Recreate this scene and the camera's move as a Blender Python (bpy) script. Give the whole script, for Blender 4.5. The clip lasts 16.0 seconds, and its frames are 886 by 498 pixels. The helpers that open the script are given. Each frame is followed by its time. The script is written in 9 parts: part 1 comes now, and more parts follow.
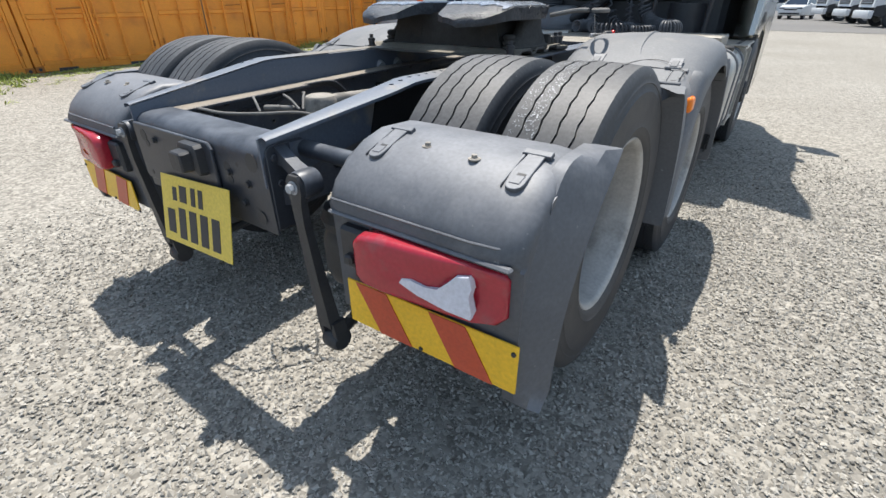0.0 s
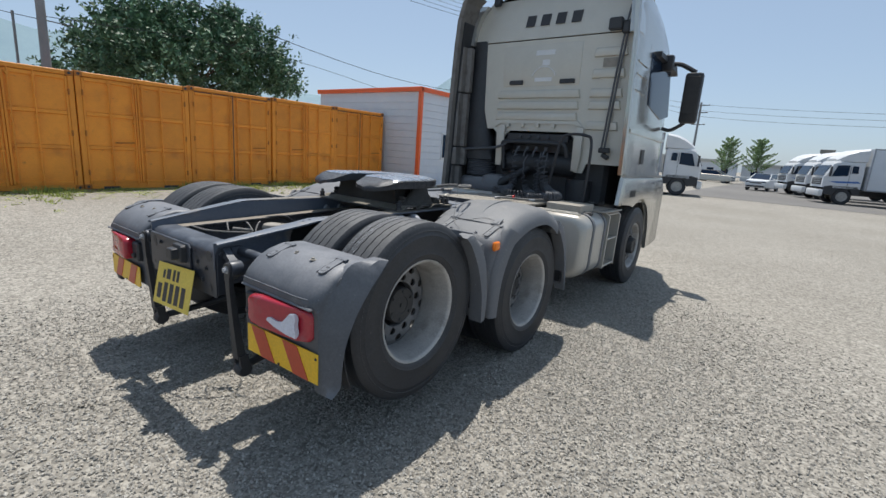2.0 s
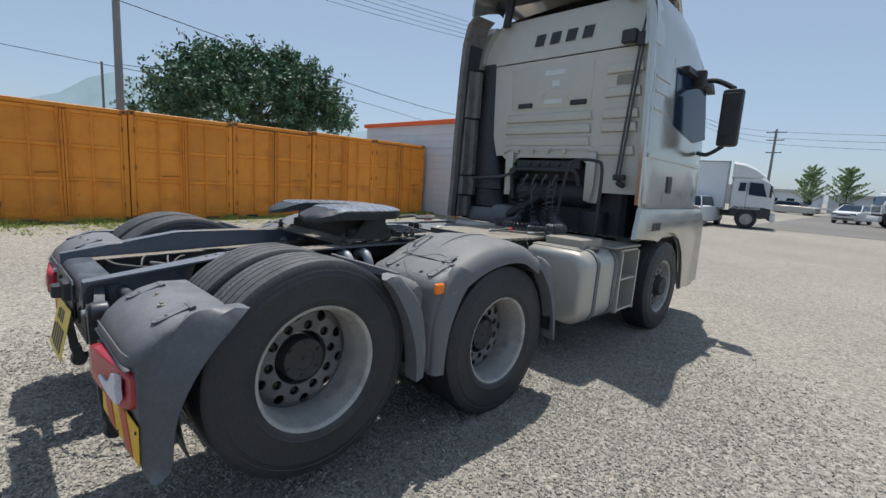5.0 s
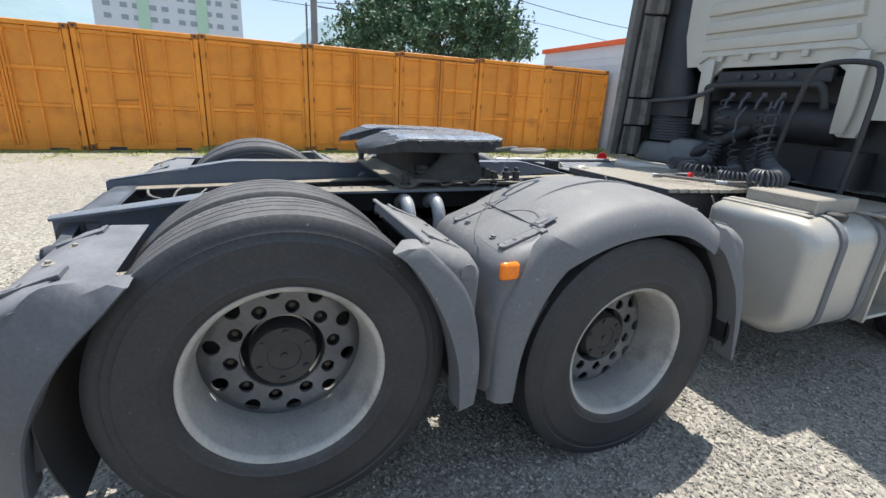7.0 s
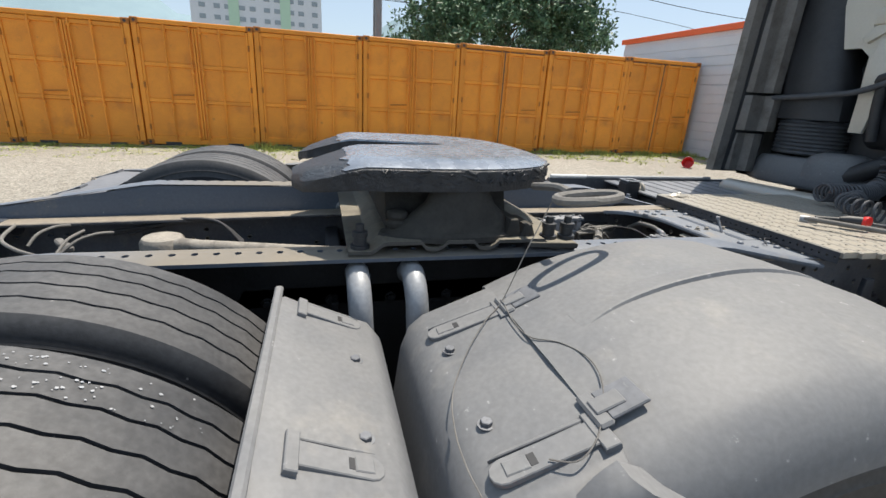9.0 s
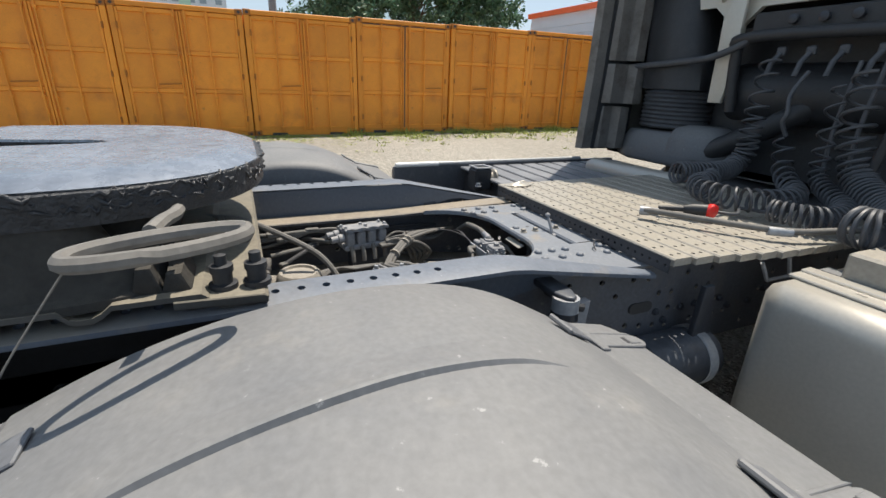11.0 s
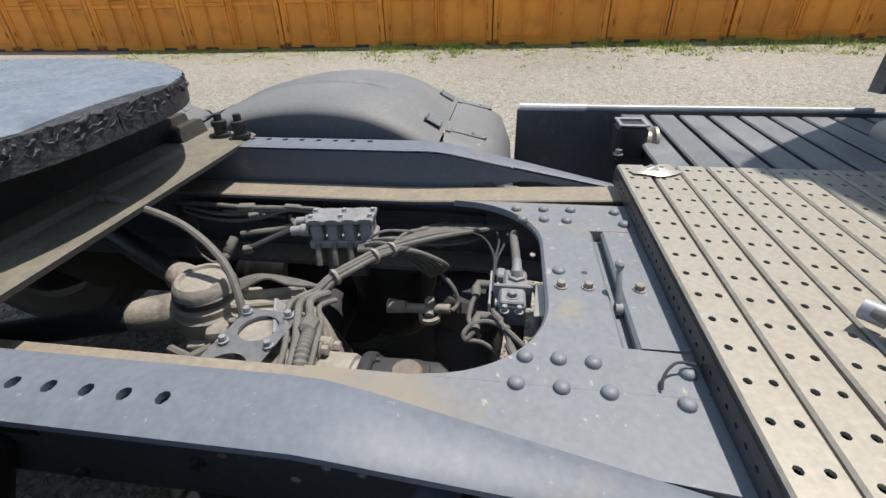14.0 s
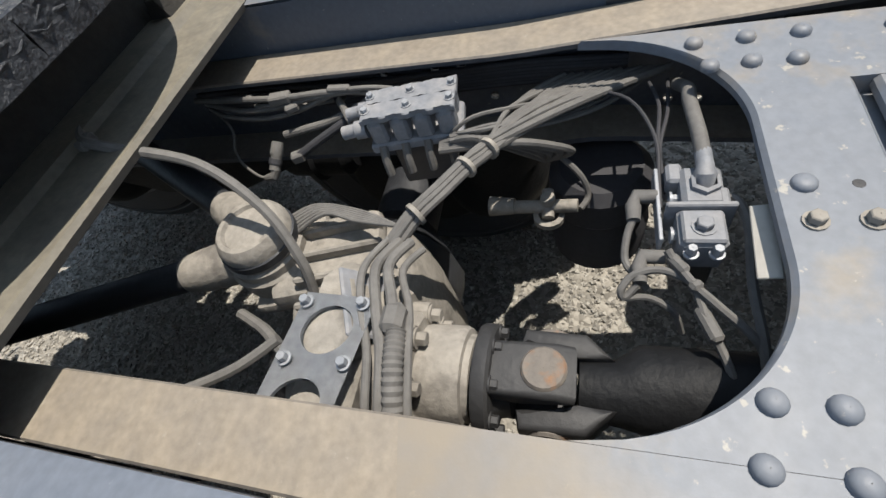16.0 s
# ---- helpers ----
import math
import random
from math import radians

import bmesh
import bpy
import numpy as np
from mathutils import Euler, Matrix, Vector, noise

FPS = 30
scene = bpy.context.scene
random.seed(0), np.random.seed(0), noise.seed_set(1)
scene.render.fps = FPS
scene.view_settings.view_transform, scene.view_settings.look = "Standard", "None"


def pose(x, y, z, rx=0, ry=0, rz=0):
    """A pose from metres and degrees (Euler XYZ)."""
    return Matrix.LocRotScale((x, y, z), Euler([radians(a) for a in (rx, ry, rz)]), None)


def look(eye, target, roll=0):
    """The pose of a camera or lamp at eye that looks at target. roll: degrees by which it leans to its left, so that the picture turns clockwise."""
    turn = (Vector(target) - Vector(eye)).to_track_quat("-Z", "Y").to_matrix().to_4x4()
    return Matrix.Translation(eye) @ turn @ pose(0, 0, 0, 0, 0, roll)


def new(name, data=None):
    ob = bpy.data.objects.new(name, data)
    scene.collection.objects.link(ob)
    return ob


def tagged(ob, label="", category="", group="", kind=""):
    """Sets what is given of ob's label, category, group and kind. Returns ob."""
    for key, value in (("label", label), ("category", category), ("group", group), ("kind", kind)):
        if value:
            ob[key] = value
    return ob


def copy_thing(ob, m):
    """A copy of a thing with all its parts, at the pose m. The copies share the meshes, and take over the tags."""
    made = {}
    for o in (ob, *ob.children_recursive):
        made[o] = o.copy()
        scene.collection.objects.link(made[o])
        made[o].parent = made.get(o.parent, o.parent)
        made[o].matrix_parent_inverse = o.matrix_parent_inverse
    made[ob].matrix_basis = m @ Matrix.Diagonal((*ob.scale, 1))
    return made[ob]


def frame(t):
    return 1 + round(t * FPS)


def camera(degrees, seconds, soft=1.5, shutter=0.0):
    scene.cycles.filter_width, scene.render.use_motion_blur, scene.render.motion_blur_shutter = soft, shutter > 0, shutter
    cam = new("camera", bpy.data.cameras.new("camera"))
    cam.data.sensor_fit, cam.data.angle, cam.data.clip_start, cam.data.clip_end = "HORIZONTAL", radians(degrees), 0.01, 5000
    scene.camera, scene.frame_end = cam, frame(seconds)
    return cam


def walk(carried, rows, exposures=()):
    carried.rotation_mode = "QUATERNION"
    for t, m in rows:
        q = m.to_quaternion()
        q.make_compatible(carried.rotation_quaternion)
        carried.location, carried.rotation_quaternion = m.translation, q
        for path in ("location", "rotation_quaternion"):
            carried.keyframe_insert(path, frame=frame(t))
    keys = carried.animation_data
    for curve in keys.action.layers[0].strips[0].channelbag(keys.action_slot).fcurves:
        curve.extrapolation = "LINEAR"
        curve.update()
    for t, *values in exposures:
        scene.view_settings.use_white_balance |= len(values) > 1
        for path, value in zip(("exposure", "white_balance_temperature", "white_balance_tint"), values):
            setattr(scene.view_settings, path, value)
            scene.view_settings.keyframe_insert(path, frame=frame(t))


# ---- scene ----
cam = camera(88.7, 16.0)
METRES, EYE, TILT, LEAN, TURN = 7.3, 1.37, 0.0, 0.0, 35.6
ROWS = [
    (0.0, 0.0, 0.0, 0.0, -0.02, -28.71, 0.04),
    (0.5, 0.0194, -0.0511, 0.008, 0.54, -23.92, -0.32),
    (1.0, 0.0517, -0.0766, 0.0175, 2.36, -18.49, -3.71),
    (1.5, 0.0805, -0.1069, 0.0266, 2.29, -12.95, -3.55),
    (2.0, 0.0999, -0.1442, 0.0304, 1.69, -12.2, -3.95),
    (2.5, 0.122, -0.1502, 0.0323, 1.3, -7.72, -3.96),
    (3.0, 0.1466, -0.1515, 0.036, 1.1, -4.58, -3.44),
    (3.5, 0.175, -0.154, 0.0341, 3.94, -4.86, -3.21),
    (6.0, 0.2044, 0.0085, 0.0247, 15.28, -12.09, -3.55),
    (6.5, 0.2111, 0.044, 0.0194, 23.1, -13.55, -3.66),
    (7.0, 0.2168, 0.0845, 0.0192, 31.55, -17.72, -3.07),
    (7.5, 0.1999, 0.1273, 0.017, 31.28, -20.34, -2.46),
    (8.0, 0.1863, 0.1561, 0.0195, 32.79, -19.77, -1.68),
    (8.5, 0.1785, 0.1936, 0.0243, 38.59, -18.54, -3.16),
    (9.0, 0.1665, 0.2205, 0.0224, 40.02, -18.7, -3.26),
    (9.5, 0.1488, 0.2443, 0.021, 37.77, -19.18, -2.79),
    (10.0, 0.155, 0.2686, 0.0225, 31.56, -19.62, -0.74),
    (12.5, 0.2311, 0.4087, 0.0222, 35.54, -24.39, -3.27),
    (13.0, 0.2296, 0.432, 0.0216, 45.68, -25.05, -3.4),
    (13.5, 0.2146, 0.4465, 0.0209, 58.27, -26.2, -3.1),
    (14.0, 0.1876, 0.4527, 0.0232, 62.2, -31.34, 1.26),
    (14.5, 0.1685, 0.4606, 0.018, 64.3, -43.24, 9.25),
    (15.0, 0.1537, 0.4694, 0.0172, 66.79, -47.45, 11.88),
    (15.5, 0.1418, 0.4703, 0.0159, 65.83, -53.77, 13.51),
    (16.0, 0.1375, 0.4703, 0.0158, 65.07, -55.72, 14.0),
]
EXPOSURES = [(0.0, 0.43, 6400, 10), (0.5, 0.15, 6350, 10), (1.5, 0.03, 6300, 10), (2.5, -0.15, 6400, 10), (3.5, -0.24, 6350, 10), (6.0, 0.22, 6450, 10), (6.5, 0.46, 6500, 10), (7.0, 0.54, 6500, 10), (7.5, 0.86, 6550, 10), (8.0, 0.92, 6600, 10), (8.5, 0.53, 6700, 10), (9.0, 0.36, 6850, 10), (10.0, 0.2, 6950, 10), (12.5, 0.46, 6750, 10), (13.0, 0.47, 6700, 10), (13.5, 0.38, 6800, 10), (14.0, 0.1, 6650, 10), (14.5, 0.12, 6550, 10), (16.0, 0.12, 6600, 10)]
walk(cam, [(t, pose(0, 0, EYE, TILT, LEAN, TURN) @ pose(METRES * x, METRES * y, METRES * z, 90 + pitch, roll, yaw)) for t, x, y, z, yaw, pitch, roll in ROWS], EXPOSURES)

# ---- world, sun, exposure ----
SUN_DIR = Vector((-0.217, 0.285, 1.0)).normalized()
world = bpy.data.worlds.new("world")
scene.world = world
world.use_nodes = True
wn = world.node_tree.nodes
sky = wn.new("ShaderNodeTexSky")
sky.sky_type = "NISHITA"
sky.sun_disc = False
sky.sun_elevation = math.asin(SUN_DIR.z)
sky.sun_rotation = math.atan2(SUN_DIR.x, SUN_DIR.y)
sky.air_density, sky.dust_density, sky.ozone_density = 0.9, 1.0, 1.5
wn["Background"].inputs["Strength"].default_value = 0.15
haze = wn.new("ShaderNodeHueSaturation")
haze.inputs["Saturation"].default_value, haze.inputs["Value"].default_value = 0.82, 0.84
world.node_tree.links.new(sky.outputs[0], haze.inputs["Color"])
veil = wn.new("ShaderNodeMix")
veil.data_type = "RGBA"
veil.inputs["Factor"].default_value = 0.45
veil.inputs["B"].default_value = (2.7, 3.75, 4.9, 1)
world.node_tree.links.new(haze.outputs[0], veil.inputs["A"])
world.node_tree.links.new(veil.outputs["Result"], wn["Background"].inputs["Color"])
sun = new("sun", bpy.data.lights.new("sun", "SUN"))
sun.data.energy, sun.data.angle, sun.data.color = 5.0, radians(0.55), (1.0, 0.945, 0.86)
sun.matrix_world = look(SUN_DIR * 60, (0, 0, 0))



# ---- materials ----
def surface(name, a, b, rough=0.6, metal=0.0, grain=14.0, blotch=1.6, bump=0.15, dust=None, dust_amount=0.0, spec=0.5, island=0.0, object_random=0.0, contrast=0.75, fine=90.0, fleck=0.1, patchy=(0.28, 0.68), stain=None, chips=None):
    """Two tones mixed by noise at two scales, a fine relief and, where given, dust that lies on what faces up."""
    m = bpy.data.materials.new(name)
    m.use_nodes = True
    t = m.node_tree
    n, l = t.nodes, t.links
    p = n["Principled BSDF"]
    geo = n.new("ShaderNodeNewGeometry")
    tc = n.new("ShaderNodeTexCoord")
    big = n.new("ShaderNodeTexNoise")
    big.inputs["Scale"].default_value, big.inputs["Detail"].default_value = blotch, 5
    small = n.new("ShaderNodeTexNoise")
    small.inputs["Scale"].default_value, small.inputs["Detail"].default_value, small.inputs["Roughness"].default_value = grain, 9, 0.62
    tiny = n.new("ShaderNodeTexNoise")
    tiny.inputs["Scale"].default_value, tiny.inputs["Detail"].default_value = fine, 3
    for k in (big, small, tiny):
        l.new(tc.outputs["Object"], k.inputs["Vector"])
    add = n.new("ShaderNodeMath")
    add.operation = "ADD"
    l.new(big.outputs["Fac"], add.inputs[0])
    l.new(small.outputs["Fac"], add.inputs[1])
    ramp = n.new("ShaderNodeMapRange")
    ramp.inputs["From Min"].default_value, ramp.inputs["From Max"].default_value = 1.0 - 0.3 / contrast, 1.0 + 0.3 / contrast
    l.new(add.outputs[0], ramp.inputs["Value"])
    mix = n.new("ShaderNodeMix")
    mix.data_type = "RGBA"
    mix.inputs["A"].default_value, mix.inputs["B"].default_value = (*a, 1), (*b, 1)
    l.new(ramp.outputs[0], mix.inputs["Factor"])
    colour = mix.outputs["Result"]
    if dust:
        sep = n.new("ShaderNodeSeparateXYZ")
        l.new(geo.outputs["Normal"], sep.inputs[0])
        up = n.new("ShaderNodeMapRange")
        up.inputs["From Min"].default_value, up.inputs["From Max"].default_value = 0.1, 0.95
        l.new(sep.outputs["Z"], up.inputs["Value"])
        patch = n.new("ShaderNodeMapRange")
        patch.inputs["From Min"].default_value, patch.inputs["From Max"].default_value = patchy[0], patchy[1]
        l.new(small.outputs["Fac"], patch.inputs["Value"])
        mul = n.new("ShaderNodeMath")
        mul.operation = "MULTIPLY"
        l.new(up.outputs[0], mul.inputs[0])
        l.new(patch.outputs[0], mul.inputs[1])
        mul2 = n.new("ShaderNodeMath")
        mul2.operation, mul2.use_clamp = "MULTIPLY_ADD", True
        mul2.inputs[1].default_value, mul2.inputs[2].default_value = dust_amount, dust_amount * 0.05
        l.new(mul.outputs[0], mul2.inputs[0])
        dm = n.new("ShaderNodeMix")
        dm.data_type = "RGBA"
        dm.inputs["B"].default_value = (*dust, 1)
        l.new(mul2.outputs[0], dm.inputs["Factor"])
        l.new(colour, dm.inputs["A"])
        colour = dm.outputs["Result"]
    if island or object_random:
        hsv = n.new("ShaderNodeHueSaturation")
        mr = n.new("ShaderNodeMapRange")
        amount = island or object_random
        mr.inputs["To Min"].default_value, mr.inputs["To Max"].default_value = 1 - amount, 1 + amount
        if island:
            l.new(geo.outputs["Random Per Island"], mr.inputs["Value"])
        else:
            oi = n.new("ShaderNodeObjectInfo")
            l.new(oi.outputs["Random"], mr.inputs["Value"])
        l.new(mr.outputs[0], hsv.inputs["Value"])
        l.new(colour, hsv.inputs["Color"])
        colour = hsv.outputs["Color"]
    for spot, scale, lo, hi, amount in (stain or (None, 0, 0, 0, 0), chips or (None, 0, 0, 0, 0)):
        if not spot:
            continue
        tex = n.new("ShaderNodeTexNoise")
        tex.inputs["Scale"].default_value, tex.inputs["Detail"].default_value, tex.inputs["Roughness"].default_value = scale, 7, 0.6
        l.new(tc.outputs["Object"], tex.inputs["Vector"])
        sr = n.new("ShaderNodeMapRange")
        sr.inputs["From Min"].default_value, sr.inputs["From Max"].default_value, sr.inputs["To Max"].default_value = lo, hi, amount
        l.new(tex.outputs["Fac"], sr.inputs["Value"])
        sm = n.new("ShaderNodeMix")
        sm.data_type = "RGBA"
        sm.inputs["B"].default_value = (*spot, 1)
        l.new(sr.outputs[0], sm.inputs["Factor"])
        l.new(colour, sm.inputs["A"])
        colour = sm.outputs["Result"]
    if fleck:
        fl = n.new("ShaderNodeMapRange")
        fl.inputs["From Min"].default_value, fl.inputs["From Max"].default_value = 0.3, 0.7
        fl.inputs["To Min"].default_value, fl.inputs["To Max"].default_value = 1 - fleck, 1 + fleck
        l.new(tiny.outputs["Fac"], fl.inputs["Value"])
        hv = n.new("ShaderNodeHueSaturation")
        l.new(fl.outputs[0], hv.inputs["Value"])
        l.new(colour, hv.inputs["Color"])
        colour = hv.outputs["Color"]
    l.new(colour, p.inputs["Base Color"])
    rr = n.new("ShaderNodeMapRange")
    rr.inputs["To Min"].default_value, rr.inputs["To Max"].default_value = max(rough - 0.1, 0.03), min(rough + 0.12, 1)
    l.new(small.outputs["Fac"], rr.inputs["Value"])
    l.new(rr.outputs[0], p.inputs["Roughness"])
    p.inputs["Metallic"].default_value = metal
    p.inputs["Specular IOR Level"].default_value = spec
    if bump:
        hs = n.new("ShaderNodeMath")
        hs.operation = "MULTIPLY_ADD"
        hs.inputs[1].default_value = 0.4
        l.new(tiny.outputs["Fac"], hs.inputs[0])
        l.new(small.outputs["Fac"], hs.inputs[2])
        bp = n.new("ShaderNodeBump")
        bp.inputs["Strength"].default_value, bp.inputs["Distance"].default_value = bump, 0.01
        l.new(hs.outputs[0], bp.inputs["Height"])
        l.new(bp.outputs[0], p.inputs["Normal"])
    return m


def gravel_ground():
    m = surface("gravel_ground", (0.25, 0.232, 0.20), (0.355, 0.333, 0.293), rough=0.95, grain=9, blotch=0.25, bump=0.0, spec=0.15, contrast=0.9)
    t = m.node_tree
    n, l = t.nodes, t.links
    p = n["Principled BSDF"]
    tc = n.new("ShaderNodeTexCoord")
    vor = n.new("ShaderNodeTexVoronoi")
    vor.inputs["Scale"].default_value = 50
    l.new(tc.outputs["Object"], vor.inputs["Vector"])
    sep = n.new("ShaderNodeSeparateColor")
    l.new(vor.outputs["Color"], sep.inputs[0])
    stone = n.new("ShaderNodeMapRange")
    stone.inputs["To Min"].default_value, stone.inputs["To Max"].default_value = 0.58, 1.28
    l.new(sep.outputs[0], stone.inputs["Value"])
    hsv = n.new("ShaderNodeHueSaturation")
    old = p.inputs["Base Color"].links[0].from_socket
    l.new(old, hsv.inputs["Color"])
    l.new(stone.outputs[0], hsv.inputs["Value"])
    l.new(hsv.outputs[0], p.inputs["Base Color"])
    bp = n.new("ShaderNodeBump")
    bp.inputs["Strength"].default_value, bp.inputs["Distance"].default_value = 0.55, 0.008
    bp.invert = True
    l.new(vor.outputs["Distance"], bp.inputs["Height"])
    l.new(bp.outputs[0], p.inputs["Normal"])
    return m


def glass(name, tint, rough=0.03):
    m = surface(name, tint, tint, rough=rough, bump=0, spec=0.2)
    return m


DUST = (0.36, 0.31, 0.25)
M_gravel = gravel_ground()
M_stone = surface("gravel_stone", (0.25, 0.235, 0.207), (0.37, 0.35, 0.312), rough=0.9, bump=0.2, island=0.45, spec=0.3)
M_asphalt = surface("asphalt", (0.12, 0.115, 0.11), (0.19, 0.18, 0.165), rough=0.92, grain=5, blotch=0.15, bump=0.3)
M_orange = surface("orange_paint", (0.66, 0.225, 0.02), (0.88, 0.335, 0.035), rough=0.55, grain=4, blotch=0.6, bump=0.08, object_random=0.09, contrast=0.6, stain=((0.42, 0.13, 0.02), 1.6, 0.55, 0.72, 0.5), chips=((0.30, 0.10, 0.03), 9, 0.66, 0.72, 0.5))
M_rust = surface("rusty_orange", (0.30, 0.10, 0.02), (0.48, 0.17, 0.02), rough=0.75, grain=20, bump=0.3)
M_roof = surface("added_roof_sheet", (0.20, 0.17, 0.145), (0.30, 0.265, 0.235), rough=0.85, grain=4, blotch=0.6, bump=0.1, stain=((0.26, 0.13, 0.05), 2.0, 0.56, 0.70, 0.6))
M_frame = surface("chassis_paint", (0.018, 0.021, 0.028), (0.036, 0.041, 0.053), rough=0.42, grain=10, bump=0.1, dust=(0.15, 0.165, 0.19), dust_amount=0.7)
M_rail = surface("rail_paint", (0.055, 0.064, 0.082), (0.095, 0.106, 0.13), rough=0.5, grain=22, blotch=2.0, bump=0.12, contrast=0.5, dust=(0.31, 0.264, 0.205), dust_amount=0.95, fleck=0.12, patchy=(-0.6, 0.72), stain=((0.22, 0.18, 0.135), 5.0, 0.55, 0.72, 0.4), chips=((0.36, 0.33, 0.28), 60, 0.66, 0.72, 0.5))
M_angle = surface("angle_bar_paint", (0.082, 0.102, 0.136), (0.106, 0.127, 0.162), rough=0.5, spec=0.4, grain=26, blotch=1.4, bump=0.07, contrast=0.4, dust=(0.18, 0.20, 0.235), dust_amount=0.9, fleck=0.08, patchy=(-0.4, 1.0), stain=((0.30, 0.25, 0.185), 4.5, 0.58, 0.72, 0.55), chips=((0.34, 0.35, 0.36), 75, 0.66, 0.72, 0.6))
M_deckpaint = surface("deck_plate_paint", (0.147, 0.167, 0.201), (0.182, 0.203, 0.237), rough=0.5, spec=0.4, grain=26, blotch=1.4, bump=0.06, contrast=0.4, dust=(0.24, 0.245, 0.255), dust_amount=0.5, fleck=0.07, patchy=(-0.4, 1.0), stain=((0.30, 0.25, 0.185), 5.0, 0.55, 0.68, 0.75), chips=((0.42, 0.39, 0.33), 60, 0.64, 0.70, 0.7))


def drift(m, full, none, tint, amount=0.9, start=0.0):
    """Dust carried along from the rail's top, thinning out forwards with a ragged edge."""
    n, l = m.node_tree.nodes, m.node_tree.links
    p = n["Principled BSDF"]
    old = p.inputs["Base Color"].links[0].from_socket
    tc, sep, tex = n.new("ShaderNodeTexCoord"), n.new("ShaderNodeSeparateXYZ"), n.new("ShaderNodeTexNoise")
    tex.inputs["Scale"].default_value, tex.inputs["Detail"].default_value = 11, 6
    l.new(tc.outputs["Object"], sep.inputs[0])
    l.new(tc.outputs["Object"], tex.inputs["Vector"])
    add = n.new("ShaderNodeMath")
    add.operation = "MULTIPLY_ADD"
    add.inputs[1].default_value = 0.5
    l.new(tex.outputs["Fac"], add.inputs[0])
    l.new(sep.outputs["Y"], add.inputs[2])
    mr = n.new("ShaderNodeMapRange")
    mr.inputs["From Min"].default_value, mr.inputs["From Max"].default_value = full + 0.25, none + 0.25
    mr.inputs["To Min"].default_value, mr.inputs["To Max"].default_value = amount, 0.0
    l.new(add.outputs[0], mr.inputs["Value"])
    mix = n.new("ShaderNodeMix")
    mix.data_type = "RGBA"
    mix.inputs["B"].default_value = (*tint, 1)
    geo, nz, up, mul = n.new("ShaderNodeNewGeometry"), n.new("ShaderNodeSeparateXYZ"), n.new("ShaderNodeMapRange"), n.new("ShaderNodeMath")
    l.new(geo.outputs["Normal"], nz.inputs[0])
    up.inputs["From Min"].default_value, up.inputs["From Max"].default_value = 0.55, 0.9
    l.new(nz.outputs["Z"], up.inputs["Value"])
    mul.operation = "MULTIPLY"
    l.new(mr.outputs[0], mul.inputs[0])
    l.new(up.outputs[0], mul.inputs[1])
    on, both = n.new("ShaderNodeMapRange"), n.new("ShaderNodeMath")
    on.inputs["From Min"].default_value, on.inputs["From Max"].default_value = start, start + 0.3
    l.new(sep.outputs["Y"], on.inputs["Value"])
    both.operation = "MULTIPLY"
    l.new(mul.outputs[0], both.inputs[0])
    l.new(on.outputs[0], both.inputs[1])
    l.new(both.outputs[0], mix.inputs["Factor"])
    l.new(old, mix.inputs["A"])
    l.new(mix.outputs["Result"], p.inputs["Base Color"])


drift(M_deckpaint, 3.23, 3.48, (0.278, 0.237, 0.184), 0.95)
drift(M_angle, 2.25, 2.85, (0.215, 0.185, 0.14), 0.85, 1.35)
M_black = surface("black_steel", (0.017, 0.0185, 0.022), (0.040, 0.042, 0.047), rough=0.5, grain=18, bump=0.2)
M_grease = surface("greased_steel", (0.014, 0.016, 0.02), (0.042, 0.046, 0.054), rough=0.38, grain=30, bump=0.9, metal=0.0, spec=0.5, contrast=1.2, fine=110)
# pale blue-grey base colour carries the sky's sheen on the grease
M_film_sheen = surface("grease_film_sheen", (0.20, 0.225, 0.265), (0.33, 0.36, 0.41), rough=0.26, metal=0.45, grain=22, blotch=4, bump=0.16, spec=0.9, contrast=1.1, fine=70)
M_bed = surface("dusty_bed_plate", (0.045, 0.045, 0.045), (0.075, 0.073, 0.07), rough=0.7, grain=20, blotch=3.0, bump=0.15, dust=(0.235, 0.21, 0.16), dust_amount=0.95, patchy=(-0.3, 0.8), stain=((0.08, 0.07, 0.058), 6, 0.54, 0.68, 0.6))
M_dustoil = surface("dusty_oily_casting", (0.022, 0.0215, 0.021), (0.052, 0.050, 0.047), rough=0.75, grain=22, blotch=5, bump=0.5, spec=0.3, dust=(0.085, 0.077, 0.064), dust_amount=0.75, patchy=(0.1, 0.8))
M_oily = surface("oily_black_steel", (0.006, 0.0065, 0.0075), (0.016, 0.0165, 0.018), rough=0.6, grain=18, bump=0.3, spec=0.3)
M_rubber = surface("tyre_rubber", (0.013, 0.0145, 0.018), (0.030, 0.033, 0.040), rough=0.56, grain=9, blotch=2.5, bump=0.1, spec=0.5, dust=(0.185, 0.18, 0.175), dust_amount=0.6, fleck=0.2, patchy=(0.1, 0.75), stain=((0.013, 0.015, 0.019), 2.2, 0.54, 0.64, 0.6), chips=((0.30, 0.29, 0.28), 55, 0.70, 0.73, 0.7))
M_plastic = surface("grey_plastic", (0.12, 0.127, 0.14), (0.155, 0.162, 0.175), rough=0.58, spec=0.35, grain=6, blotch=1.6, bump=0.06, contrast=0.6, dust=(0.235, 0.232, 0.226), dust_amount=0.65, fleck=0.08, patchy=(0.0, 0.75), stain=((0.30, 0.285, 0.26), 7, 0.60, 0.72, 0.35), chips=((0.38, 0.38, 0.375), 45, 0.68, 0.72, 0.6))
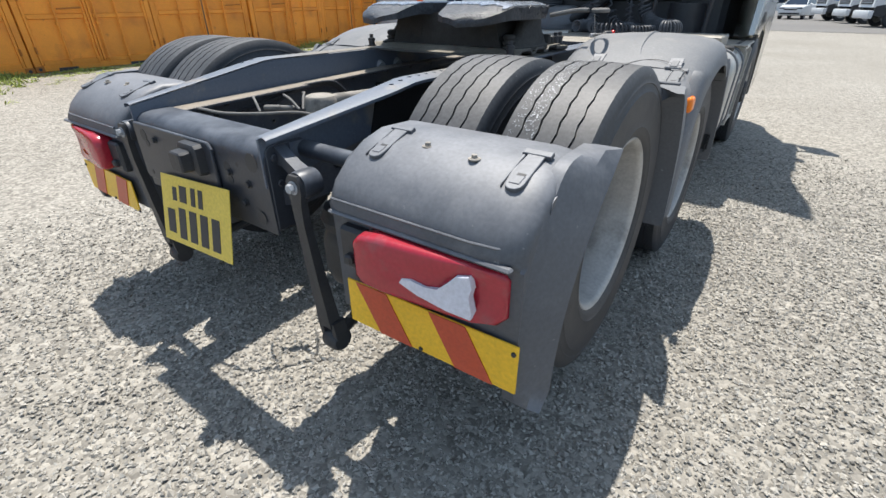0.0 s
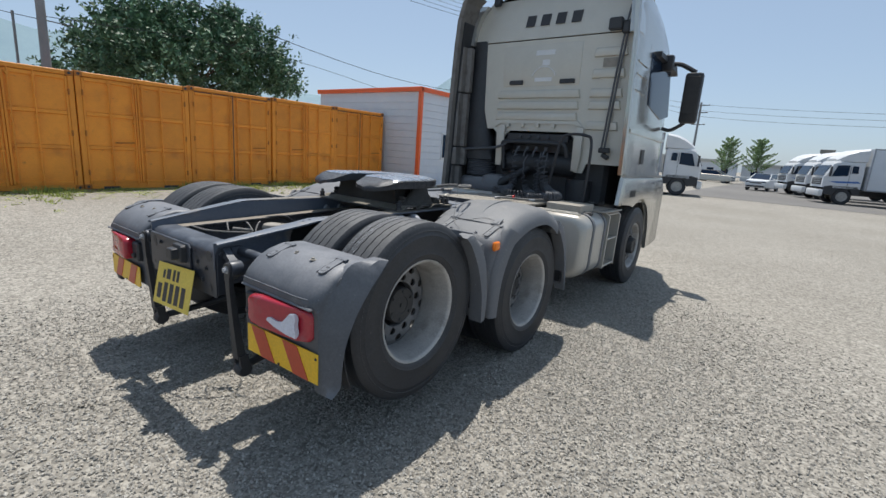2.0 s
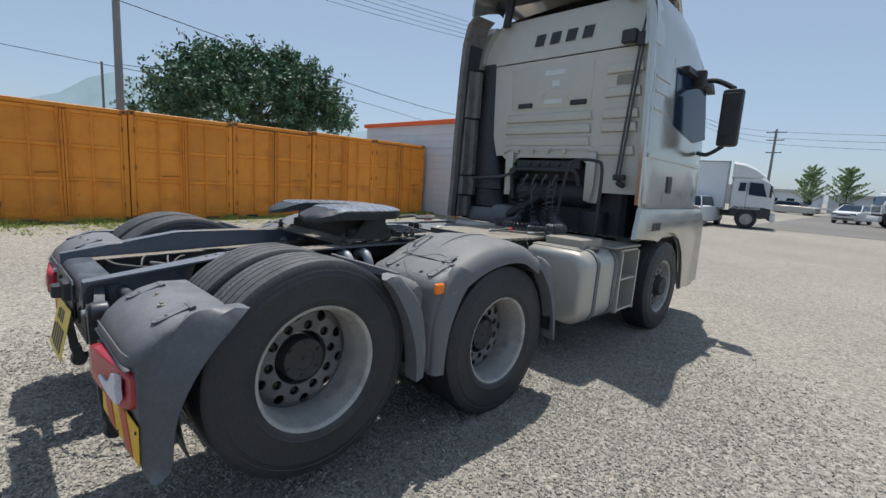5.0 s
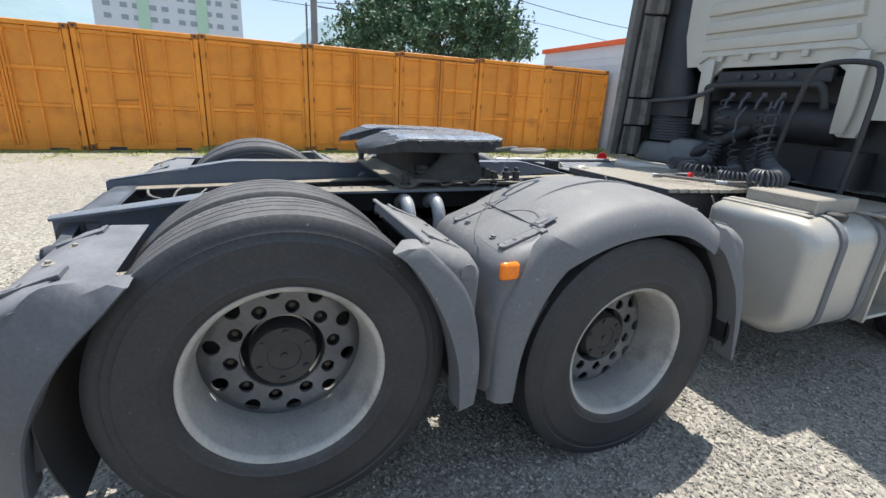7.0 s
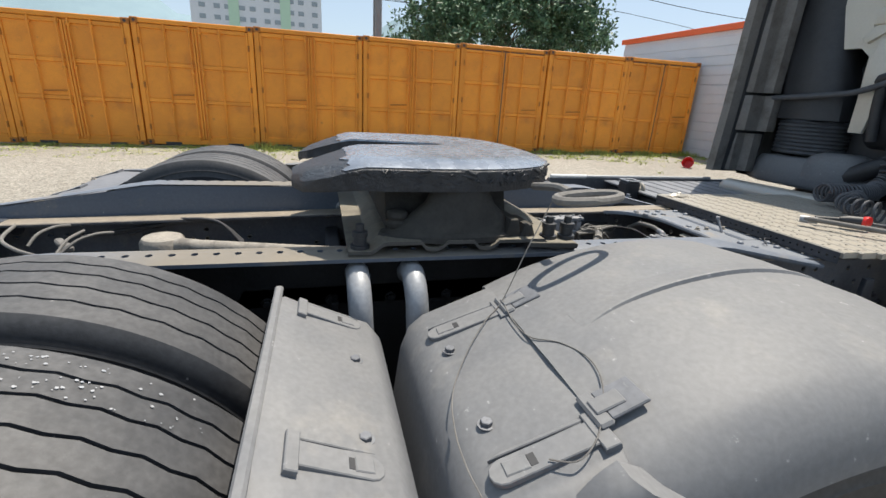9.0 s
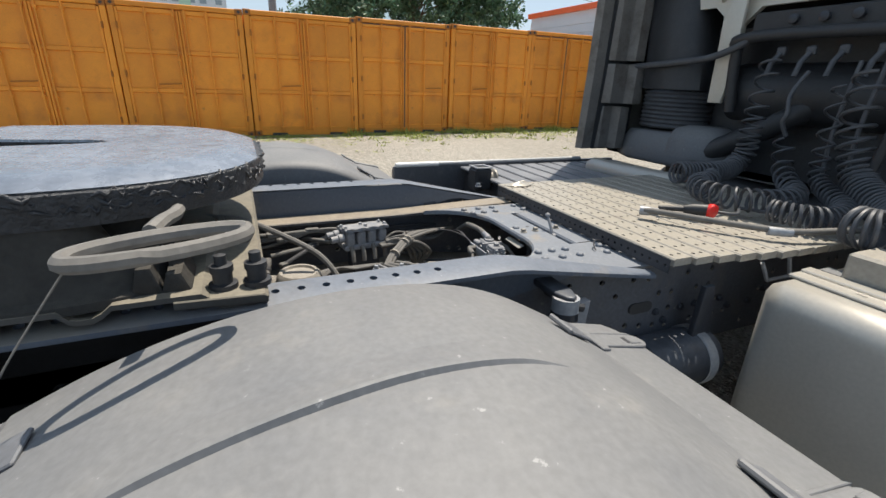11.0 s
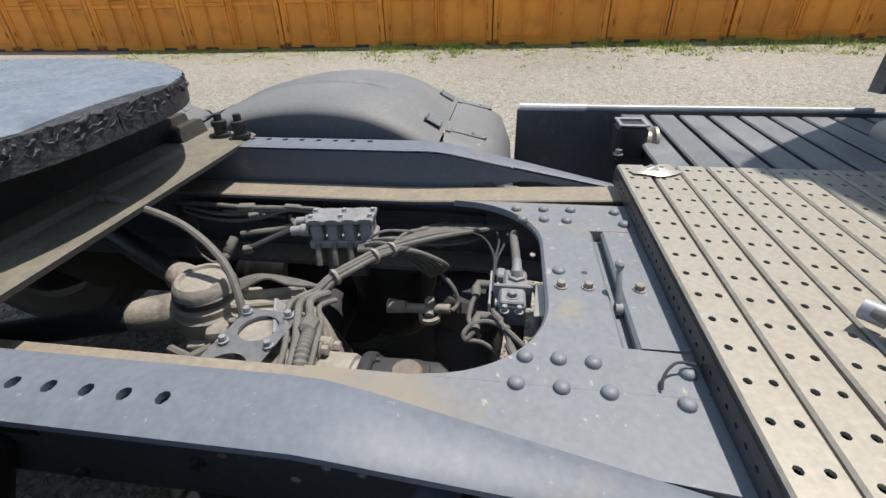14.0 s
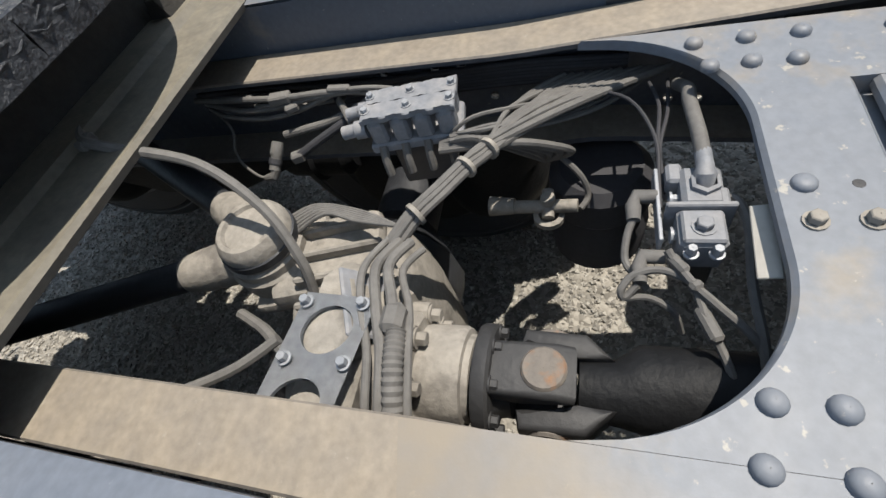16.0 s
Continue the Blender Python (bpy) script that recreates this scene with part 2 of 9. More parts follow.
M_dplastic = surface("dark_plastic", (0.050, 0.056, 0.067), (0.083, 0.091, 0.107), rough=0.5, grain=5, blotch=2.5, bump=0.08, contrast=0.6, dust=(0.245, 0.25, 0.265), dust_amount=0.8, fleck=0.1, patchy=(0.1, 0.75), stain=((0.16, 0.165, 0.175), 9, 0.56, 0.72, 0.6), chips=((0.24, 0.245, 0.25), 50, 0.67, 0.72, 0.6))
M_rim = surface("rim_paint", (0.35, 0.34, 0.325), (0.48, 0.465, 0.44), rough=0.45, grain=7, blotch=2.5, bump=0.05, metal=0.15, stain=((0.20, 0.185, 0.165), 6, 0.52, 0.68, 0.6))
# disc tone darkened for the shade it sits in inside the rim
M_disc = surface("wheel_disc_dark", (0.09, 0.092, 0.098), (0.21, 0.205, 0.20), rough=0.55, grain=9, blotch=4, bump=0.12)
M_nut = surface("rust_brown_nut", (0.030, 0.025, 0.022), (0.085, 0.066, 0.052), rough=0.75, grain=30, bump=0.2)
M_hub = surface("hub_dark", (0.022, 0.022, 0.024), (0.055, 0.054, 0.053), rough=0.6, grain=14, bump=0.2)
M_red = surface("red_lens", (0.30, 0.012, 0.028), (0.43, 0.028, 0.045), rough=0.22, grain=6, bump=0.03, spec=0.6, stain=((0.22, 0.08, 0.09), 12, 0.55, 0.70, 0.5))
M_white_patch = surface("bare_white_plastic", (0.55, 0.57, 0.66), (0.66, 0.67, 0.74), rough=0.4, bump=0.05)
M_yellow = surface("yellow_reflector", (0.72, 0.42, 0.012), (0.82, 0.50, 0.02), rough=0.4, bump=0.05)
M_redrefl = surface("red_reflector", (0.42, 0.05, 0.02), (0.52, 0.08, 0.03), rough=0.4, bump=0.05)
M_plate = surface("plate_yellow", (0.66, 0.49, 0.07), (0.76, 0.58, 0.10), rough=0.45, bump=0.06, grain=12)
M_ink = surface("dark_ink", (0.03, 0.03, 0.035), (0.05, 0.05, 0.05), rough=0.6, bump=0)
M_amber = surface("amber_lens", (0.85, 0.19, 0.01), (0.95, 0.25, 0.015), rough=0.2, bump=0)
M_cab = surface("cab_silver_beige", (0.50, 0.485, 0.445), (0.56, 0.545, 0.505), rough=0.16, grain=3, blotch=1.2, bump=0.012, metal=0.7, fleck=0.02)
M_cabback = surface("cab_back_cream", (0.50, 0.48, 0.425), (0.58, 0.56, 0.50), rough=0.42, grain=6, blotch=1.0, bump=0.02, metal=0.15, fleck=0.03)
M_darkglass = glass("tinted_glass", (0.012, 0.025, 0.05))
M_tank = surface("tank_silver", (0.43, 0.42, 0.39), (0.51, 0.495, 0.455), rough=0.36, grain=6, blotch=1.5, bump=0.03, metal=0.35, contrast=0.6, dust=(0.34, 0.30, 0.245), dust_amount=0.6, patchy=(0.1, 0.8), fleck=0.05)
M_alu = surface("deck_aluminium", (0.312, 0.292, 0.258), (0.366, 0.342, 0.300), rough=0.45, grain=30, bump=0.08, metal=0.2, contrast=0.6, dust=(0.36, 0.322, 0.262), dust_amount=0.5, fleck=0.1, patchy=(0.0, 0.8), stain=((0.30, 0.26, 0.21), 9, 0.58, 0.70, 0.5))
M_steel = surface("galvanised_steel", (0.26, 0.285, 0.32), (0.38, 0.40, 0.43), rough=0.5, grain=16, bump=0.1, metal=0.25, dust=DUST, dust_amount=0.3)
M_dusty = surface("dusty_casting", (0.19, 0.175, 0.152), (0.33, 0.305, 0.27), rough=0.85, grain=26, blotch=5, bump=0.35, dust=(0.38, 0.345, 0.295), dust_amount=0.5, stain=((0.10, 0.09, 0.08), 14, 0.54, 0.66, 0.6))
M_dustyhose = surface("dusty_hose", (0.10, 0.096, 0.092), (0.205, 0.195, 0.18), rough=0.75, grain=25, bump=0.15)
M_hose = surface("black_hose", (0.044, 0.048, 0.056), (0.098, 0.103, 0.114), rough=0.5, grain=15, bump=0.05)
M_valve = surface("valve_blue_grey", (0.16, 0.175, 0.20), (0.28, 0.29, 0.315), rough=0.6, grain=22, bump=0.2, dust=DUST, dust_amount=0.3)
M_redknob = surface("red_knob_plastic", (0.70, 0.02, 0.02), (0.80, 0.04, 0.03), rough=0.3, bump=0)
M_panel = surface("wall_panel_grey", (0.60, 0.63, 0.68), (0.68, 0.70, 0.74), rough=0.5, grain=3, bump=0.02)
M_trim = surface("orange_trim", (0.80, 0.12, 0.03), (0.86, 0.16, 0.05), rough=0.45, bump=0.02)
M_far_fairing = surface("far_fairing_grey", (0.12, 0.115, 0.108), (0.20, 0.19, 0.18), rough=0.5, grain=8, bump=0.06, stain=((0.07, 0.06, 0.05), 7, 0.50, 0.66, 0.6))
M_whitepaint = surface("white_paint", (0.58, 0.60, 0.62), (0.67, 0.68, 0.69), rough=0.4, bump=0.02, grain=4)
M_bark = surface("bark", (0.06, 0.045, 0.03), (0.12, 0.09, 0.06), rough=0.95, bump=0.6)
M_leaf = surface("leaf", (0.045, 0.105, 0.055), (0.10, 0.19, 0.10), rough=0.55, bump=0, island=0.45, spec=0.4)
# far trees: light green, paled further by haze put into the colour
M_leaf2 = surface("leaf_fresh", (0.20, 0.30, 0.13), (0.31, 0.41, 0.20), rough=0.6, bump=0, island=0.3)
M_grass = surface("grass_blade", (0.20, 0.26, 0.04), (0.38, 0.40, 0.11), rough=0.8, bump=0, island=0.4)
M_concrete = surface("concrete", (0.38, 0.37, 0.35), (0.48, 0.47, 0.45), rough=0.9, bump=0.2)
M_pole = surface("weathered_pole", (0.19, 0.195, 0.205), (0.26, 0.265, 0.27), rough=0.85, bump=0.15)
M_apart = surface("apartment_render", (0.56, 0.60, 0.64), (0.63, 0.66, 0.70), rough=0.8, bump=0.0, grain=1)
M_green = surface("pale_green_render", (0.40, 0.58, 0.45), (0.46, 0.64, 0.50), rough=0.8, bump=0)
# tower windows kept pale, the haze in between mixed into their tone
M_farglass = surface("far_window_haze", (0.22, 0.27, 0.31), (0.30, 0.35, 0.38), rough=0.2, bump=0)
# distance haze is mixed into the hills' base colour
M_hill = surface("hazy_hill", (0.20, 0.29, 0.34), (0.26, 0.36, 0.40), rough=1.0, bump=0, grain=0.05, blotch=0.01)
M_rust_steel = surface("rusty_steel", (0.15, 0.135, 0.12), (0.25, 0.215, 0.18), rough=0.8, grain=30, bump=0.35, metal=0.1, stain=((0.30, 0.15, 0.07), 26, 0.50, 0.62, 0.8))
M_cable = surface("cable_black", (0.03, 0.03, 0.035), (0.05, 0.05, 0.055), rough=0.7, bump=0)


# ---- mesh helpers ----
def finish(ob, mat, angle=35):
    me = ob.data
    me.materials.append(mat)
    me.shade_smooth()
    me.set_sharp_from_angle(angle=radians(angle))
    return ob


def part(name, bm, mat, parent=None, label="", angle=35):
    bmesh.ops.recalc_face_normals(bm, faces=bm.faces[:])
    me = bpy.data.meshes.new(name)
    bm.to_mesh(me)
    bm.free()
    ob = new(name, me)
    finish(ob, mat, angle)
    if parent is not None:
        ob.parent = parent
    if label:
        ob["label"] = label
    return ob


def root(name, m, label, category, group="", kind=""):
    ob = new(name)
    ob.matrix_basis = m
    return tagged(ob, label, category, group, kind)


def raw(name, verts, faces, mat, parent=None, label="", angle=35):
    me = bpy.data.meshes.new(name)
    me.from_pydata(verts, [], faces)
    me.update()
    ob = new(name, me)
    finish(ob, mat, angle)
    if parent is not None:
        ob.parent = parent
    if label:
        ob["label"] = label
    return ob


def box(bm, c, s, bev=0.0, rot=None, seg=1):
    """A box at its centre with its sizes, its edges bevelled."""
    r = bmesh.ops.create_cube(bm, size=1.0)
    vs = r["verts"]
    m = Matrix.Translation(c) @ (rot.to_4x4() if rot else Matrix()) @ Matrix.Diagonal((*s, 1))
    bmesh.ops.transform(bm, matrix=m, verts=vs)
    if bev:
        es = list({e for v in vs for e in v.link_edges})
        bmesh.ops.bevel(bm, geom=es, offset=bev, segments=seg, affect="EDGES", profile=0.5)
    return bm


def turn(ax, deg):
    return Matrix.Rotation(radians(deg), 3, ax)


AX = {"x": (1, 2, 0), "y": (2, 0, 1), "z": (0, 1, 2)}


def prism(bm, poly, axis, a, b, bev=0.0, seg=2):
    """A polygon pushed from a to b along an axis. For x the polygon is (y, z), for y it is (x, z), for z it is (x, y)."""
    def at(p, h):
        return {"x": (h, p[0], p[1]), "y": (p[0], h, p[1]), "z": (p[0], p[1], h)}[axis]
    lo = [bm.verts.new(at(p, a)) for p in poly]
    hi = [bm.verts.new(at(p, b)) for p in poly]
    k = len(poly)
    fs = [bm.faces.new(lo), bm.faces.new(hi[::-1])]
    for i in range(k):
        fs.append(bm.faces.new((lo[i], lo[(i + 1) % k], hi[(i + 1) % k], hi[i])))
    if bev:
        es = [e for f in fs[:2] for e in f.edges]
        bmesh.ops.bevel(bm, geom=es, offset=bev, segments=seg, affect="EDGES", profile=0.5)
    return bm


def lathe(bm, prof, origin, axis="x", n=32, sign=1, close=False):
    """Turns a profile of (radius, way along the axis) round the axis."""
    o = Vector(origin)
    rings = []
    for r, h in prof:
        ring = []
        for i in range(n):
            t = 2 * math.pi * i / n
            c, s = r * math.cos(t), r * math.sin(t)
            v = {"x": (sign * h, c, s), "y": (c, sign * h, s), "z": (c, s, sign * h)}[axis]
            ring.append(bm.verts.new(o + Vector(v)))
        rings.append(ring)
    for a, b in zip(rings, rings[1:]):
        for i in range(n):
            bm.faces.new((a[i], a[(i + 1) % n], b[(i + 1) % n], b[i]))
    if close:
        bm.faces.new(rings[0])
        bm.faces.new(rings[-1])
    return bm


def rod(bm, a, b, r, n=12, bev=0.0):
    """A round bar from a to b."""
    tube(bm, [Vector(a), Vector(b)], r, n)
    return bm


def spline(pts, k=6):
    pts = [Vector(p) for p in pts]
    out = []
    for i in range(len(pts) - 1):
        p0, p1, p2, p3 = pts[max(i - 1, 0)], pts[i], pts[i + 1], pts[min(i + 2, len(pts) - 1)]
        for j in range(k):
            t = j / k
            out.append(0.5 * ((2 * p1) + (p2 - p0) * t + (2 * p0 - 5 * p1 + 4 * p2 - p3) * t * t + (3 * p1 - p0 - 3 * p2 + p3) * t ** 3))
    out.append(pts[-1])
    return out


def tube(bm, pts, r, n=8, caps=True, closed=False):
    """A round tube along points; r is a number or one for each point."""
    pts = [Vector(p) for p in pts]
    rings = []
    up = None
    m = len(pts)
    for i, p in enumerate(pts):
        d = (pts[(i + 1) % m] - pts[i - 1]) if closed else (pts[min(i + 1, m - 1)] - pts[max(i - 1, 0)])
        d.normalize()
        if up is None:
            up = d.orthogonal().normalized()
        up = (up - d * up.dot(d))
        up = up.normalized() if up.length > 1e-6 else d.orthogonal().normalized()
        side = d.cross(up)
        rr = r[i] if isinstance(r, (list, tuple)) else r
        rings.append([bm.verts.new(p + rr * (math.cos(2 * math.pi * j / n) * up + math.sin(2 * math.pi * j / n) * side)) for j in range(n)])
    pairs = list(zip(rings, rings[1:])) + ([(rings[-1], rings[0])] if closed else [])
    for a, b in pairs:
        for j in range(n):
            bm.faces.new((a[j], a[(j + 1) % n], b[(j + 1) % n], b[j]))
    if caps and not closed:
        bm.faces.new(rings[0][::-1])
        bm.faces.new(rings[-1])
    return bm


def coil(path, r, turns, k=12):
    """Points of a helix of radius r along a path."""
    path = [Vector(p) for p in path]
    out, n = [], int(turns * k)
    up = Vector((0.31, 0.2, 0.93)).normalized()
    for i in range(n + 1):
        f = i / n * (len(path) - 1)
        j = min(int(f), len(path) - 2)
        p = path[j].lerp(path[j + 1], f - j)
        d = (path[j + 1] - path[j]).normalized()
        up = (up - d * up.dot(d)).normalized()
        s = d.cross(up)
        a = 2 * math.pi * i / k
        out.append(p + r * (math.cos(a) * up + math.sin(a) * s))
    return out


def holed(bm, nx, ny, place, ratio=0.3, depth=None, hole=None, seg=8):
    """A sheet of nx by ny cells with a round hole in each cell (or in those that hole(i, j) names); place(a, b) maps the sheet into space and
    depth, where given, is the way that the holes' walls go."""
    grid = {}
    def g(i, j):
        if (i, j) not in grid:
            grid[i, j] = bm.verts.new(place(i, j))
        return grid[i, j]
    for i in range(nx):
        for j in range(ny):
            q = [g(i, j), g(i + 1, j), g(i + 1, j + 1), g(i, j + 1)]
            if hole and not hole(i, j):
                bm.faces.new(q)
                continue
            ring = [bm.verts.new(place(i + 0.5 + (ratio[0] if isinstance(ratio, tuple) else ratio) * math.cos(2 * math.pi * (k + 0.5) / seg + math.pi), j + 0.5 + (ratio[1] if isinstance(ratio, tuple) else ratio) * math.sin(2 * math.pi * (k + 0.5) / seg + math.pi))) for k in range(seg)]
            s4 = seg // 4
            for c in range(4):
                part_ring = [ring[(c * s4 + k) % seg] for k in range(s4)] + [ring[((c + 1) * s4 - 1) % seg]]
                seq = [ring[(c * s4 + k) % seg] for k in range(s4)]
                for a, b in zip(seq, seq[1:]):
                    bm.faces.new((q[c], b, a)[::-1])
                bm.faces.new((q[c], q[(c + 1) % 4], ring[((c + 1) * s4) % seg], seq[-1]))
            if depth is not None:
                low = [bm.verts.new(v.co + Vector(depth)) for v in ring]
                for k in range(seg):
                    bm.faces.new((ring[k], ring[(k + 1) % seg], low[(k + 1) % seg], low[k]))
    return bm


def loft(bm, secs, caps=True, closed=True):
    """Joins sections of equally many points, one after another."""
    rings = [[bm.verts.new(p) for p in s] for s in secs]
    k = len(rings[0])
    for a, b in zip(rings, rings[1:]):
        for i in range(k if closed else k - 1):
            bm.faces.new((a[i], a[(i + 1) % k], b[(i + 1) % k], b[i]))
    if caps and closed:
        bm.faces.new(rings[0][::-1])
        bm.faces.new(rings[-1])
    return bm


def disc(bm, c, r, h, axis="z", n=10, sign=1, dome=0.3):
    """A bolt or rivet head."""
    return lathe(bm, [(r, 0), (r * 0.97, h * 0.4 * (1 - dome) + h * 0.2), (r * 0.85, h * 0.68), (r * 0.6, h * 0.88), (r * 0.3, h * 0.98), (0.0005, h)], c, axis, n, sign)


def hexbolt(bm, c, r, h, axis="z", sign=1):
    lathe(bm, [(r * 1.45, 0), (r * 1.45, h * 0.2), (r * 1.0, h * 0.22)], c, axis, 12, sign)
    lathe(bm, [(r, h * 0.2), (r, h * 0.9), (r * 0.85, h), (0.0005, h)], c, axis, 6, sign)
    return bm


def arc(cy, cz, r, a0, a1, n):
    return [(cy + r * math.cos(radians(a0 + (a1 - a0) * i / n)), cz + r * math.sin(radians(a0 + (a1 - a0) * i / n))) for i in range(n + 1)]


# ---- ground ----
def ground_z(x, y):
    rise = min(max((-x - 3.5) / 8.0, 0.0), 1.0)
    return rise * rise * (3 - 2 * rise) * (0.09 + 0.010 * min(max(y, -6), 16))


xs = [-900, -300, -120, -60, -34, -24, -18, -14] + [-13 + 0.5 * i for i in range(21)] + [-2, 0, 2, 4, 8, 14, 24, 40, 80, 200, 500, 900]
ys = [-600, -200, -80, -40, -20] + [-12 + i for i in range(30)] + [20, 24, 28, 33, 40, 60, 100, 250, 600, 1400]
gv = [(x, y, ground_z(x, y)) for y in ys for x in xs]
gf = [(j * len(xs) + i, j * len(xs) + i + 1, (j + 1) * len(xs) + i + 1, (j + 1) * len(xs) + i) for j in range(len(ys) - 1) for i in range(len(xs) - 1)]
ground = raw("ground", gv, gf, M_gravel)
tagged(ground, "pale grey-beige crushed gravel yard", "ground", kind="structure")
road_pts = [(-60, 34, 0.012), (60, 27.5, 0.012), (60, 110, 0.012), (-60, 110, 0.012)]
road = raw("road", road_pts, [(0, 1, 2, 3)], M_asphalt)
tagged(road, "grey worn asphalt road beyond the gravel yard", "road", kind="structure")


def scatter_stones(n, x0, x1, y0, y1, smin, smax, seed):
    rng = np.random.default_rng(seed)
    base = np.array([(1, 0, 0), (0, 1, 0), (-1, 0, 0), (0, -1, 0), (0, 0, 1), (0, 0, -1)], float)
    tri = np.array([(0, 1, 4), (1, 2, 4), (2, 3, 4), (3, 0, 4), (1, 0, 5), (2, 1, 5), (3, 2, 5), (0, 3, 5)])
    v = base[None] * rng.uniform(0.65, 1.3, (n, 6, 1)) + rng.normal(0, 0.16, (n, 6, 3))
    size = rng.uniform(smin, smax, (n, 1, 1)) * rng.choice([0.7, 1.0, 1.3], (n, 1, 1), p=[0.4, 0.45, 0.15])
    v = v * size * np.array([1.0, 0.8, 0.45])
    a = rng.uniform(0, 2 * np.pi, n)
    tilt = rng.normal(0, 0.35, n)
    ca, sa, ct, st = np.cos(a)[:, None], np.sin(a)[:, None], np.cos(tilt)[:, None], np.sin(tilt)[:, None]
    x, y, z = v[..., 0], v[..., 1], v[..., 2]
    x, z = x * ct - z * st, x * st + z * ct
    x, y = x * ca - y * sa, x * sa + y * ca
    qx, qy = rng.uniform(x0, x1, n * 4), rng.uniform(y0, y1, n * 4)
    keep = rng.uniform(0, 1, n * 4) < np.clip(1.55 - np.hypot((qx + 0.7) / 2.6, (qy - 1.9) / 3.0) * 1.05, 0.0, 1.0)
    px, py = qx[keep][:n, None], qy[keep][:n, None]
    pz = rng.uniform(-0.002, 0.008, (n, 1))
    out = np.stack([x + px, y + py, z + pz], -1).reshape(-1, 3)
    faces = (tri[None] + (np.arange(n) * 6)[:, None, None]).reshape(-1, 3)
    return out, faces


parts_v, parts_f, off = [], [], 0
for args in ((110000, -4.2, 3.2, -1.2, 8.5, 0.0070, 0.0138, 3),):
    a, f = scatter_stones(*args)
    parts_v.append(a), parts_f.append(f + off)
    off += len(a)
sv, sf = np.concatenate(parts_v), np.concatenate(parts_f)
gravel = raw("gravel", sv.tolist(), sf.tolist(), M_stone, angle=5)
tagged(gravel, "loose crushed grey and beige gravel stones", "gravel", kind="stuff")

# ---- the truck ----
XC = -1.565
truck = root("tractor_truck", pose(XC, 0, 0), "parked silver three-axle tractor truck with a bare rear chassis", "truck")


def tyre_mesh(R=0.524, W=0.30, n=96):
    """A worn road tyre with wavy grooves round its tread; it lies along x, centred."""
    half = W / 2
    prof = [(0.292, -half + 0.035, 0), (0.31, -half + 0.016, 0), (0.325, -half + 0.009, 0), (0.335, -half + 0.0075, 0), (0.34, -half + 0.0045, 0), (0.345, -half + 0.0065, 0), (0.40, -half, 0), (0.44, -half + 0.004, 0), (0.447, -half + 0.0035, 0), (0.452, -half + 0.007, 0), (0.470, -half + 0.010, 0), (0.4725, -half + 0.008, 0), (0.478, -half + 0.011, 0),
            (0.485, -half + 0.012, 0), (R - 0.018, -half + 0.018, 0), (R - 0.006, -half + 0.027, 0)]
    tread = []
    for g in (-0.075, -0.026, 0.026, 0.075):
        tread += [(R - 0.001 - 0.4 * g * g, g - 0.0032, 1), (R - 0.010, g - 0.002, 1), (R - 0.010, g + 0.002, 1), (R - 0.001 - 0.4 * g * g, g + 0.0032, 1)]
    prof = prof + tread + [(r, -h, 0) for r, h, _ in prof[::-1]]
    bm = bmesh.new()
    rings = []
    for i in range(n):
        t = 2 * math.pi * i / n
        zig = 0.0026 * (1 if i % 2 else -1)
        rings.append([bm.verts.new((h + zig * w, r * math.cos(t), r * math.sin(t))) for r, h, w in prof])
    for a, b in zip(rings, rings[1:] + rings[:1]):
        for k in range(len(prof) - 1):
            bm.faces.new((a[k], a[k + 1], b[k + 1], b[k]))
    return bm


def holder(name, bm, mat):
    """A mesh datum for objects that share it."""
    bmesh.ops.recalc_face_normals(bm, faces=bm.faces[:])
    me = bpy.data.meshes.new(name)
    bm.to_mesh(me)
    bm.free()
    me.materials.append(mat)
    me.shade_smooth()
    me.set_sharp_from_angle(angle=radians(35))
    return me


def rim_mesh(depth):
    bm = bmesh.new()
    prof = [(0.296, -0.13), (0.268, -0.12), (0.262, 0.0), (0.265, 0.05), (0.280, 0.095), (0.283, 0.112), (0.287, 0.122), (0.297, 0.130), (0.303, 0.132), (0.307, 0.128), (0.306, 0.120), (0.298, 0.112)]
    lathe(bm, prof, (0, 0, 0), "x", 64)
    return bm


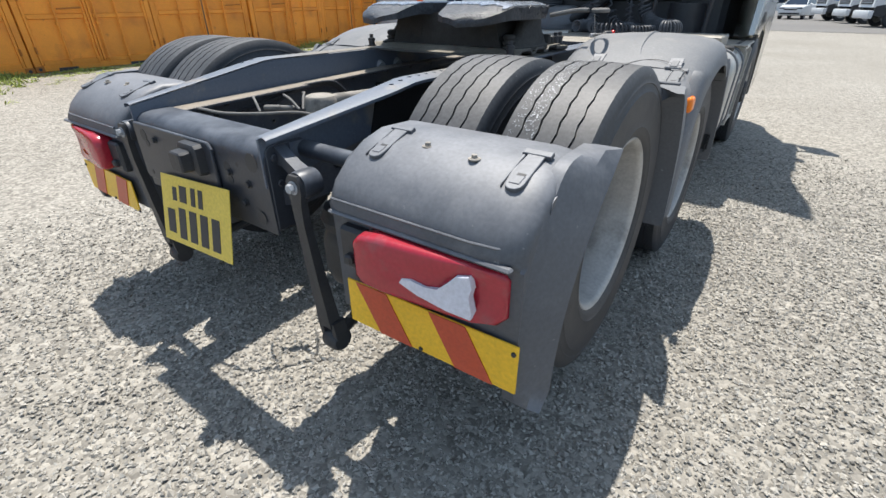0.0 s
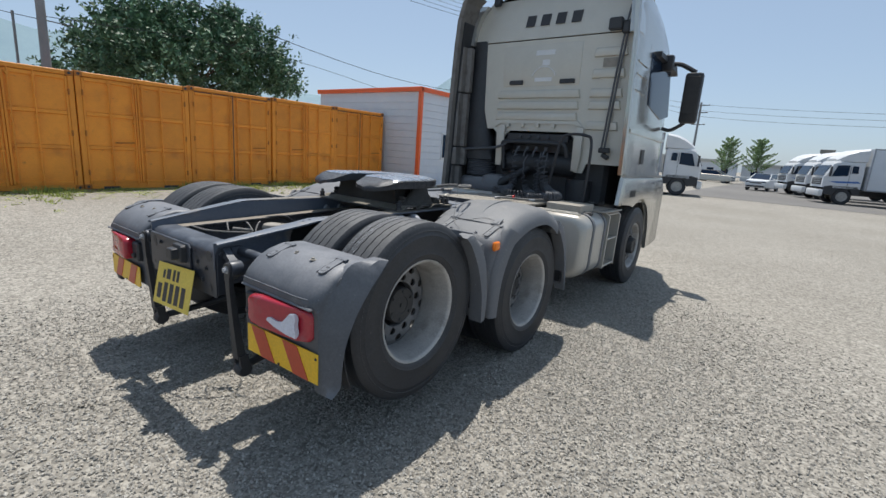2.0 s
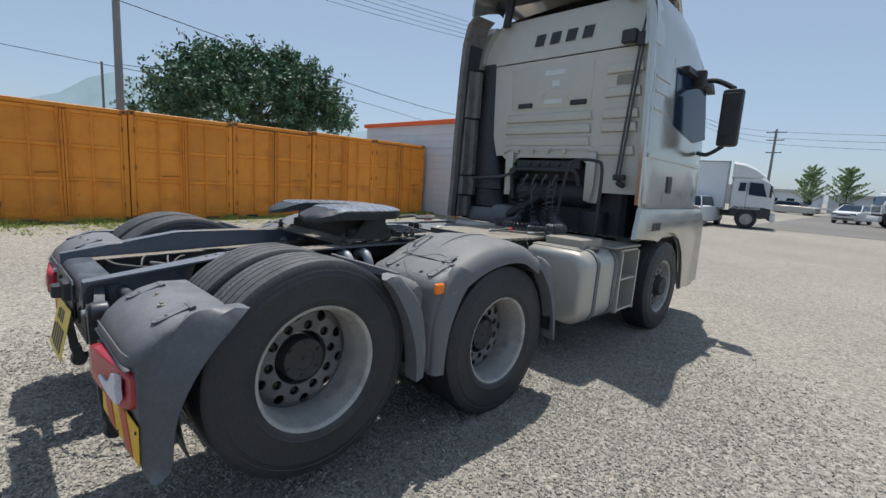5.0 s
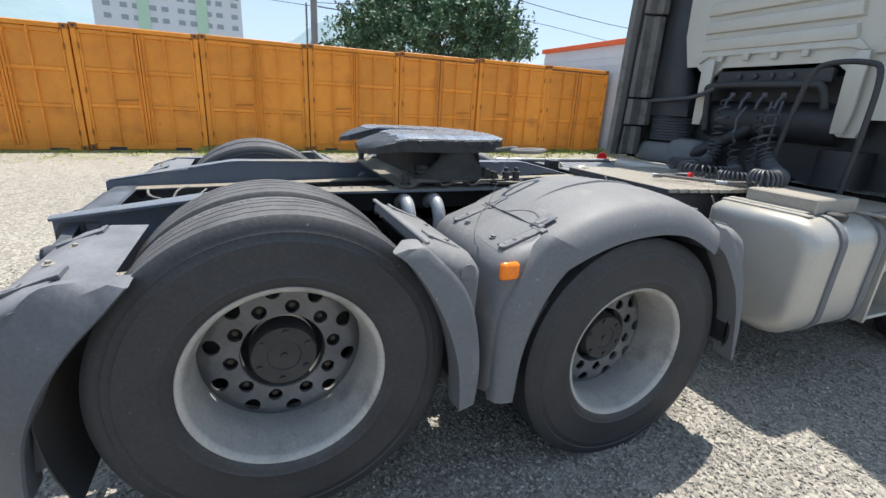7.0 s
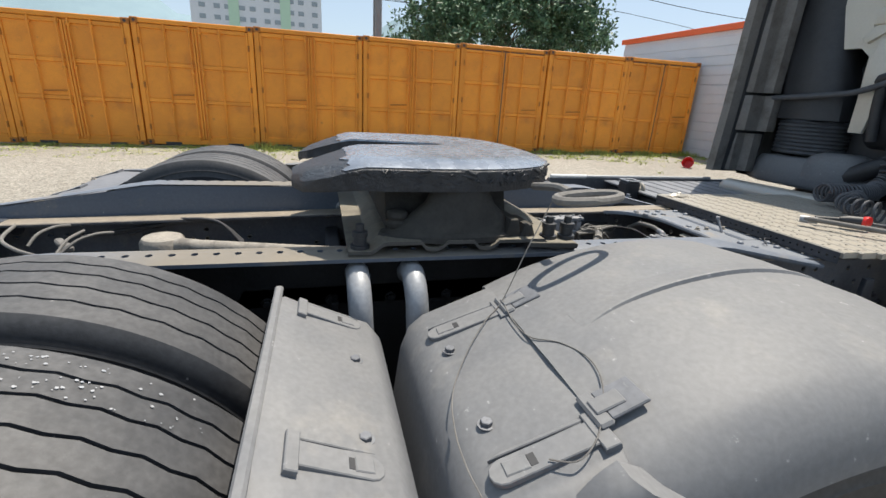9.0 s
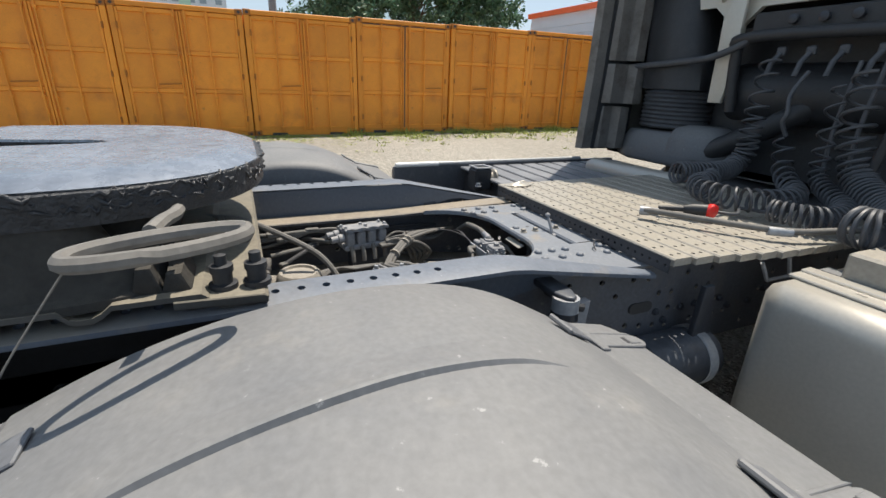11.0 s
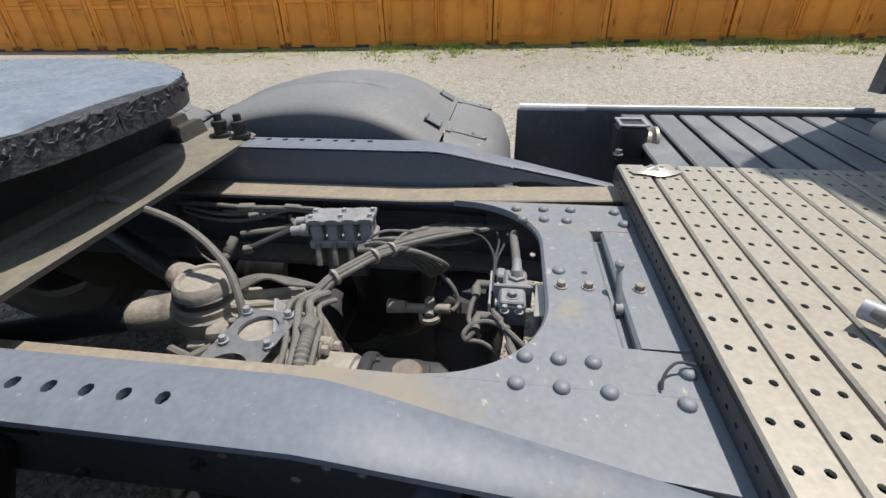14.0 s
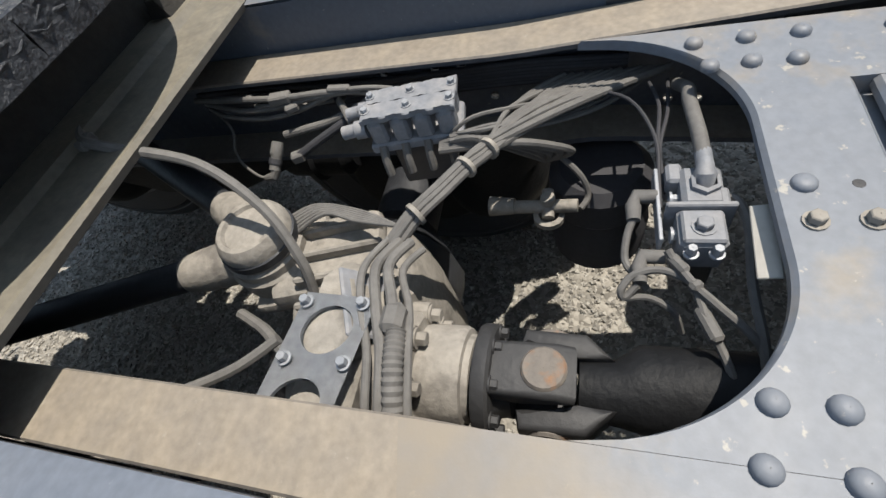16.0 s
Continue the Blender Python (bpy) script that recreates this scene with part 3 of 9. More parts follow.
def disc_mesh(depth, bulge):
    """The wheel's disc: a ring of nut holes inside a ring of hand holes."""
    bm = bmesh.new()
    def at(r, t):
        f = (r - 0.135) / (0.262 - 0.135)
        h = depth + bulge * math.cos(f * math.pi / 2) - 0.018 * max(f - 0.75, 0) / 0.25
        return (h, r * math.cos(t), r * math.sin(t))
    for r0, r1, ph, rc, rh in ((0.139, 0.194, 0.0, 0.1670, 0.0235), (0.194, 0.257, 0.5, 0.2225, 0.0265)):
        for c in range(10):
            rect, ring = [], []
            for k in range(24):
                e, f = divmod(k, 6)
                f /= 6
                a, b = ((f, 0), (1, f), (1 - f, 1), (0, 1 - f))[e]
                rect.append(bm.verts.new(at(r0 + b * (r1 - r0), (c + ph + a) * 2 * math.pi / 10)))
                q = 2 * math.pi * k / 24 - 0.75 * math.pi
                ring.append((rc + rh * math.sin(q), (c + ph + 0.5) * 2 * math.pi / 10 + rh * math.cos(q) / rc))
            tops = [bm.verts.new(at(*p)) for p in ring]
            lows = [bm.verts.new(Vector(at(*p)) - Vector((0.012, 0, 0))) for p in ring]
            for k in range(24):
                n = (k + 1) % 24
                bm.faces.new((rect[k], rect[n], tops[n], tops[k]))
                bm.faces.new((tops[k], tops[n], lows[n], lows[k]))
    lathe(bm, [(0.257, at(0.257, 0)[0]), (0.266, depth - 0.022)], (0, 0, 0), "x", 60)
    lathe(bm, [(0.139, at(0.139, 0)[0]), (0.136, at(0.139, 0)[0] - 0.004), (0.135, depth - 0.035)], (0, 0, 0), "x", 60)
    bmesh.ops.remove_doubles(bm, verts=bm.verts[:], dist=0.0005)
    return bm


def hub_mesh(depth, out):
    bm = bmesh.new()
    lathe(bm, [(0.250, depth - 0.13), (0.14, depth - 0.13), (0.110, depth - 0.10), (0.109, depth + out - 0.014), (0.103, depth + out), (0.055, depth + out), (0.052, depth + out - 0.004), (0.012, depth + out - 0.004), (0.01, depth + out + 0.002), (0.0005, depth + out + 0.002)], (0, 0, 0), "x", 36)
    return bm


TYRE = holder("tyre", tyre_mesh(), M_rubber)
RIM = holder("rim", rim_mesh(0), M_rim)
DISC = holder("disc", disc_mesh(-0.055, 0.012), M_disc)
HUB = holder("hub", hub_mesh(-0.055, 0.04), M_hub)
FDISC = holder("disc", disc_mesh(0.06, 0.03), M_disc)
FHUB = holder("hub", hub_mesh(0.06, 0.09), M_hub)
HUB_BOLT = holder("hub_bolt", lathe(bmesh.new(), [(0.011, -0.002), (0.011, 0.006), (0.0005, 0.007)], (0, 0, 0), "x", 8), M_hub)
NUT = holder("wheel_nut", lathe(bmesh.new(), [(0.0165, -0.03), (0.0165, -0.014), (0.010, -0.009), (0.0095, -0.004), (0.0005, -0.004)], (0, 0, 0), "x", 6), M_nut)


def wheel(side, y, z, dual, spin, label):
    m = pose(side * 1.09, y, z, 0, 0, 0 if side > 0 else 180) @ pose(0, 0, 0, spin)
    w = new("wheel", RIM)
    w.parent, w.matrix_basis = truck, m
    w["label"] = label
    for data, x in ((TYRE, 0.0), (DISC if dual else FDISC, 0), (HUB if dual else FHUB, 0)) + (((TYRE, -0.335),) if dual else ()):
        o = new(data.name.split(".")[0], data)
        o.parent = w
        o.matrix_basis = pose(x, 0, 0, 7 if x else 0)
    depth, out = (-0.055, 0.04) if dual else (0.06, 0.09)
    for data, n, r, h, ph in ((HUB_BOLT, 6, 0.086, depth + out, 0.0), (NUT, 10, 0.1675, depth, 0.5)):
        for i in range(n):
            a = 2 * math.pi * (i + ph) / n
            o = new(data.name, data)
            o.parent = w
            o.matrix_basis = pose(h, r * math.cos(a), r * math.sin(a))
    return w


RY, RZ, MY, MZ, FY = 1.493, 0.682, 2.89, 0.52, 5.98
for side in (1, -1):
    wheel(side, RY, RZ, True, 24, "raised twin rear wheel with dusty silver rim and worn tyres")
    wheel(side, MY, MZ, True, 40, "twin drive wheel with dusty silver rim")
    wheel(side, FY, 0.515, False, 5, "front wheel with dark hub")


# pale specks of paint on the near rear tread
rs = random.Random(21)
bm = bmesh.new()
for k in range(620):
    a, u, q = radians(rs.triangular(45, 165, 120)), 1.09 + rs.choice((rs.uniform(-0.11, -0.082), rs.uniform(-0.068, -0.034), rs.uniform(-0.07, -0.03))), rs.uniform(0.0008, 0.0027)
    rr = 0.5248 - 0.4 * (u - 1.09) ** 2
    c = Vector((u, RY + rr * math.cos(a), RZ + rr * math.sin(a)))
    tx, ty = Vector((1, 0, 0)), Vector((0, -math.sin(a), math.cos(a)))
    bm.faces.new([bm.verts.new(c + tx * q * math.cos(w) * rs.uniform(0.6, 1.2) + ty * q * math.sin(w) * rs.uniform(0.6, 1.4)) for w in (0, 1.2, 2.4, 3.6, 4.9)])
specks = part("paint_splatter", bm, M_steel, truck, "small pale paint specks on the worn tread")
specks["kind"] = "stuff"


# chassis rails
def rail_u(y):
    return 0.385 if y < 3.25 else 0.385 + 0.05 * min((y - 3.25) / 0.55, 1)


def rail_top(y):
    return 1.0 + 0.036 * min(max((y - 0.8) / 1.3, 0), 1)


def rail_h(y):
    return 0.22 + 0.09 * min(max((y - 3.4) / 0.5, 0), 1)


RAIL_BOLT = holder("bolt", hexbolt(bmesh.new(), (0, 0, 0), 0.009, 0.012, "x", 1), M_frame)


def rail(side):
    ys = [0.80 + 0.055 * i for i in range(110)]
    bm = bmesh.new()
    rnd = random.Random(5)
    cells = {(i, j) for i in range(109) for j in range(5) if rnd.random() < (0.34 if 3.2 < ys[i] < 4.6 else 0.16)}
    def web(a, b):
        y = 0.80 + 0.055 * a
        zt = rail_top(y)
        return (side * rail_u(y), y, zt - 0.012 - b * (rail_h(y) - 0.024) / 5)
    holed(bm, 109, 5, web, (0.17, 0.19), (-side * 0.008, 0, 0), hole=lambda i, j: (i, j) in cells)
    secs = []
    for y in ys:
        u, t = rail_u(y), rail_top(y)
        ring = [(u - 0.003, t), (u, t - 0.004), (u, t - 0.012), (u - 0.004, t - 0.013), (u - 0.09, t - 0.012), (u - 0.092, t - 0.003), (u - 0.089, t)]
        secs.append([(side * a, y, b) for a, b in ring])
    loft(bm, secs)
    secs = [[(side * a, y, b) for a, b in ((rail_u(y), rail_top(y) - rail_h(y) + 0.012), (rail_u(y), rail_top(y) - rail_h(y)), (rail_u(y) - 0.09, rail_top(y) - rail_h(y)), (rail_u(y) - 0.09, rail_top(y) - rail_h(y) + 0.012))] for y in ys]
    loft(bm, secs)
    r = part("chassis_rail", bm, M_rail, truck, "dark blue-grey steel rail with bolt holes, dusty on top")
    for i in range(60):
        y = 0.95 + 0.058 * i + rnd.uniform(-0.015, 0.015)
        if y > 4.5 or rnd.random() < 0.35:
            continue
        o = new("bolt", RAIL_BOLT)
        o.parent = r
        o.matrix_basis = pose(side * rail_u(y), y, rail_top(y) - rnd.choice((0.03, 0.06, 0.13, 0.16, 0.195)), 0, 0, 0 if side > 0 else 180)
    # upright angle bar along the rail
    bm = bmesh.new()
    def edge(y):
        return 1.03 + (0.097 if side > 0 else 0.112) * max(0.0, min(1, (y - 0.68) / 0.67, (3.80 - y) / 0.5))
    ya = [0.73 + 0.05 * i for i in range(62)]
    secs = []
    for y in ya:
        t, u = edge(y), rail_u(y) + 0.004
        leg = 0.16 - 0.128 * min(max((y - 3.25) / 0.3, 0), 1)
        ring = [(u, t - leg), (u + 0.008, t - leg), (u + 0.008, t - 0.012), (u, t - 0.012)]
        secs.append([(side * a, y, b) for a, b in ring])
    loft(bm, secs)
    def top(a, b):
        y = 0.73 + 0.05 * a
        w = (0.490 - 0.018 * min(max((y - 3.34) / 0.45, 0), 1) - rail_u(y) - 0.004) * min(1, 0.45 + (y - 0.73) / 0.9)
        return (side * (rail_u(y) + 0.004 + b * w), y, edge(y) - (0.010 * (2 * b - 1.0) ** 2 if b > 0.5 else 0.006 * (1 - 2 * b) ** 2))
    holed(bm, 61, 1, lambda a, b: top(a, 0.25 + 0.6 * b), (0.17, 0.16), (0, 0, -0.01), hole=lambda i, j: 10 <= i <= 47)
    for b0, b1 in ((0, 0.12), (0.12, 0.25), (0.85, 1.0)):
        vs = [[bm.verts.new(top(a, b)) for b in (b0, b1)] for a in range(62)]
        for p, q in zip(vs, vs[1:]):
            bm.faces.new((p[0], p[1], q[1], q[0]))
    lipv = [[bm.verts.new(top(a, 1.0)), bm.verts.new(Vector(top(a, 1.0)) - Vector((0, 0, 0.010)))] for a in range(62)]
    for p, q in zip(lipv, lipv[1:]):
        bm.faces.new((p[0], p[1], q[1], q[0]))
    bmesh.ops.remove_doubles(bm, verts=bm.verts[:], dist=0.0004)
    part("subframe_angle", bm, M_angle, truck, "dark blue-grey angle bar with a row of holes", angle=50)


for side in (1, -1):
    rail(side)

# rear cross member: one bent sheet, with a mounting plate, a stop block and holes
bm = bmesh.new()
outer = [(0.872, 1.004), (0.80, 1.004), (0.765, 0.999), (0.744, 0.985), (0.734, 0.962), (0.732, 0.93), (0.736, 0.72)]
loft(bm, [[(u, y, z) for y, z in outer] + [(u, y + 0.008, z - (0.008 if n < 4 else 0)) for n, (y, z) in reversed(list(enumerate(outer)))] for u in (-0.402, -0.396, 0.396, 0.402)])
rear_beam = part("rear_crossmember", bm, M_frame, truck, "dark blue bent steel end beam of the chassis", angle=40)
part("mounting_plate", prism(bmesh.new(), [(-0.385, 0.775), (-0.372, 0.762), (0.125, 0.762), (0.14, 0.777), (0.14, 0.955), (0.122, 0.975), (-0.375, 0.975), (-0.385, 0.96)], "y", 0.718, 0.731, 0.003, 1), M_frame, rear_beam, "bolted dark steel mounting plate")
bm = bmesh.new()
loft(bm, [[(0.045 + a * w, y, 0.915 + b * h) for a, b in ((-1, -0.8), (-0.8, -1), (0.8, -1), (1, -0.8), (1, 0.8), (0.8, 1), (-0.8, 1), (-1, 0.8))] for y, w, h in ((0.719, 0.058, 0.052), (0.69, 0.056, 0.050), (0.684, 0.048, 0.042), (0.684, 0.036, 0.034), (0.650, 0.034, 0.032), (0.645, 0.030, 0.028))])
part("stop_block", bm, M_black, rear_beam, "square black stop block")
for u, z, r in ((0.335, 0.945, 0.030), (0.195, 0.905, 0.020), (0.20, 0.865, 0.014), (0.335, 0.765, 0.022), (0.21, 0.80, 0.010), (-0.315, 0.935, 0.022), (-0.30, 0.905, 0.014), (-0.33, 0.79, 0.009), (0.255, 0.925, 0.007), (0.165, 0.945, 0.007)):
    part("hole", lathe(bmesh.new(), [(r, 0.0), (r, 0.0012), (0.0005, 0.0012)], (u, 0.733 if u > 0.15 else 0.718, z), "y", 16, -1), M_ink, rear_beam)
for u, z in ((0.205, 0.892), (0.262, 0.80), (0.30, 0.87), (-0.23, 0.93), (0.09, 0.80)):
    part("bolt", hexbolt(bmesh.new(), (u, 0.733 if u > 0.15 else 0.718, z), 0.010, 0.012, "y", -1), M_black, rear_beam)
for side in (1, -1):
    part("end_flange", prism(bmesh.new(), [(0.742, 0.735), (0.742, 0.985), (0.755, 1.0), (0.83, 1.0), (0.83, 0.77), (0.80, 0.735)], "x", side * 0.397 - 0.007, side * 0.397 + 0.007, 0.002, 1), M_frame, rear_beam)
# number plate, its writing reduced to bars
plate = part("number_plate", box(bmesh.new(), (0, 0, 0), (0.46, 0.004, 0.25), 0.0015), M_plate, truck, "bent dirty yellow number plate")
plate.matrix_basis = pose(0.005, 0.676, 0.705, -13, -4, 0)
for i, (u, w, z, h) in enumerate(((-0.13, 0.03, 0.06, 0.05), (-0.07, 0.05, 0.065, 0.06), (0.0, 0.03, 0.065, 0.065), (0.05, 0.03, 0.065, 0.065), (-0.165, 0.055, -0.045, 0.09), (-0.085, 0.05, -0.045, 0.115), (-0.01, 0.05, -0.045, 0.115), (0.065, 0.05, -0.045, 0.115), (0.14, 0.05, -0.045, 0.115))):
    part("bar", box(bmesh.new(), (u, -0.0028, z), (w, 0.0012, h), 0.0004), M_ink, plate)


# mudguards
def guard(name, poly, side, u0, u1, mat, label, centre, skin, inner=((0, 0.09), (0.008, 0.04), (0.025, 0.01), (0.06, 0.0))):
    """A moulded guard: its outline pushed along x, the first points of it (the outer skin) drawn in towards both ends."""
    bm = bmesh.new()
    secs = []
    for u, k in [(u0 + d, q) for d, q in inner] + [(u1 - 0.09, 0.0), (u1 - 0.055, 0.02), (u1 - 0.028, 0.06), (u1 - 0.010, 0.12), (u1, 0.20)]:
        secs.append([(side * u, y + (centre[0] - y) * (k if n < skin else 0.0), z + (centre[1] - z) * (k if n < skin else 0.0)) for n, (y, z) in enumerate(poly)])
    loft(bm, secs)
    return part(name, bm, mat, truck, label, angle=55)


GI, GO = 0.64, 1.285
rear_poly = [(1.09, 1.050), (0.98, 1.054), (0.90, 1.033), (0.828, 0.996), (0.774, 0.945), (0.742, 0.885), (0.744, 0.862), (0.768, 0.856), (0.772, 0.70), (0.775, 0.535), (0.80, 0.528), (0.864, 0.54)] + arc(RY, RZ, 0.612, 192, 154, 6) + [(0.99, 1.02)]
front_poly = [(1.905, 1.07), (1.908, 1.10), (1.93, 1.104), (1.97, 1.083), (2.108, 1.026), (2.137, 0.985), (2.130, 0.80), (2.112, 0.50), (2.090, 0.487), (2.062, 0.50)] + arc(RY, RZ, 0.575, -12, 39, 9)
mid_poly = [(2.160, 0.485), (2.168, 0.80), (2.186, 0.955), (2.204, 1.006), (2.238, 1.036), (2.402, 1.0985), (2.414, 1.06)] + arc(MY, MZ, 0.60, 144, 184, 9) + [(2.275, 0.47), (2.22, 0.458)]
fore_poly = [(3.278, 1.088), (3.40, 1.058), (3.458, 1.018), (3.497, 0.92), (3.520, 0.70), (3.520, 0.47), (3.50, 0.458), (3.475, 0.47)] + arc(MY, MZ, 0.59, 0, 50, 9)


def tread_plate(side, u, y0, y1, z0, z1, host):
    """A long spring clip in a shallow moulded channel: a bar with a round end, a finger tab and a raised edge beside it."""
    d = Vector((0, y1 - y0, z1 - z0))
    ln = d.length
    ang = math.degrees(math.atan2(d.z, d.y))
    rot = turn("X", ang)
    c = Vector((side * u, (y0 + y1) / 2, (z0 + z1) / 2))
    flip = 1 if abs(ang) < 90 else -1
    way, up = rot @ Vector((0, 1, 0)), rot @ Vector((0, 0, 1)) * flip
    mat = M_dplastic if host.data.materials[0] == M_dplastic else M_plastic

    def slab(name, outline, lo, hi, material):
        bm = bmesh.new()
        prism(bm, outline, "z", lo, hi, min(0.0015, (hi - lo) * 0.4), 1)
        bmesh.ops.transform(bm, matrix=Matrix.Translation(c) @ Matrix((Vector((1, 0, 0)), way, up)).transposed().to_4x4(), verts=bm.verts[:])
        return part(name, bm, material, host)

    round_end = [(0.022 * math.cos(radians(t)), -ln * 0.5 + 0.022 + 0.022 * math.sin(radians(t))) for t in range(180, 361, 30)]
    slab("clip", round_end + [(0.022, ln * 0.44), (-0.022, ln * 0.44)], -0.004, 0.0065, mat)
    slab("clip_tab", [(-0.013, -ln * 0.37), (0.012, -ln * 0.37), (0.014, -ln * 0.16), (-0.011, -ln * 0.16)], 0.004, 0.0085, mat)
    slab("clip_slot", [(-0.010, -ln * 0.16), (0.012, -ln * 0.16), (0.012, -ln * 0.09), (-0.010, -ln * 0.09)], 0.005, 0.0072, M_ink)
    slab("clip_edge", [(-0.034, -ln * 0.34), (-0.028, -ln * 0.46), (-0.0265, ln * 0.44), (-0.034, ln * 0.44)], -0.004, 0.0045, mat)
    slab("clip_end", [(-0.036, ln * 0.42), (0.036, ln * 0.42), (0.036, ln * 0.56), (-0.036, ln * 0.56)], -0.004, 0.0085, mat)



for side in (1, -1):
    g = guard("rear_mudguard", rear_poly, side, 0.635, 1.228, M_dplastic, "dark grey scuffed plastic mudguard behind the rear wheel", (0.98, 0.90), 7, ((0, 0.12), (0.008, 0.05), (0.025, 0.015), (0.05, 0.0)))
    crease = [(1.06, 1.054), (0.955, 1.046), (0.885, 0.98), (0.818, 0.885), (0.785, 0.785), (0.775, 0.66), (0.770, 0.53), (0.785, 0.458)]
    brim = [(1.135, 1.054), (1.075, 0.986), (1.0, 0.905), (0.927, 0.80), (0.876, 0.68), (0.856, 0.555), (0.85, 0.485), (0.80, 0.448)]
    bm = bmesh.new()
    loft(bm, [[(side * 1.195, p.y, p.z), (side * 1.228, p.y - 0.002, p.z + 0.002), (side * 1.262, (p.y + q.y) / 2 - 0.004, (p.z + q.z) / 2 + 0.002), (side * 1.292, q.y, q.z), (side * 1.286, q.y + 0.006, q.z), (side * 1.195, q.y + 0.004, q.z)] for p, q in zip(spline([(0, *c) for c in crease], 4), spline([(0, *c) for c in brim], 4))])
    part("side_flap", bm, M_dplastic, g, "flared curved edge of the mudguard", angle=22)
    bm = bmesh.new()
    box(bm, (side * 0.93, 0.746, 0.868), (0.56, 0.022, 0.012), 0.005)
    part("lip", bm, M_dplastic, g)
    part("moulding", tube(bmesh.new(), [(side * 0.66, 0.7475, 0.905), (side * 1.10, 0.7475, 0.905), (side * 1.165, 0.756, 0.905), (side * 1.20, 0.78, 0.905)], 0.0035, 6), M_dplastic, g)
    for u in (1.145, 0.735):
        tread_plate(side, u, 0.838, 0.972, 1.0065, 1.0535, g)
    for u, y in ((0.855, 0.925), (1.01, 0.905)):
        bm = bmesh.new()
        lathe(bm, [(0.016, 0), (0.016, 0.003), (0.009, 0.004)], (side * u, y, 1.0355), "z", 12)
        hexbolt(bm, (side * u, y, 1.038), 0.008, 0.01)
        part("bolt", bm, M_dusty, g, "rusty bolt")
    bm = bmesh.new()
    lathe(bm, [(0.03, 0), (0.03, 0.003), (0.026, 0.0035), (0.0005, 0.0035)], (side * 1.228, 0.90, 0.965), "x", 20, side)
    part("cap", bm, M_dplastic, g)
    # lamp
    bm = bmesh.new()
    loft(bm, [[(side * (0.988 + a * w), 0.748 + d + 0.020 * a + 0.02 * max(0.0, a) ** 6, 0.780 + b * h) for a, b in [(x * math.cos(t) if 0 else max(-1, min(1, 1.28 * math.cos(t))), max(-1, min(1, 1.28 * math.sin(t)))) for x in (1,) for t in [2 * math.pi * k / 24 for k in range(24)]]] for d, w, h in ((0.05, 0.206, 0.074), (0.0, 0.212, 0.080), (-0.022, 0.211, 0.079), (-0.031, 0.206, 0.075), (-0.034, 0.196, 0.066), (-0.036, 0.12, 0.035))])
    lamp = part("tail_lamp", bm, M_red, truck, "cracked red tail lamp with a bare white patch" if side > 0 else "red tail lamp", angle=50)
    if side > 0:
        bm = bmesh.new()
        prism(bm, [(0.925, 0.757), (0.935, 0.773), (0.962, 0.778), (1.0, 0.767), (1.035, 0.772), (1.06, 0.797), (1.085, 0.826), (1.118, 0.834), (1.126, 0.802), (1.117, 0.776), (1.129, 0.737), (1.124, 0.716), (1.06, 0.722), (0.98, 0.738)], "y", 0.7085, 0.730, 0.002, 1)
        for v in bm.verts:
            v.co.y += 0.020 * (v.co.x - 0.988) / 0.21
        part("broken_patch", bm, M_white_patch, lamp, "bare whitish plastic where the lens is broken")
    bm = bmesh.new()
    box(bm, (side * 0.73, 0.775, 0.77), (0.10, 0.07, 0.13), 0.01)
    box(bm, (side * 0.725, 0.735, 0.745), (0.03, 0.03, 0.03), 0.006)
    part("lamp_bracket", bm, M_black, truck)
    # striped reflector board
    board = part("reflector_board", box(bmesh.new(), (side * 0.962, 0.757, 0.588), (0.55, 0.006, 0.150), 0.002, turn("Z", side * 1.6)), M_yellow, truck, "yellow and red striped reflector board")
    for k in range(2):
        c = 0.735 + 0.255 * k
        bm = bmesh.new()
        prism(bm, [(side * (c - 0.012), 0.6615), (side * (c + 0.10), 0.6615), (side * (c + 0.185), 0.5145), (side * (c + 0.072), 0.5145)], "y", 0.7515, 0.7535)
        for v in bm.verts:
            v.co.y += math.tan(radians(1.6)) * (abs(v.co.x) - 0.962)
        part("stripe", bm, M_redrefl, board)
    for u in (0.68, 0.95, 1.225):
        part("screw", disc(bmesh.new(), (side * u, 0.754 + 0.028 * (u - 0.962), 0.523 + 0.115 * (u > 1.2)), 0.007, 0.006, "y", 10, -1), M_black, board)
    # guards between the two wheels
    g = guard("mudguard_front_half", front_poly, side, GI, GO - 0.045, M_plastic, "grey dusty plastic mudguard in front of the rear wheel", (1.98, 0.80), 9)
    bm = bmesh.new()
    loft(bm, [[(side * 1.20, p.y, p.z), (side * (GO - 0.006), p.y, p.z), (side * (GO + 0.004), p.y + 0.15 * (q.y - p.y), p.z + 0.15 * (q.z - p.z)), (side * (GO + 0.012), q.y, q.z), (side * (1.20 if k > 8 else 1.272 - 0.008 * k), q.y, q.z)] for k, (p, q) in enumerate(zip(*[spline([(0, *c) for c in line], 4) for line in ([(1.852, 1.099), (1.902, 1.098), (1.945, 1.060), (2.0, 1.005), (2.05, 0.94), (2.085, 0.86), (2.112, 0.74), (2.124, 0.62), (2.116, 0.495)], [(1.80, 1.088), (1.83, 1.065), (1.862, 1.033), (1.91, 0.965), (1.955, 0.888), (1.99, 0.81), (2.02, 0.72), (2.04, 0.62), (2.048, 0.485)])]))])
    part("rib", bm, M_plastic, g, "", 50)
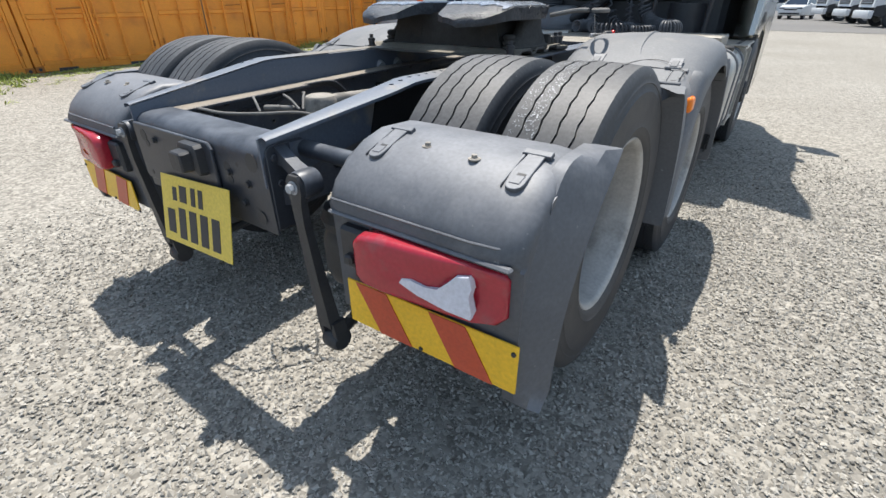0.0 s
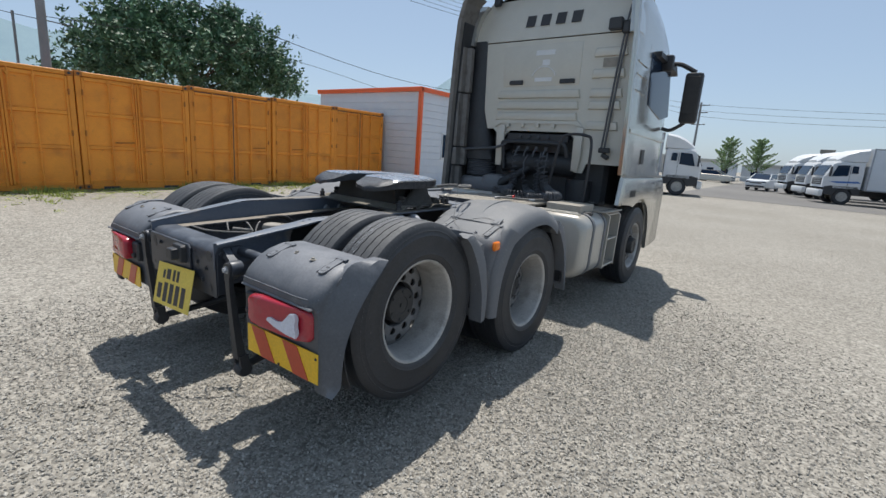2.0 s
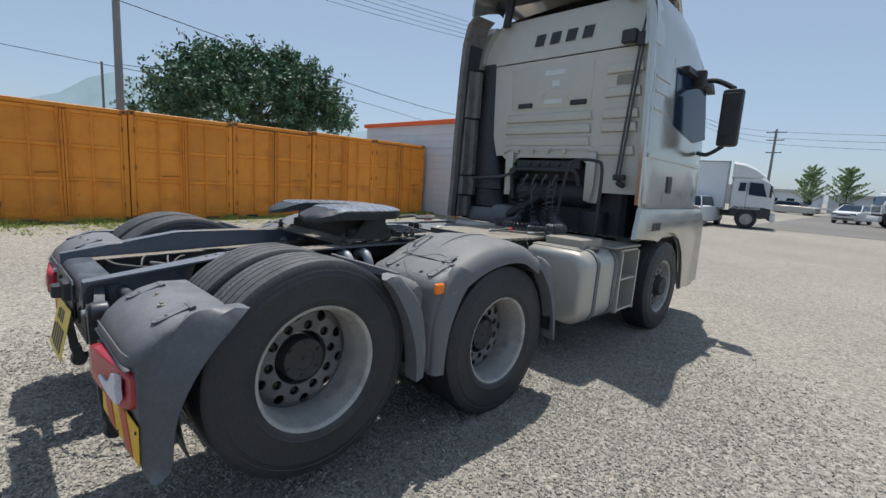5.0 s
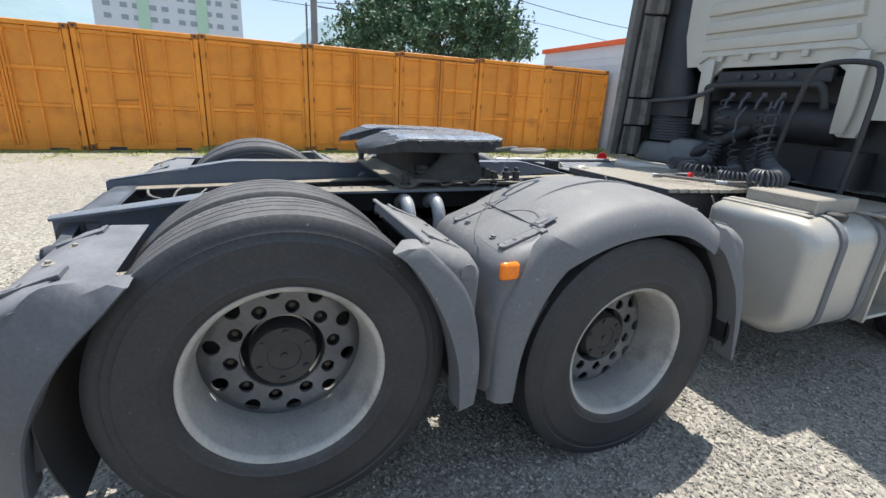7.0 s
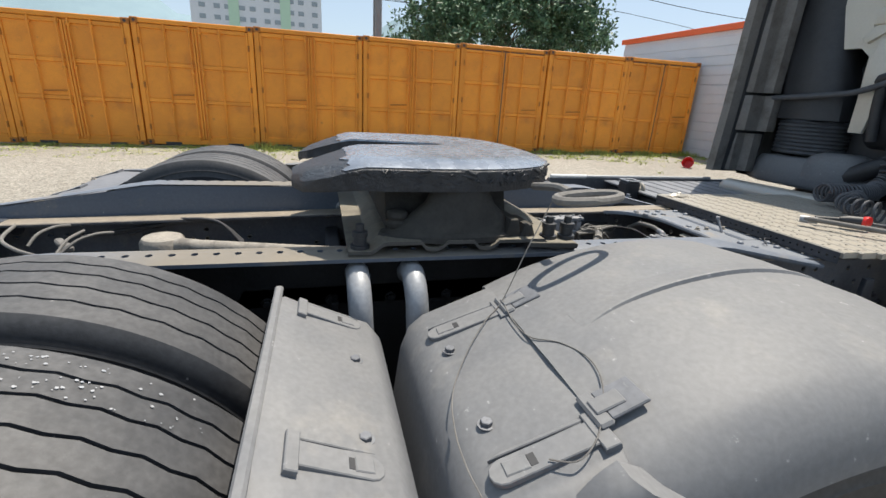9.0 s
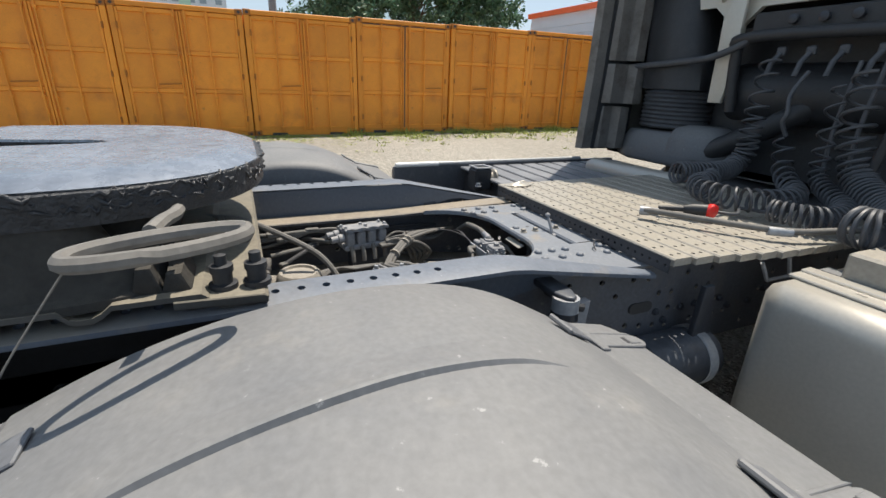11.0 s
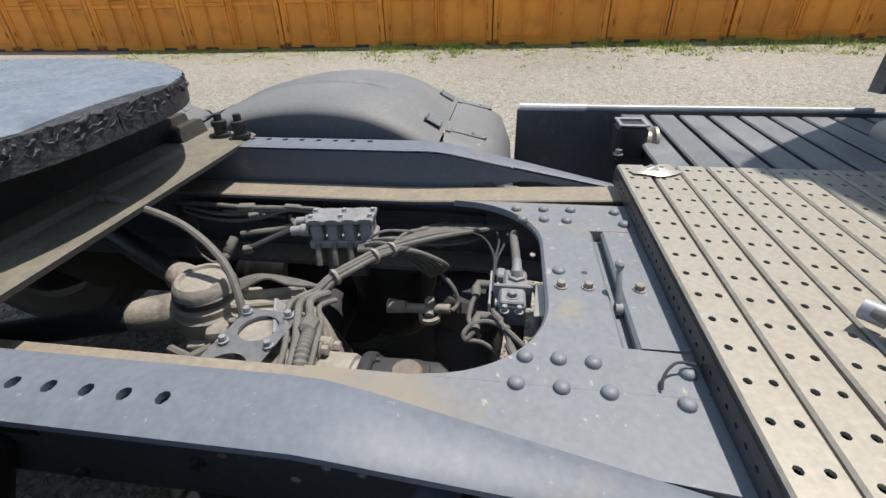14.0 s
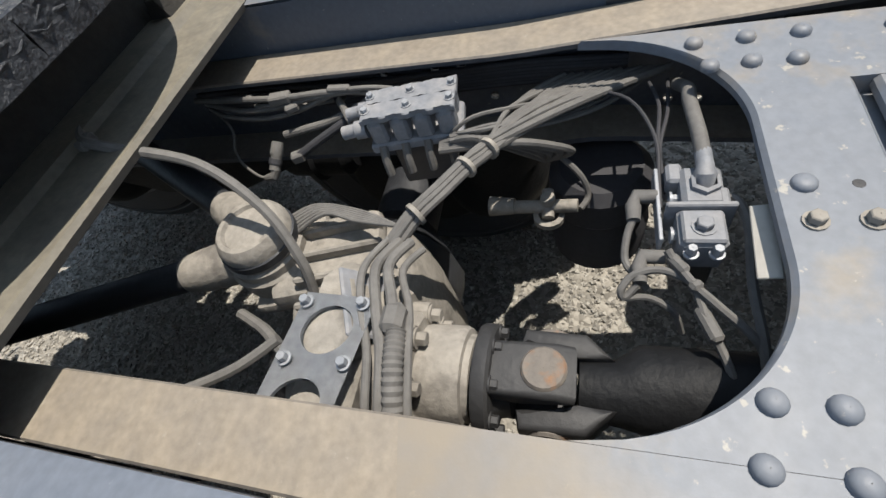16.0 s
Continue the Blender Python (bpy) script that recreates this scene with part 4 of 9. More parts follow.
    lathe(b := bmesh.new(), [(0.028, 0), (0.028, 0.003), (0.024, 0.0035), (0.0005, 0.0035)], (side * (GO - 0.0445), 2.072, 0.985), "x", 20, side)
    part("cap", b, M_plastic, g)
    for u, y, z in ((1.06, 2.068, 1.0365), (0.845, 2.068, 1.0365)):
        part("bolt", hexbolt(bmesh.new(), (side * u, y, z), 0.010, 0.012), M_dplastic, g)
    for u in (1.12, 0.70):
        tread_plate(side, u, 2.088, 1.965, 1.0295, 1.0865, g)
    bm = bmesh.new()
    box(bm, (side * 0.94, 1.916, 1.103), (0.64, 0.018, 0.012), 0.004)
    part("edge_strip", bm, M_plastic, g)
    g = guard("mudguard_rear_half", mid_poly, side, GI, GO - 0.03, M_plastic, "grey dusty plastic mudguard behind the drive wheel", (2.36, 0.80), 6)
    bm = bmesh.new()
    outer = [(2.375, 1.10), (2.345, 1.078), (2.302, 1.022), (2.258, 0.948), (2.215, 0.862), (2.195, 0.76), (2.19, 0.60), (2.19, 0.47)]
    inn = [(2.53, 1.025), (2.495, 1.005), (2.44, 0.965), (2.39, 0.90), (2.348, 0.825), (2.31, 0.73), (2.285, 0.60), (2.275, 0.46)]
    loft(bm, [[(side * (GO - 0.06), p.y, p.z), (side * (GO - 0.030), p.y, p.z), (side * (GO - 0.010), p.y + 0.12 * (q.y - p.y), p.z + 0.12 * (q.z - p.z)), (side * GO, p.y + 0.4 * (q.y - p.y), p.z + 0.4 * (q.z - p.z)), (side * GO, q.y, q.z), (side * (GO - 0.06), q.y, q.z)] for p, q in zip(*[spline([(0, *c) for c in line], 4) for line in (outer, inn)])])
    part("rib", bm, M_plastic, g, "", 50)
    for u in (1.165, 0.775):
        tread_plate(side, u, 2.228, 2.392, 1.0355, 1.0915, g)
    for u in (1.068, 0.848):
        part("bolt", hexbolt(bmesh.new(), (side * u, 2.256, 1.0435), 0.010, 0.010), M_dplastic, g)
    bm = bmesh.new()
    box(bm, (side * (GO - 0.020), 2.215, 0.985), (0.03, 0.075, 0.065), 0.016, None, 3)
    part("side_lamp", bm, M_amber, truck, "amber side marker lamp")
    # arched cover over the drive wheel
    path = [(p.y, p.z) for p in spline([(0, 2.392, 1.104), (0, 2.50, 1.152), (0, 2.62, 1.190), (0, 2.75, 1.213), (0, 2.89, 1.220), (0, 3.03, 1.205), (0, 3.15, 1.165), (0, 3.278, 1.094)], 4)]
    ARCH = []
    for k, (y, z) in enumerate(path):
        p0, p1 = path[max(k - 1, 0)], path[min(k + 1, len(path) - 1)]
        dy, dz = p1[0] - p0[0], p1[1] - p0[1]
        ln = math.hypot(dy, dz)
        ny, nz = -dz / ln, dy / ln
        drop = 0.105
        sec = [(0.597, -0.17), (0.597, -0.05), (0.605, -0.035), (0.64, -0.018), (0.80, -0.004), (1.0, 0.0), (1.12, -0.008), (1.205, -0.022), (1.25, -0.045), (1.272, -0.085), (1.283, -0.125), (1.283, -0.145), (1.274, -0.145), (1.268, -0.11), (1.235, -0.055), (1.12, -0.022), (0.9, -0.014), (0.61, -0.05), (0.604, -0.17)]
        ARCH.append([(side * u, y + ny * d, z + nz * d) for u, d in sec])
    cover = part("wheel_cover", loft(bmesh.new(), ARCH), M_plastic, truck, "dusty grey moulded plastic wheel arch cover", angle=50)
    line = [(0.962, 2.475, 1.1415), (0.943, 2.55, 1.1695), (0.934, 2.65, 1.197), (0.925, 2.78, 1.216), (0.918, 2.90, 1.2195), (0.92, 3.02, 1.207), (0.935, 3.11, 1.179)]
    fine = spline(line, 6)
    secs = []
    for k, p in enumerate(fine):
        e = math.sin(k * math.pi / (len(fine) - 1)) ** 0.7
        secs.append([(side * (p.x + du), p.y, p.z + dz * e - 0.001) for du, dz in ((-0.055, -0.001), (-0.020, 0.004), (-0.004, 0.0085), (0.001, 0.0075), (0.006, -0.004))])
    part("moulded_line", loft(bmesh.new(), secs, False, False), M_plastic, cover, "", 25)
    g = guard("mudguard_fore_half", fore_poly, side, GI, GO - 0.035, M_plastic, "grey dusty plastic mudguard in front of the drive wheel", (3.30, 0.80), 7, ((0, 0.17), (0.010, 0.09), (0.03, 0.04), (0.07, 0.01), (0.10, 0.0)))
    bm = bmesh.new()
    loft(bm, [[(side * 1.19, p[0], p[1]), (side * (GO - 0.012), p[0], p[1]), (side * GO, (p[0] + q[0]) / 2, (p[1] + q[1]) / 2), (side * GO, q[0], q[1]), (side * 1.19, q[0], q[1])] for p, q in zip([(3.255, 1.075), (3.315, 1.03), (3.39, 0.95), (3.455, 0.84), (3.50, 0.70), (3.525, 0.57), (3.54, 0.43), (3.535, 0.41)], [(3.225, 1.00), (3.27, 0.965), (3.335, 0.885), (3.40, 0.79), (3.445, 0.68), (3.475, 0.56), (3.50, 0.43), (3.505, 0.41)])])
    part("rib", bm, M_plastic, g)
    for u in (1.155, 0.765):
        tread_plate(side, u, 3.415, 3.285, 1.0535, 1.083, g)
    for u in (1.135, 0.775):
        bm = bmesh.new()
        # the recess's shade is painted: a flat plate of darker plastic
        box(bm, (side * u, 2.437, 1.1225), (0.060, 0.064, 0.006), 0.002, turn("X", 24))
        recess = part("latch_recess", bm, M_dplastic, cover, "latch recess, its shade a flat dark plate")
        part("latch_tab", box(bmesh.new(), (side * u, 2.415, 1.117), (0.030, 0.050, 0.006), 0.002, turn("X", 22)), M_plastic, recess)
        bm = bmesh.new()
        box(bm, (side * u, 2.398, 1.1045), (0.072, 0.026, 0.010), 0.004, turn("X", 20))
        part("hinge_clip", bm, M_plastic, cover)
    for u in (1.12, 0.755):
        bm = bmesh.new()
        # pocket not sunk in; darker plastic gives its shade
        box(bm, (side * u, 3.240, 1.1155), (0.062, 0.052, 0.006), 0.002, turn("X", -29))
        pocket = part("latch_pocket", bm, M_dplastic, cover, "latch pocket, its shade a flat dark plate")
        part("latch_lip", box(bmesh.new(), (side * u, 3.214, 1.132), (0.066, 0.008, 0.010), 0.003, turn("X", -28)), M_plastic, pocket)
    # black sheets added for the dirty, shaded insides of the guards
    for cy, cz, r, a0, a1, n in ((RY, RZ, 0.600, 152, 205, 10), (RY, RZ, 0.566, -12, 38, 9), (MY, MZ, 0.592, 146, 184, 8), (MY, MZ, 0.582, -3, 48, 9)):
        bm = bmesh.new()
        prism(bm, arc(cy, cz, r, a0, a1, n) + arc(cy, cz, r + 0.005, a1, a0, n), "x", min(side * 0.61, side * 1.262), max(side * 0.61, side * 1.262))
        part("underside_shade", bm, M_black, truck, "black sheet for the mudguard's dirty, shaded underside")
    # bent tubes that carry the guards
    for y, yt in ((2.03, 2.10), (2.20, 2.248)):
        pts = spline([(side * 0.38, yt, 1.03), (side * 0.44, yt, 1.062), (side * 0.49, yt, 1.068), (side * 0.53, yt, 1.045), (side * 0.552, yt + 0.002, 1.0), (side * 0.562, yt + 0.004, 0.93), (side * 0.585, yt + 0.004, 0.86), (side * 0.64, yt, 0.815), (side * 1.1, y, 0.80)], 6)
        part("guard_tube", tube(bmesh.new(), pts, 0.031, 16), M_steel, truck, "galvanised tube bracket")
    part("guard_tube", tube(bmesh.new(), [(side * 0.38, 0.885, 0.965), (side * 0.95, 0.90, 0.955)], 0.027, 12), M_frame, truck)
    # link arm at the rear corner: a forged bracket, a flat bar and a fork with its roller
    bm = bmesh.new()
    loft(bm, [[(side * u, y + d * w, z + e * h) for d, e in ((-1, -1), (1, -1), (1, 1), (-1, 1))] for u, y, z, w, h in ((0.392, 0.795, 0.972, 0.020, 0.030), (0.43, 0.79, 0.962, 0.020, 0.020), (0.48, 0.782, 0.942, 0.020, 0.019), (0.515, 0.776, 0.925, 0.022, 0.026), (0.53, 0.774, 0.918, 0.022, 0.028))])
    lathe(bm, [(0.020, -0.032), (0.040, -0.032), (0.042, -0.026), (0.042, 0.026), (0.040, 0.032), (0.020, 0.032)], (side * 0.529, 0.772, 0.911), "y", 20, 1, True)
    loft(bm, [[(side * u, 0.795 + d * 0.018, z + e * h) for d, e in ((-1, -1), (1, -1), (1, 1), (-1, 1))] for u, z, h in ((0.392, 0.835, 0.026), (0.42, 0.835, 0.020), (0.47, 0.85, 0.016), (0.52, 0.885, 0.02))])
    part("link_bracket", bm, M_frame, truck, "forged steel bracket", angle=45)
    for y, z in ((0.765, 0.965), (0.80, 0.93), (0.775, 0.885), (0.80, 0.835)):
        part("bolt", hexbolt(bmesh.new(), (side * 0.398, y, z), 0.011, 0.014, "x", side), M_frame, truck)
    bm = bmesh.new()
    loft(bm, [[(side * u + a * w, y + b * d, z) for a, b in ((-1, -1), (1, -1), (1, 1), (-1, 1))] for z, u, y, w, d in ((0.945, 0.529, 0.738, 0.018, 0.010), (0.925, 0.529, 0.738, 0.030, 0.011), (0.895, 0.529, 0.738, 0.030, 0.011), (0.86, 0.529, 0.739, 0.022, 0.012), (0.80, 0.529, 0.742, 0.019, 0.013), (0.60, 0.529, 0.762, 0.022, 0.018), (0.40, 0.529, 0.785, 0.028, 0.024))])
    for k in (-1, 1):
        loft(bm, [[(side * 0.529 + k * 0.030 + a * 0.009, 0.79 + y + b * 0.026, z) for a, b in ((-1, -1), (1, -1), (1, 1), (-1, 1))] for z, y in ((0.42, 0.0), (0.375, 0.006), (0.345, 0.010))])
    part("link_arm", bm, M_black, truck, "black flat bar with a forked end", angle=45)
    part("roller", lathe(bmesh.new(), [(0.010, -0.036), (0.036, -0.035), (0.042, -0.026), (0.044, 0.0), (0.042, 0.026), (0.036, 0.035), (0.010, 0.036)], (side * 0.529, 0.803, 0.330), "x", 20, 1, True), M_black, truck)
    part("bolt", hexbolt(bmesh.new(), (side * 0.529, 0.728, 0.911), 0.014, 0.02, "y", -1), M_steel, truck)
    part("bottom_rod", tube(bmesh.new(), [(side * 0.529, 0.82, 0.34), (side * 0.50, 1.0, 0.36), (side * 0.46, 1.30, 0.40)], 0.022, 10), M_black, truck)
    bm = bmesh.new()
    lathe(bm, [(0.001, -0.16), (0.10, -0.16), (0.115, -0.12), (0.115, 0.0), (0.10, 0.04), (0.115, 0.08), (0.10, 0.12), (0.001, 0.12)], (side * 0.44, 1.02, 0.62), "z", 20)
    part("air_spring", bm, M_black, truck)
# suspension round the axles, mostly unseen: bellows, brake drums and chambers, oily hanger plates on the rails
for side in (1, -1):
    # these bellows are added to keep sun off the ground under the chassis
    for y, z, r, h in ((3.13, 0.47, 0.15, 0.30), (1.80, 0.56, 0.15, 0.32)):
        bm = bmesh.new()
        lathe(bm, [(0.001, 0), (r * 0.75, 0), (r * 0.95, h * 0.12), (r, h * 0.3), (r * 0.9, h * 0.5), (r, h * 0.7), (r * 0.95, h * 0.9), (r * 0.6, h), (0.001, h)], (side * 0.50, y, z), "z", 24)
        part("air_spring", bm, M_oily, truck, "black rubber air spring")
    # brake parts added as dark fill in front of the lit ground
    for y, z in ((RY, RZ), (MY, MZ)):
        part("brake_drum", lathe(bmesh.new(), [(0.08, -0.07), (0.205, -0.07), (0.21, -0.05), (0.21, 0.06), (0.19, 0.07), (0.08, 0.07)], (side * 0.555, y, z), "x", 32, 1, True), M_oily, truck, "black brake drum added to hide the lit ground")
        part("brake_chamber", lathe(bmesh.new(), [(0.001, -0.12), (0.06, -0.12), (0.075, -0.09), (0.078, -0.01), (0.09, 0.0), (0.078, 0.01), (0.075, 0.09), (0.05, 0.12), (0.001, 0.12)], (side * 0.50, y - 0.27, z + 0.13), "y", 22), M_oily, truck, "black brake chamber added to hide the lit ground")
    plate_y = prism(bmesh.new(), [(1.72, 0.86), (1.80, 1.005), (2.62, 1.015), (2.72, 0.90), (2.60, 0.70), (2.35, 0.60), (2.05, 0.60), (1.80, 0.70)], "x", side * 0.396 - 0.007, side * 0.396 + 0.007, 0.002, 1)
    # thin black sheet added over the web: oily grime and the flange's shade
    part("dark_web_sheet", prism(bmesh.new(), [(1.18, 0.95), (1.22, 1.075), (1.45, 1.106), (2.72, 1.106), (2.80, 0.95)], "x", side * 0.4005 - 0.0025, side * 0.4005 + 0.0025, 0.001, 1), M_oily, truck, "black sheet added for grime and shade on the web")
    hanger = part("spring_hanger", plate_y, M_oily, truck, "oily black hanger plate bolted to the rail")
    for k in range(9):
        part("bolt", hexbolt(bmesh.new(), (side * 0.404, 1.86 + 0.085 * k, 0.965 - 0.055 * (k % 2)), 0.011, 0.014, "x", side), M_oily, hanger)
    part("hanger_rib", prism(bmesh.new(), [(2.02, 0.62), (2.03, 0.98), (2.05, 0.98), (2.06, 0.62)], "x", side * 0.43 - 0.03, side * 0.43 + 0.03, 0.003, 1), M_oily, hanger)

# axles
bm = bmesh.new()
tube(bm, [(-0.75, RY, RZ), (0.75, RY, RZ)], 0.065, 14)
part("axle", bm, M_black, truck)
bm = bmesh.new()
tube(bm, [(-0.75, MY, MZ), (-0.3, MY, MZ), (-0.16, MY, MZ + 0.02), (0.16, MY, MZ + 0.02), (0.3, MY, MZ), (0.75, MY, MZ)], [0.085, 0.09, 0.2, 0.2, 0.09, 0.085], 16)
part("axle", bm, M_black, truck)

# ---- fifth wheel ----
BOW = 2.6


def along(y, table):
    for (ya, va), (yb, vb_) in zip(table, table[1:]):
        if y <= yb:
            return va + (vb_ - va) * max(0.0, (y - ya) / (yb - ya))
    return table[-1][1]


def plate_outer(y):
    if y >= 2.30:
        return 0.465 * max(0.0, 1 - ((y - 2.30) / 0.47) ** BOW) ** (1 / BOW)
    return along(y, [(1.93, 0.26), (1.94, 0.32), (1.965, 0.37), (2.02, 0.42), (2.12, 0.455), (2.30, 0.465)])


def plate_inner(y):
    return along(y, [(1.93, 0.18), (1.94, 0.15), (1.965, 0.13), (2.28, 0.05), (2.41, 0.03), (2.43, 0.0), (3.0, 0.0)])


def plate_z(u, y):
    """Flat on top, rolled off towards the rim, with the two ramps falling to the rear."""
    if y > 2.30:
        gap = 0.465 * (1 - ((abs(u) / 0.465) ** BOW + ((y - 2.30) / 0.47) ** BOW) ** (1 / BOW))
    else:
        gap = plate_outer(y) - abs(u)
    return 1.364 - 0.060 * min(1, max(0, (2.125 - y) / 0.195)) ** 1.15 - 0.020 * max(0.0, 1 - gap / 0.09) ** 2


def plate_slab(y0, y1, scale, rise, thick, mat, name, host, label, rough=0.0, seed=2):
    """One solid sheet following the plate's top: a grid for each half, a bulging ragged rim and an underside."""
    rnd = random.Random(seed)
    bm = bmesh.new()
    n, m = 44, 12
    for side in (1, -1):
        cols = []
        for j in range(m + 1):
            b = j / m
            start = y0 + (rough * rnd.uniform(-1, 1) if rough else 0.0)
            col = []
            for i in range(n + 1):
                a = i / n
                y = start + (y1 - start) * (1 - (1 - a) ** 1.8)
                w, v = plate_outer(y) * scale, plate_inner(y)
                u = v + (max(w, v) - v) * (1 - (1 - b) ** 1.5)
                col.append((side * u, y, plate_z(u, y) + rise))
            cols.append(col)
        tops = [[bm.verts.new(p) for p in col] for col in cols]
        lows = [[bm.verts.new((p[0] * 0.985, p[1], p[2] - thick * min(1.0, 0.42 + 0.58 * (p[1] - 1.93) / 0.2))) for p in col] for col in cols]
        for p, q in zip(tops, tops[1:]):
            for i in range(n):
                bm.faces.new((p[i], p[i + 1], q[i + 1], q[i]))
        for p, q in zip(lows, lows[1:]):
            for i in range(n):
                bm.faces.new((p[i], q[i], q[i + 1], p[i + 1]))
        rims = [(tops[m], lows[m]), ([t[0] for t in tops], [t[0] for t in lows]), ([t[n] for t in tops], [t[n] for t in lows])]
        inner = [i for i in range(n + 1) if plate_inner(cols[0][i][1]) > 0.002]
        rims.append(([tops[0][i] for i in inner], [lows[0][i] for i in inner]))
        for up, lo in rims:
            mid = [bm.verts.new((t.co + l.co) / 2 + Vector((side * rnd.uniform(0.0, 0.0025), 0.0, rnd.uniform(-0.003, 0.003))) * min(1.0, thick / 0.04)) for t, l in zip(up, lo)]
            for a, b in ((up, mid), (mid, lo)):
                for i in range(len(a) - 1):
                    bm.faces.new((a[i], a[i + 1], b[i + 1], b[i]))
    bmesh.ops.remove_doubles(bm, verts=bm.verts[:], dist=0.0002)
    return part(name, bm, mat, host, label, angle=40)


fw = plate_slab(1.93, 2.769, 1.0, 0.0, 0.056, M_grease, "fifth_wheel", truck, "black greasy fifth wheel coupling plate")
rn = random.Random(2)
# grease squeezed out along the rim, and the film on top with its sky sheen painted in
for a0, a1, low, thick in ((-40, 130, 0.004, 0.0045), (-30, 150, 0.016, 0.0042), (-10, 110, 0.030, 0.0036)):
    way, thickness = [], []
    n = a1 - a0
    for k in range(n + 1):
        a = radians(a0 + k)
        rr = rn.uniform(0.985, 1.008)
        y = 2.30 + (0.47 if a > 0 else 0.36) * rr * math.copysign(abs(math.sin(a)) ** (2 / BOW), math.sin(a))
        u = 0.465 * rr * math.copysign(abs(math.cos(a)) ** (2 / BOW), math.cos(a)) if y > 2.30 else plate_outer(y) * rr
        way.append((u, y, plate_z(u, min(y, 2.765)) - low + rn.uniform(-0.007, 0.007)))
        thickness.append(thick * rn.choice((rn.uniform(0.15, 0.6), rn.uniform(0.5, 1.35))) * min(1, 0.2 + 4 * k / n, 0.2 + 4 * (n - k) / n))
    part("grease", tube(bmesh.new(), way, thickness, 7), M_grease, fw, "", 180)
plate_slab(2.075, 2.755, 0.985, 0.0035, 0.006, M_film_sheen, "grease_film_sheen", fw, "wet grease on the top, sky sheen in its pale colour", 0.014, 5)
bm = bmesh.new()
loft(bm, [[(s * a, 2.36 + b, z) for a, b in ((-0.36, -0.17), (0.36, -0.17), (0.36, 0.20), (-0.36, 0.20))] for s, z in ((1.0, 1.15), (0.97, 1.18), (0.90, 1.25), (0.85, 1.315))])
part("pedestal", bm, M_dustoil, fw)
for side in (1, -1):
    # bearing saddle: a domed casting on a flanged foot
    bm = bmesh.new()
    loft(bm, [[(side * 0.40 + a * w, 2.385 + o + b * d, z) for a, b in [(math.cos(t), math.sin(t)) for t in [2 * math.pi * k / 20 for k in range(20)]]] for z, w, d, o in ((1.150, 0.085, 0.225, 0.0), (1.165, 0.082, 0.220, 0.0), (1.172, 0.066, 0.185, 0.0), (1.205, 0.060, 0.150, 0.005), (1.245, 0.055, 0.105, 0.01), (1.285, 0.052, 0.085, 0.01), (1.315, 0.05, 0.08, 0.01))])
    part("bearing_saddle", bm, M_dustoil, fw, "dusty black bearing saddle", angle=55)
    for y, h in ((2.545, 0.06), (2.59, 0.045)):
        bm = bmesh.new()
        prism(bm, [(y - 0.028, 1.15), (y + 0.028, 1.15), (y + 0.012, 1.15 + h), (y - 0.012, 1.15 + h)], "x", side * 0.40 - 0.06, side * 0.40 + 0.06, 0.006)
        part("saddle_rib", bm, M_dustoil, fw)
    # ribbed rubber stop on the mounting plate
    part("rubber_stop", lathe(bmesh.new(), [(0.034, 0), (0.034, 0.012), (0.026, 0.016), (0.033, 0.026), (0.033, 0.034), (0.025, 0.040), (0.031, 0.050), (0.029, 0.062), (0.018, 0.068), (0.0005, 0.068)], (side * 0.385, 2.218, 1.156), "z", 16), M_dustoil, fw, "dusty ribbed rubber stop")
# wavy mounting plate
bm = bmesh.new()
ups = []
for k in range(45):
    y = 2.075 + 0.015 * k
    lift = max(0.0, min(1.0, (y - 2.14) / 0.03, (2.655 - y) / 0.02))
    dips = sum(max(0.0, 1 - abs((y - c) / 0.032) ** 4) for c in (2.305, 2.455))
    ups.append((y, 1.136 + 0.024 * lift - 0.020 * dips))
loft(bm, [[(u, y, z - 0.010 * lo) for lo in (0, 1) for y, z in (ups if not lo else ups[::-1])] for u in (-0.485, 0.485)])
part("mounting_plate", bm, M_bed, fw, "dusty corrugated mounting plate", angle=25)
bm = bmesh.new()
prism(bm, [(2.585, 1.152), (2.735, 1.146), (2.742, 1.140), (2.740, 1.128), (2.585, 1.136)], "x", -0.49, 0.49, 0.002, 1)
part("front_flange", bm, M_bed, fw, "dusty steel cross flange")
for side in (1, -1):
    for y in (2.108, 2.665, 2.725):
        bm = bmesh.new()
        lathe(bm, [(0.026, 0), (0.026, 0.010), (0.018, 0.011), (0.018, 0.032), (0.021, 0.033), (0.021, 0.046), (0.011, 0.048), (0.011, 0.066), (0.0005, 0.068)], (side * (0.452 if y < 2.2 else 0.44), y, 1.136 if y < 2.2 else 1.148), "z", 12)
        part("bolt", bm, M_black, fw)
oval = [(0.690 + 0.038 * math.copysign(abs(math.cos(t)) ** 0.8, math.cos(t)) - 0.028 * math.sin(t), 2.622 + 0.098 * math.sin(t), 1.327) for t in [2 * math.pi * k / 32 for k in range(32)]]
bm = bmesh.new()
tube(bm, oval, 0.0105, 8, closed=True)
tube(bm, spline([(0.42, 2.61, 1.30), (0.52, 2.615, 1.318), (0.58, 2.608, 1.326), (0.635, 2.60, 1.327)], 5), 0.011, 8)
part("release_handle", bm, M_dustyhose, fw, "bent steel release handle")
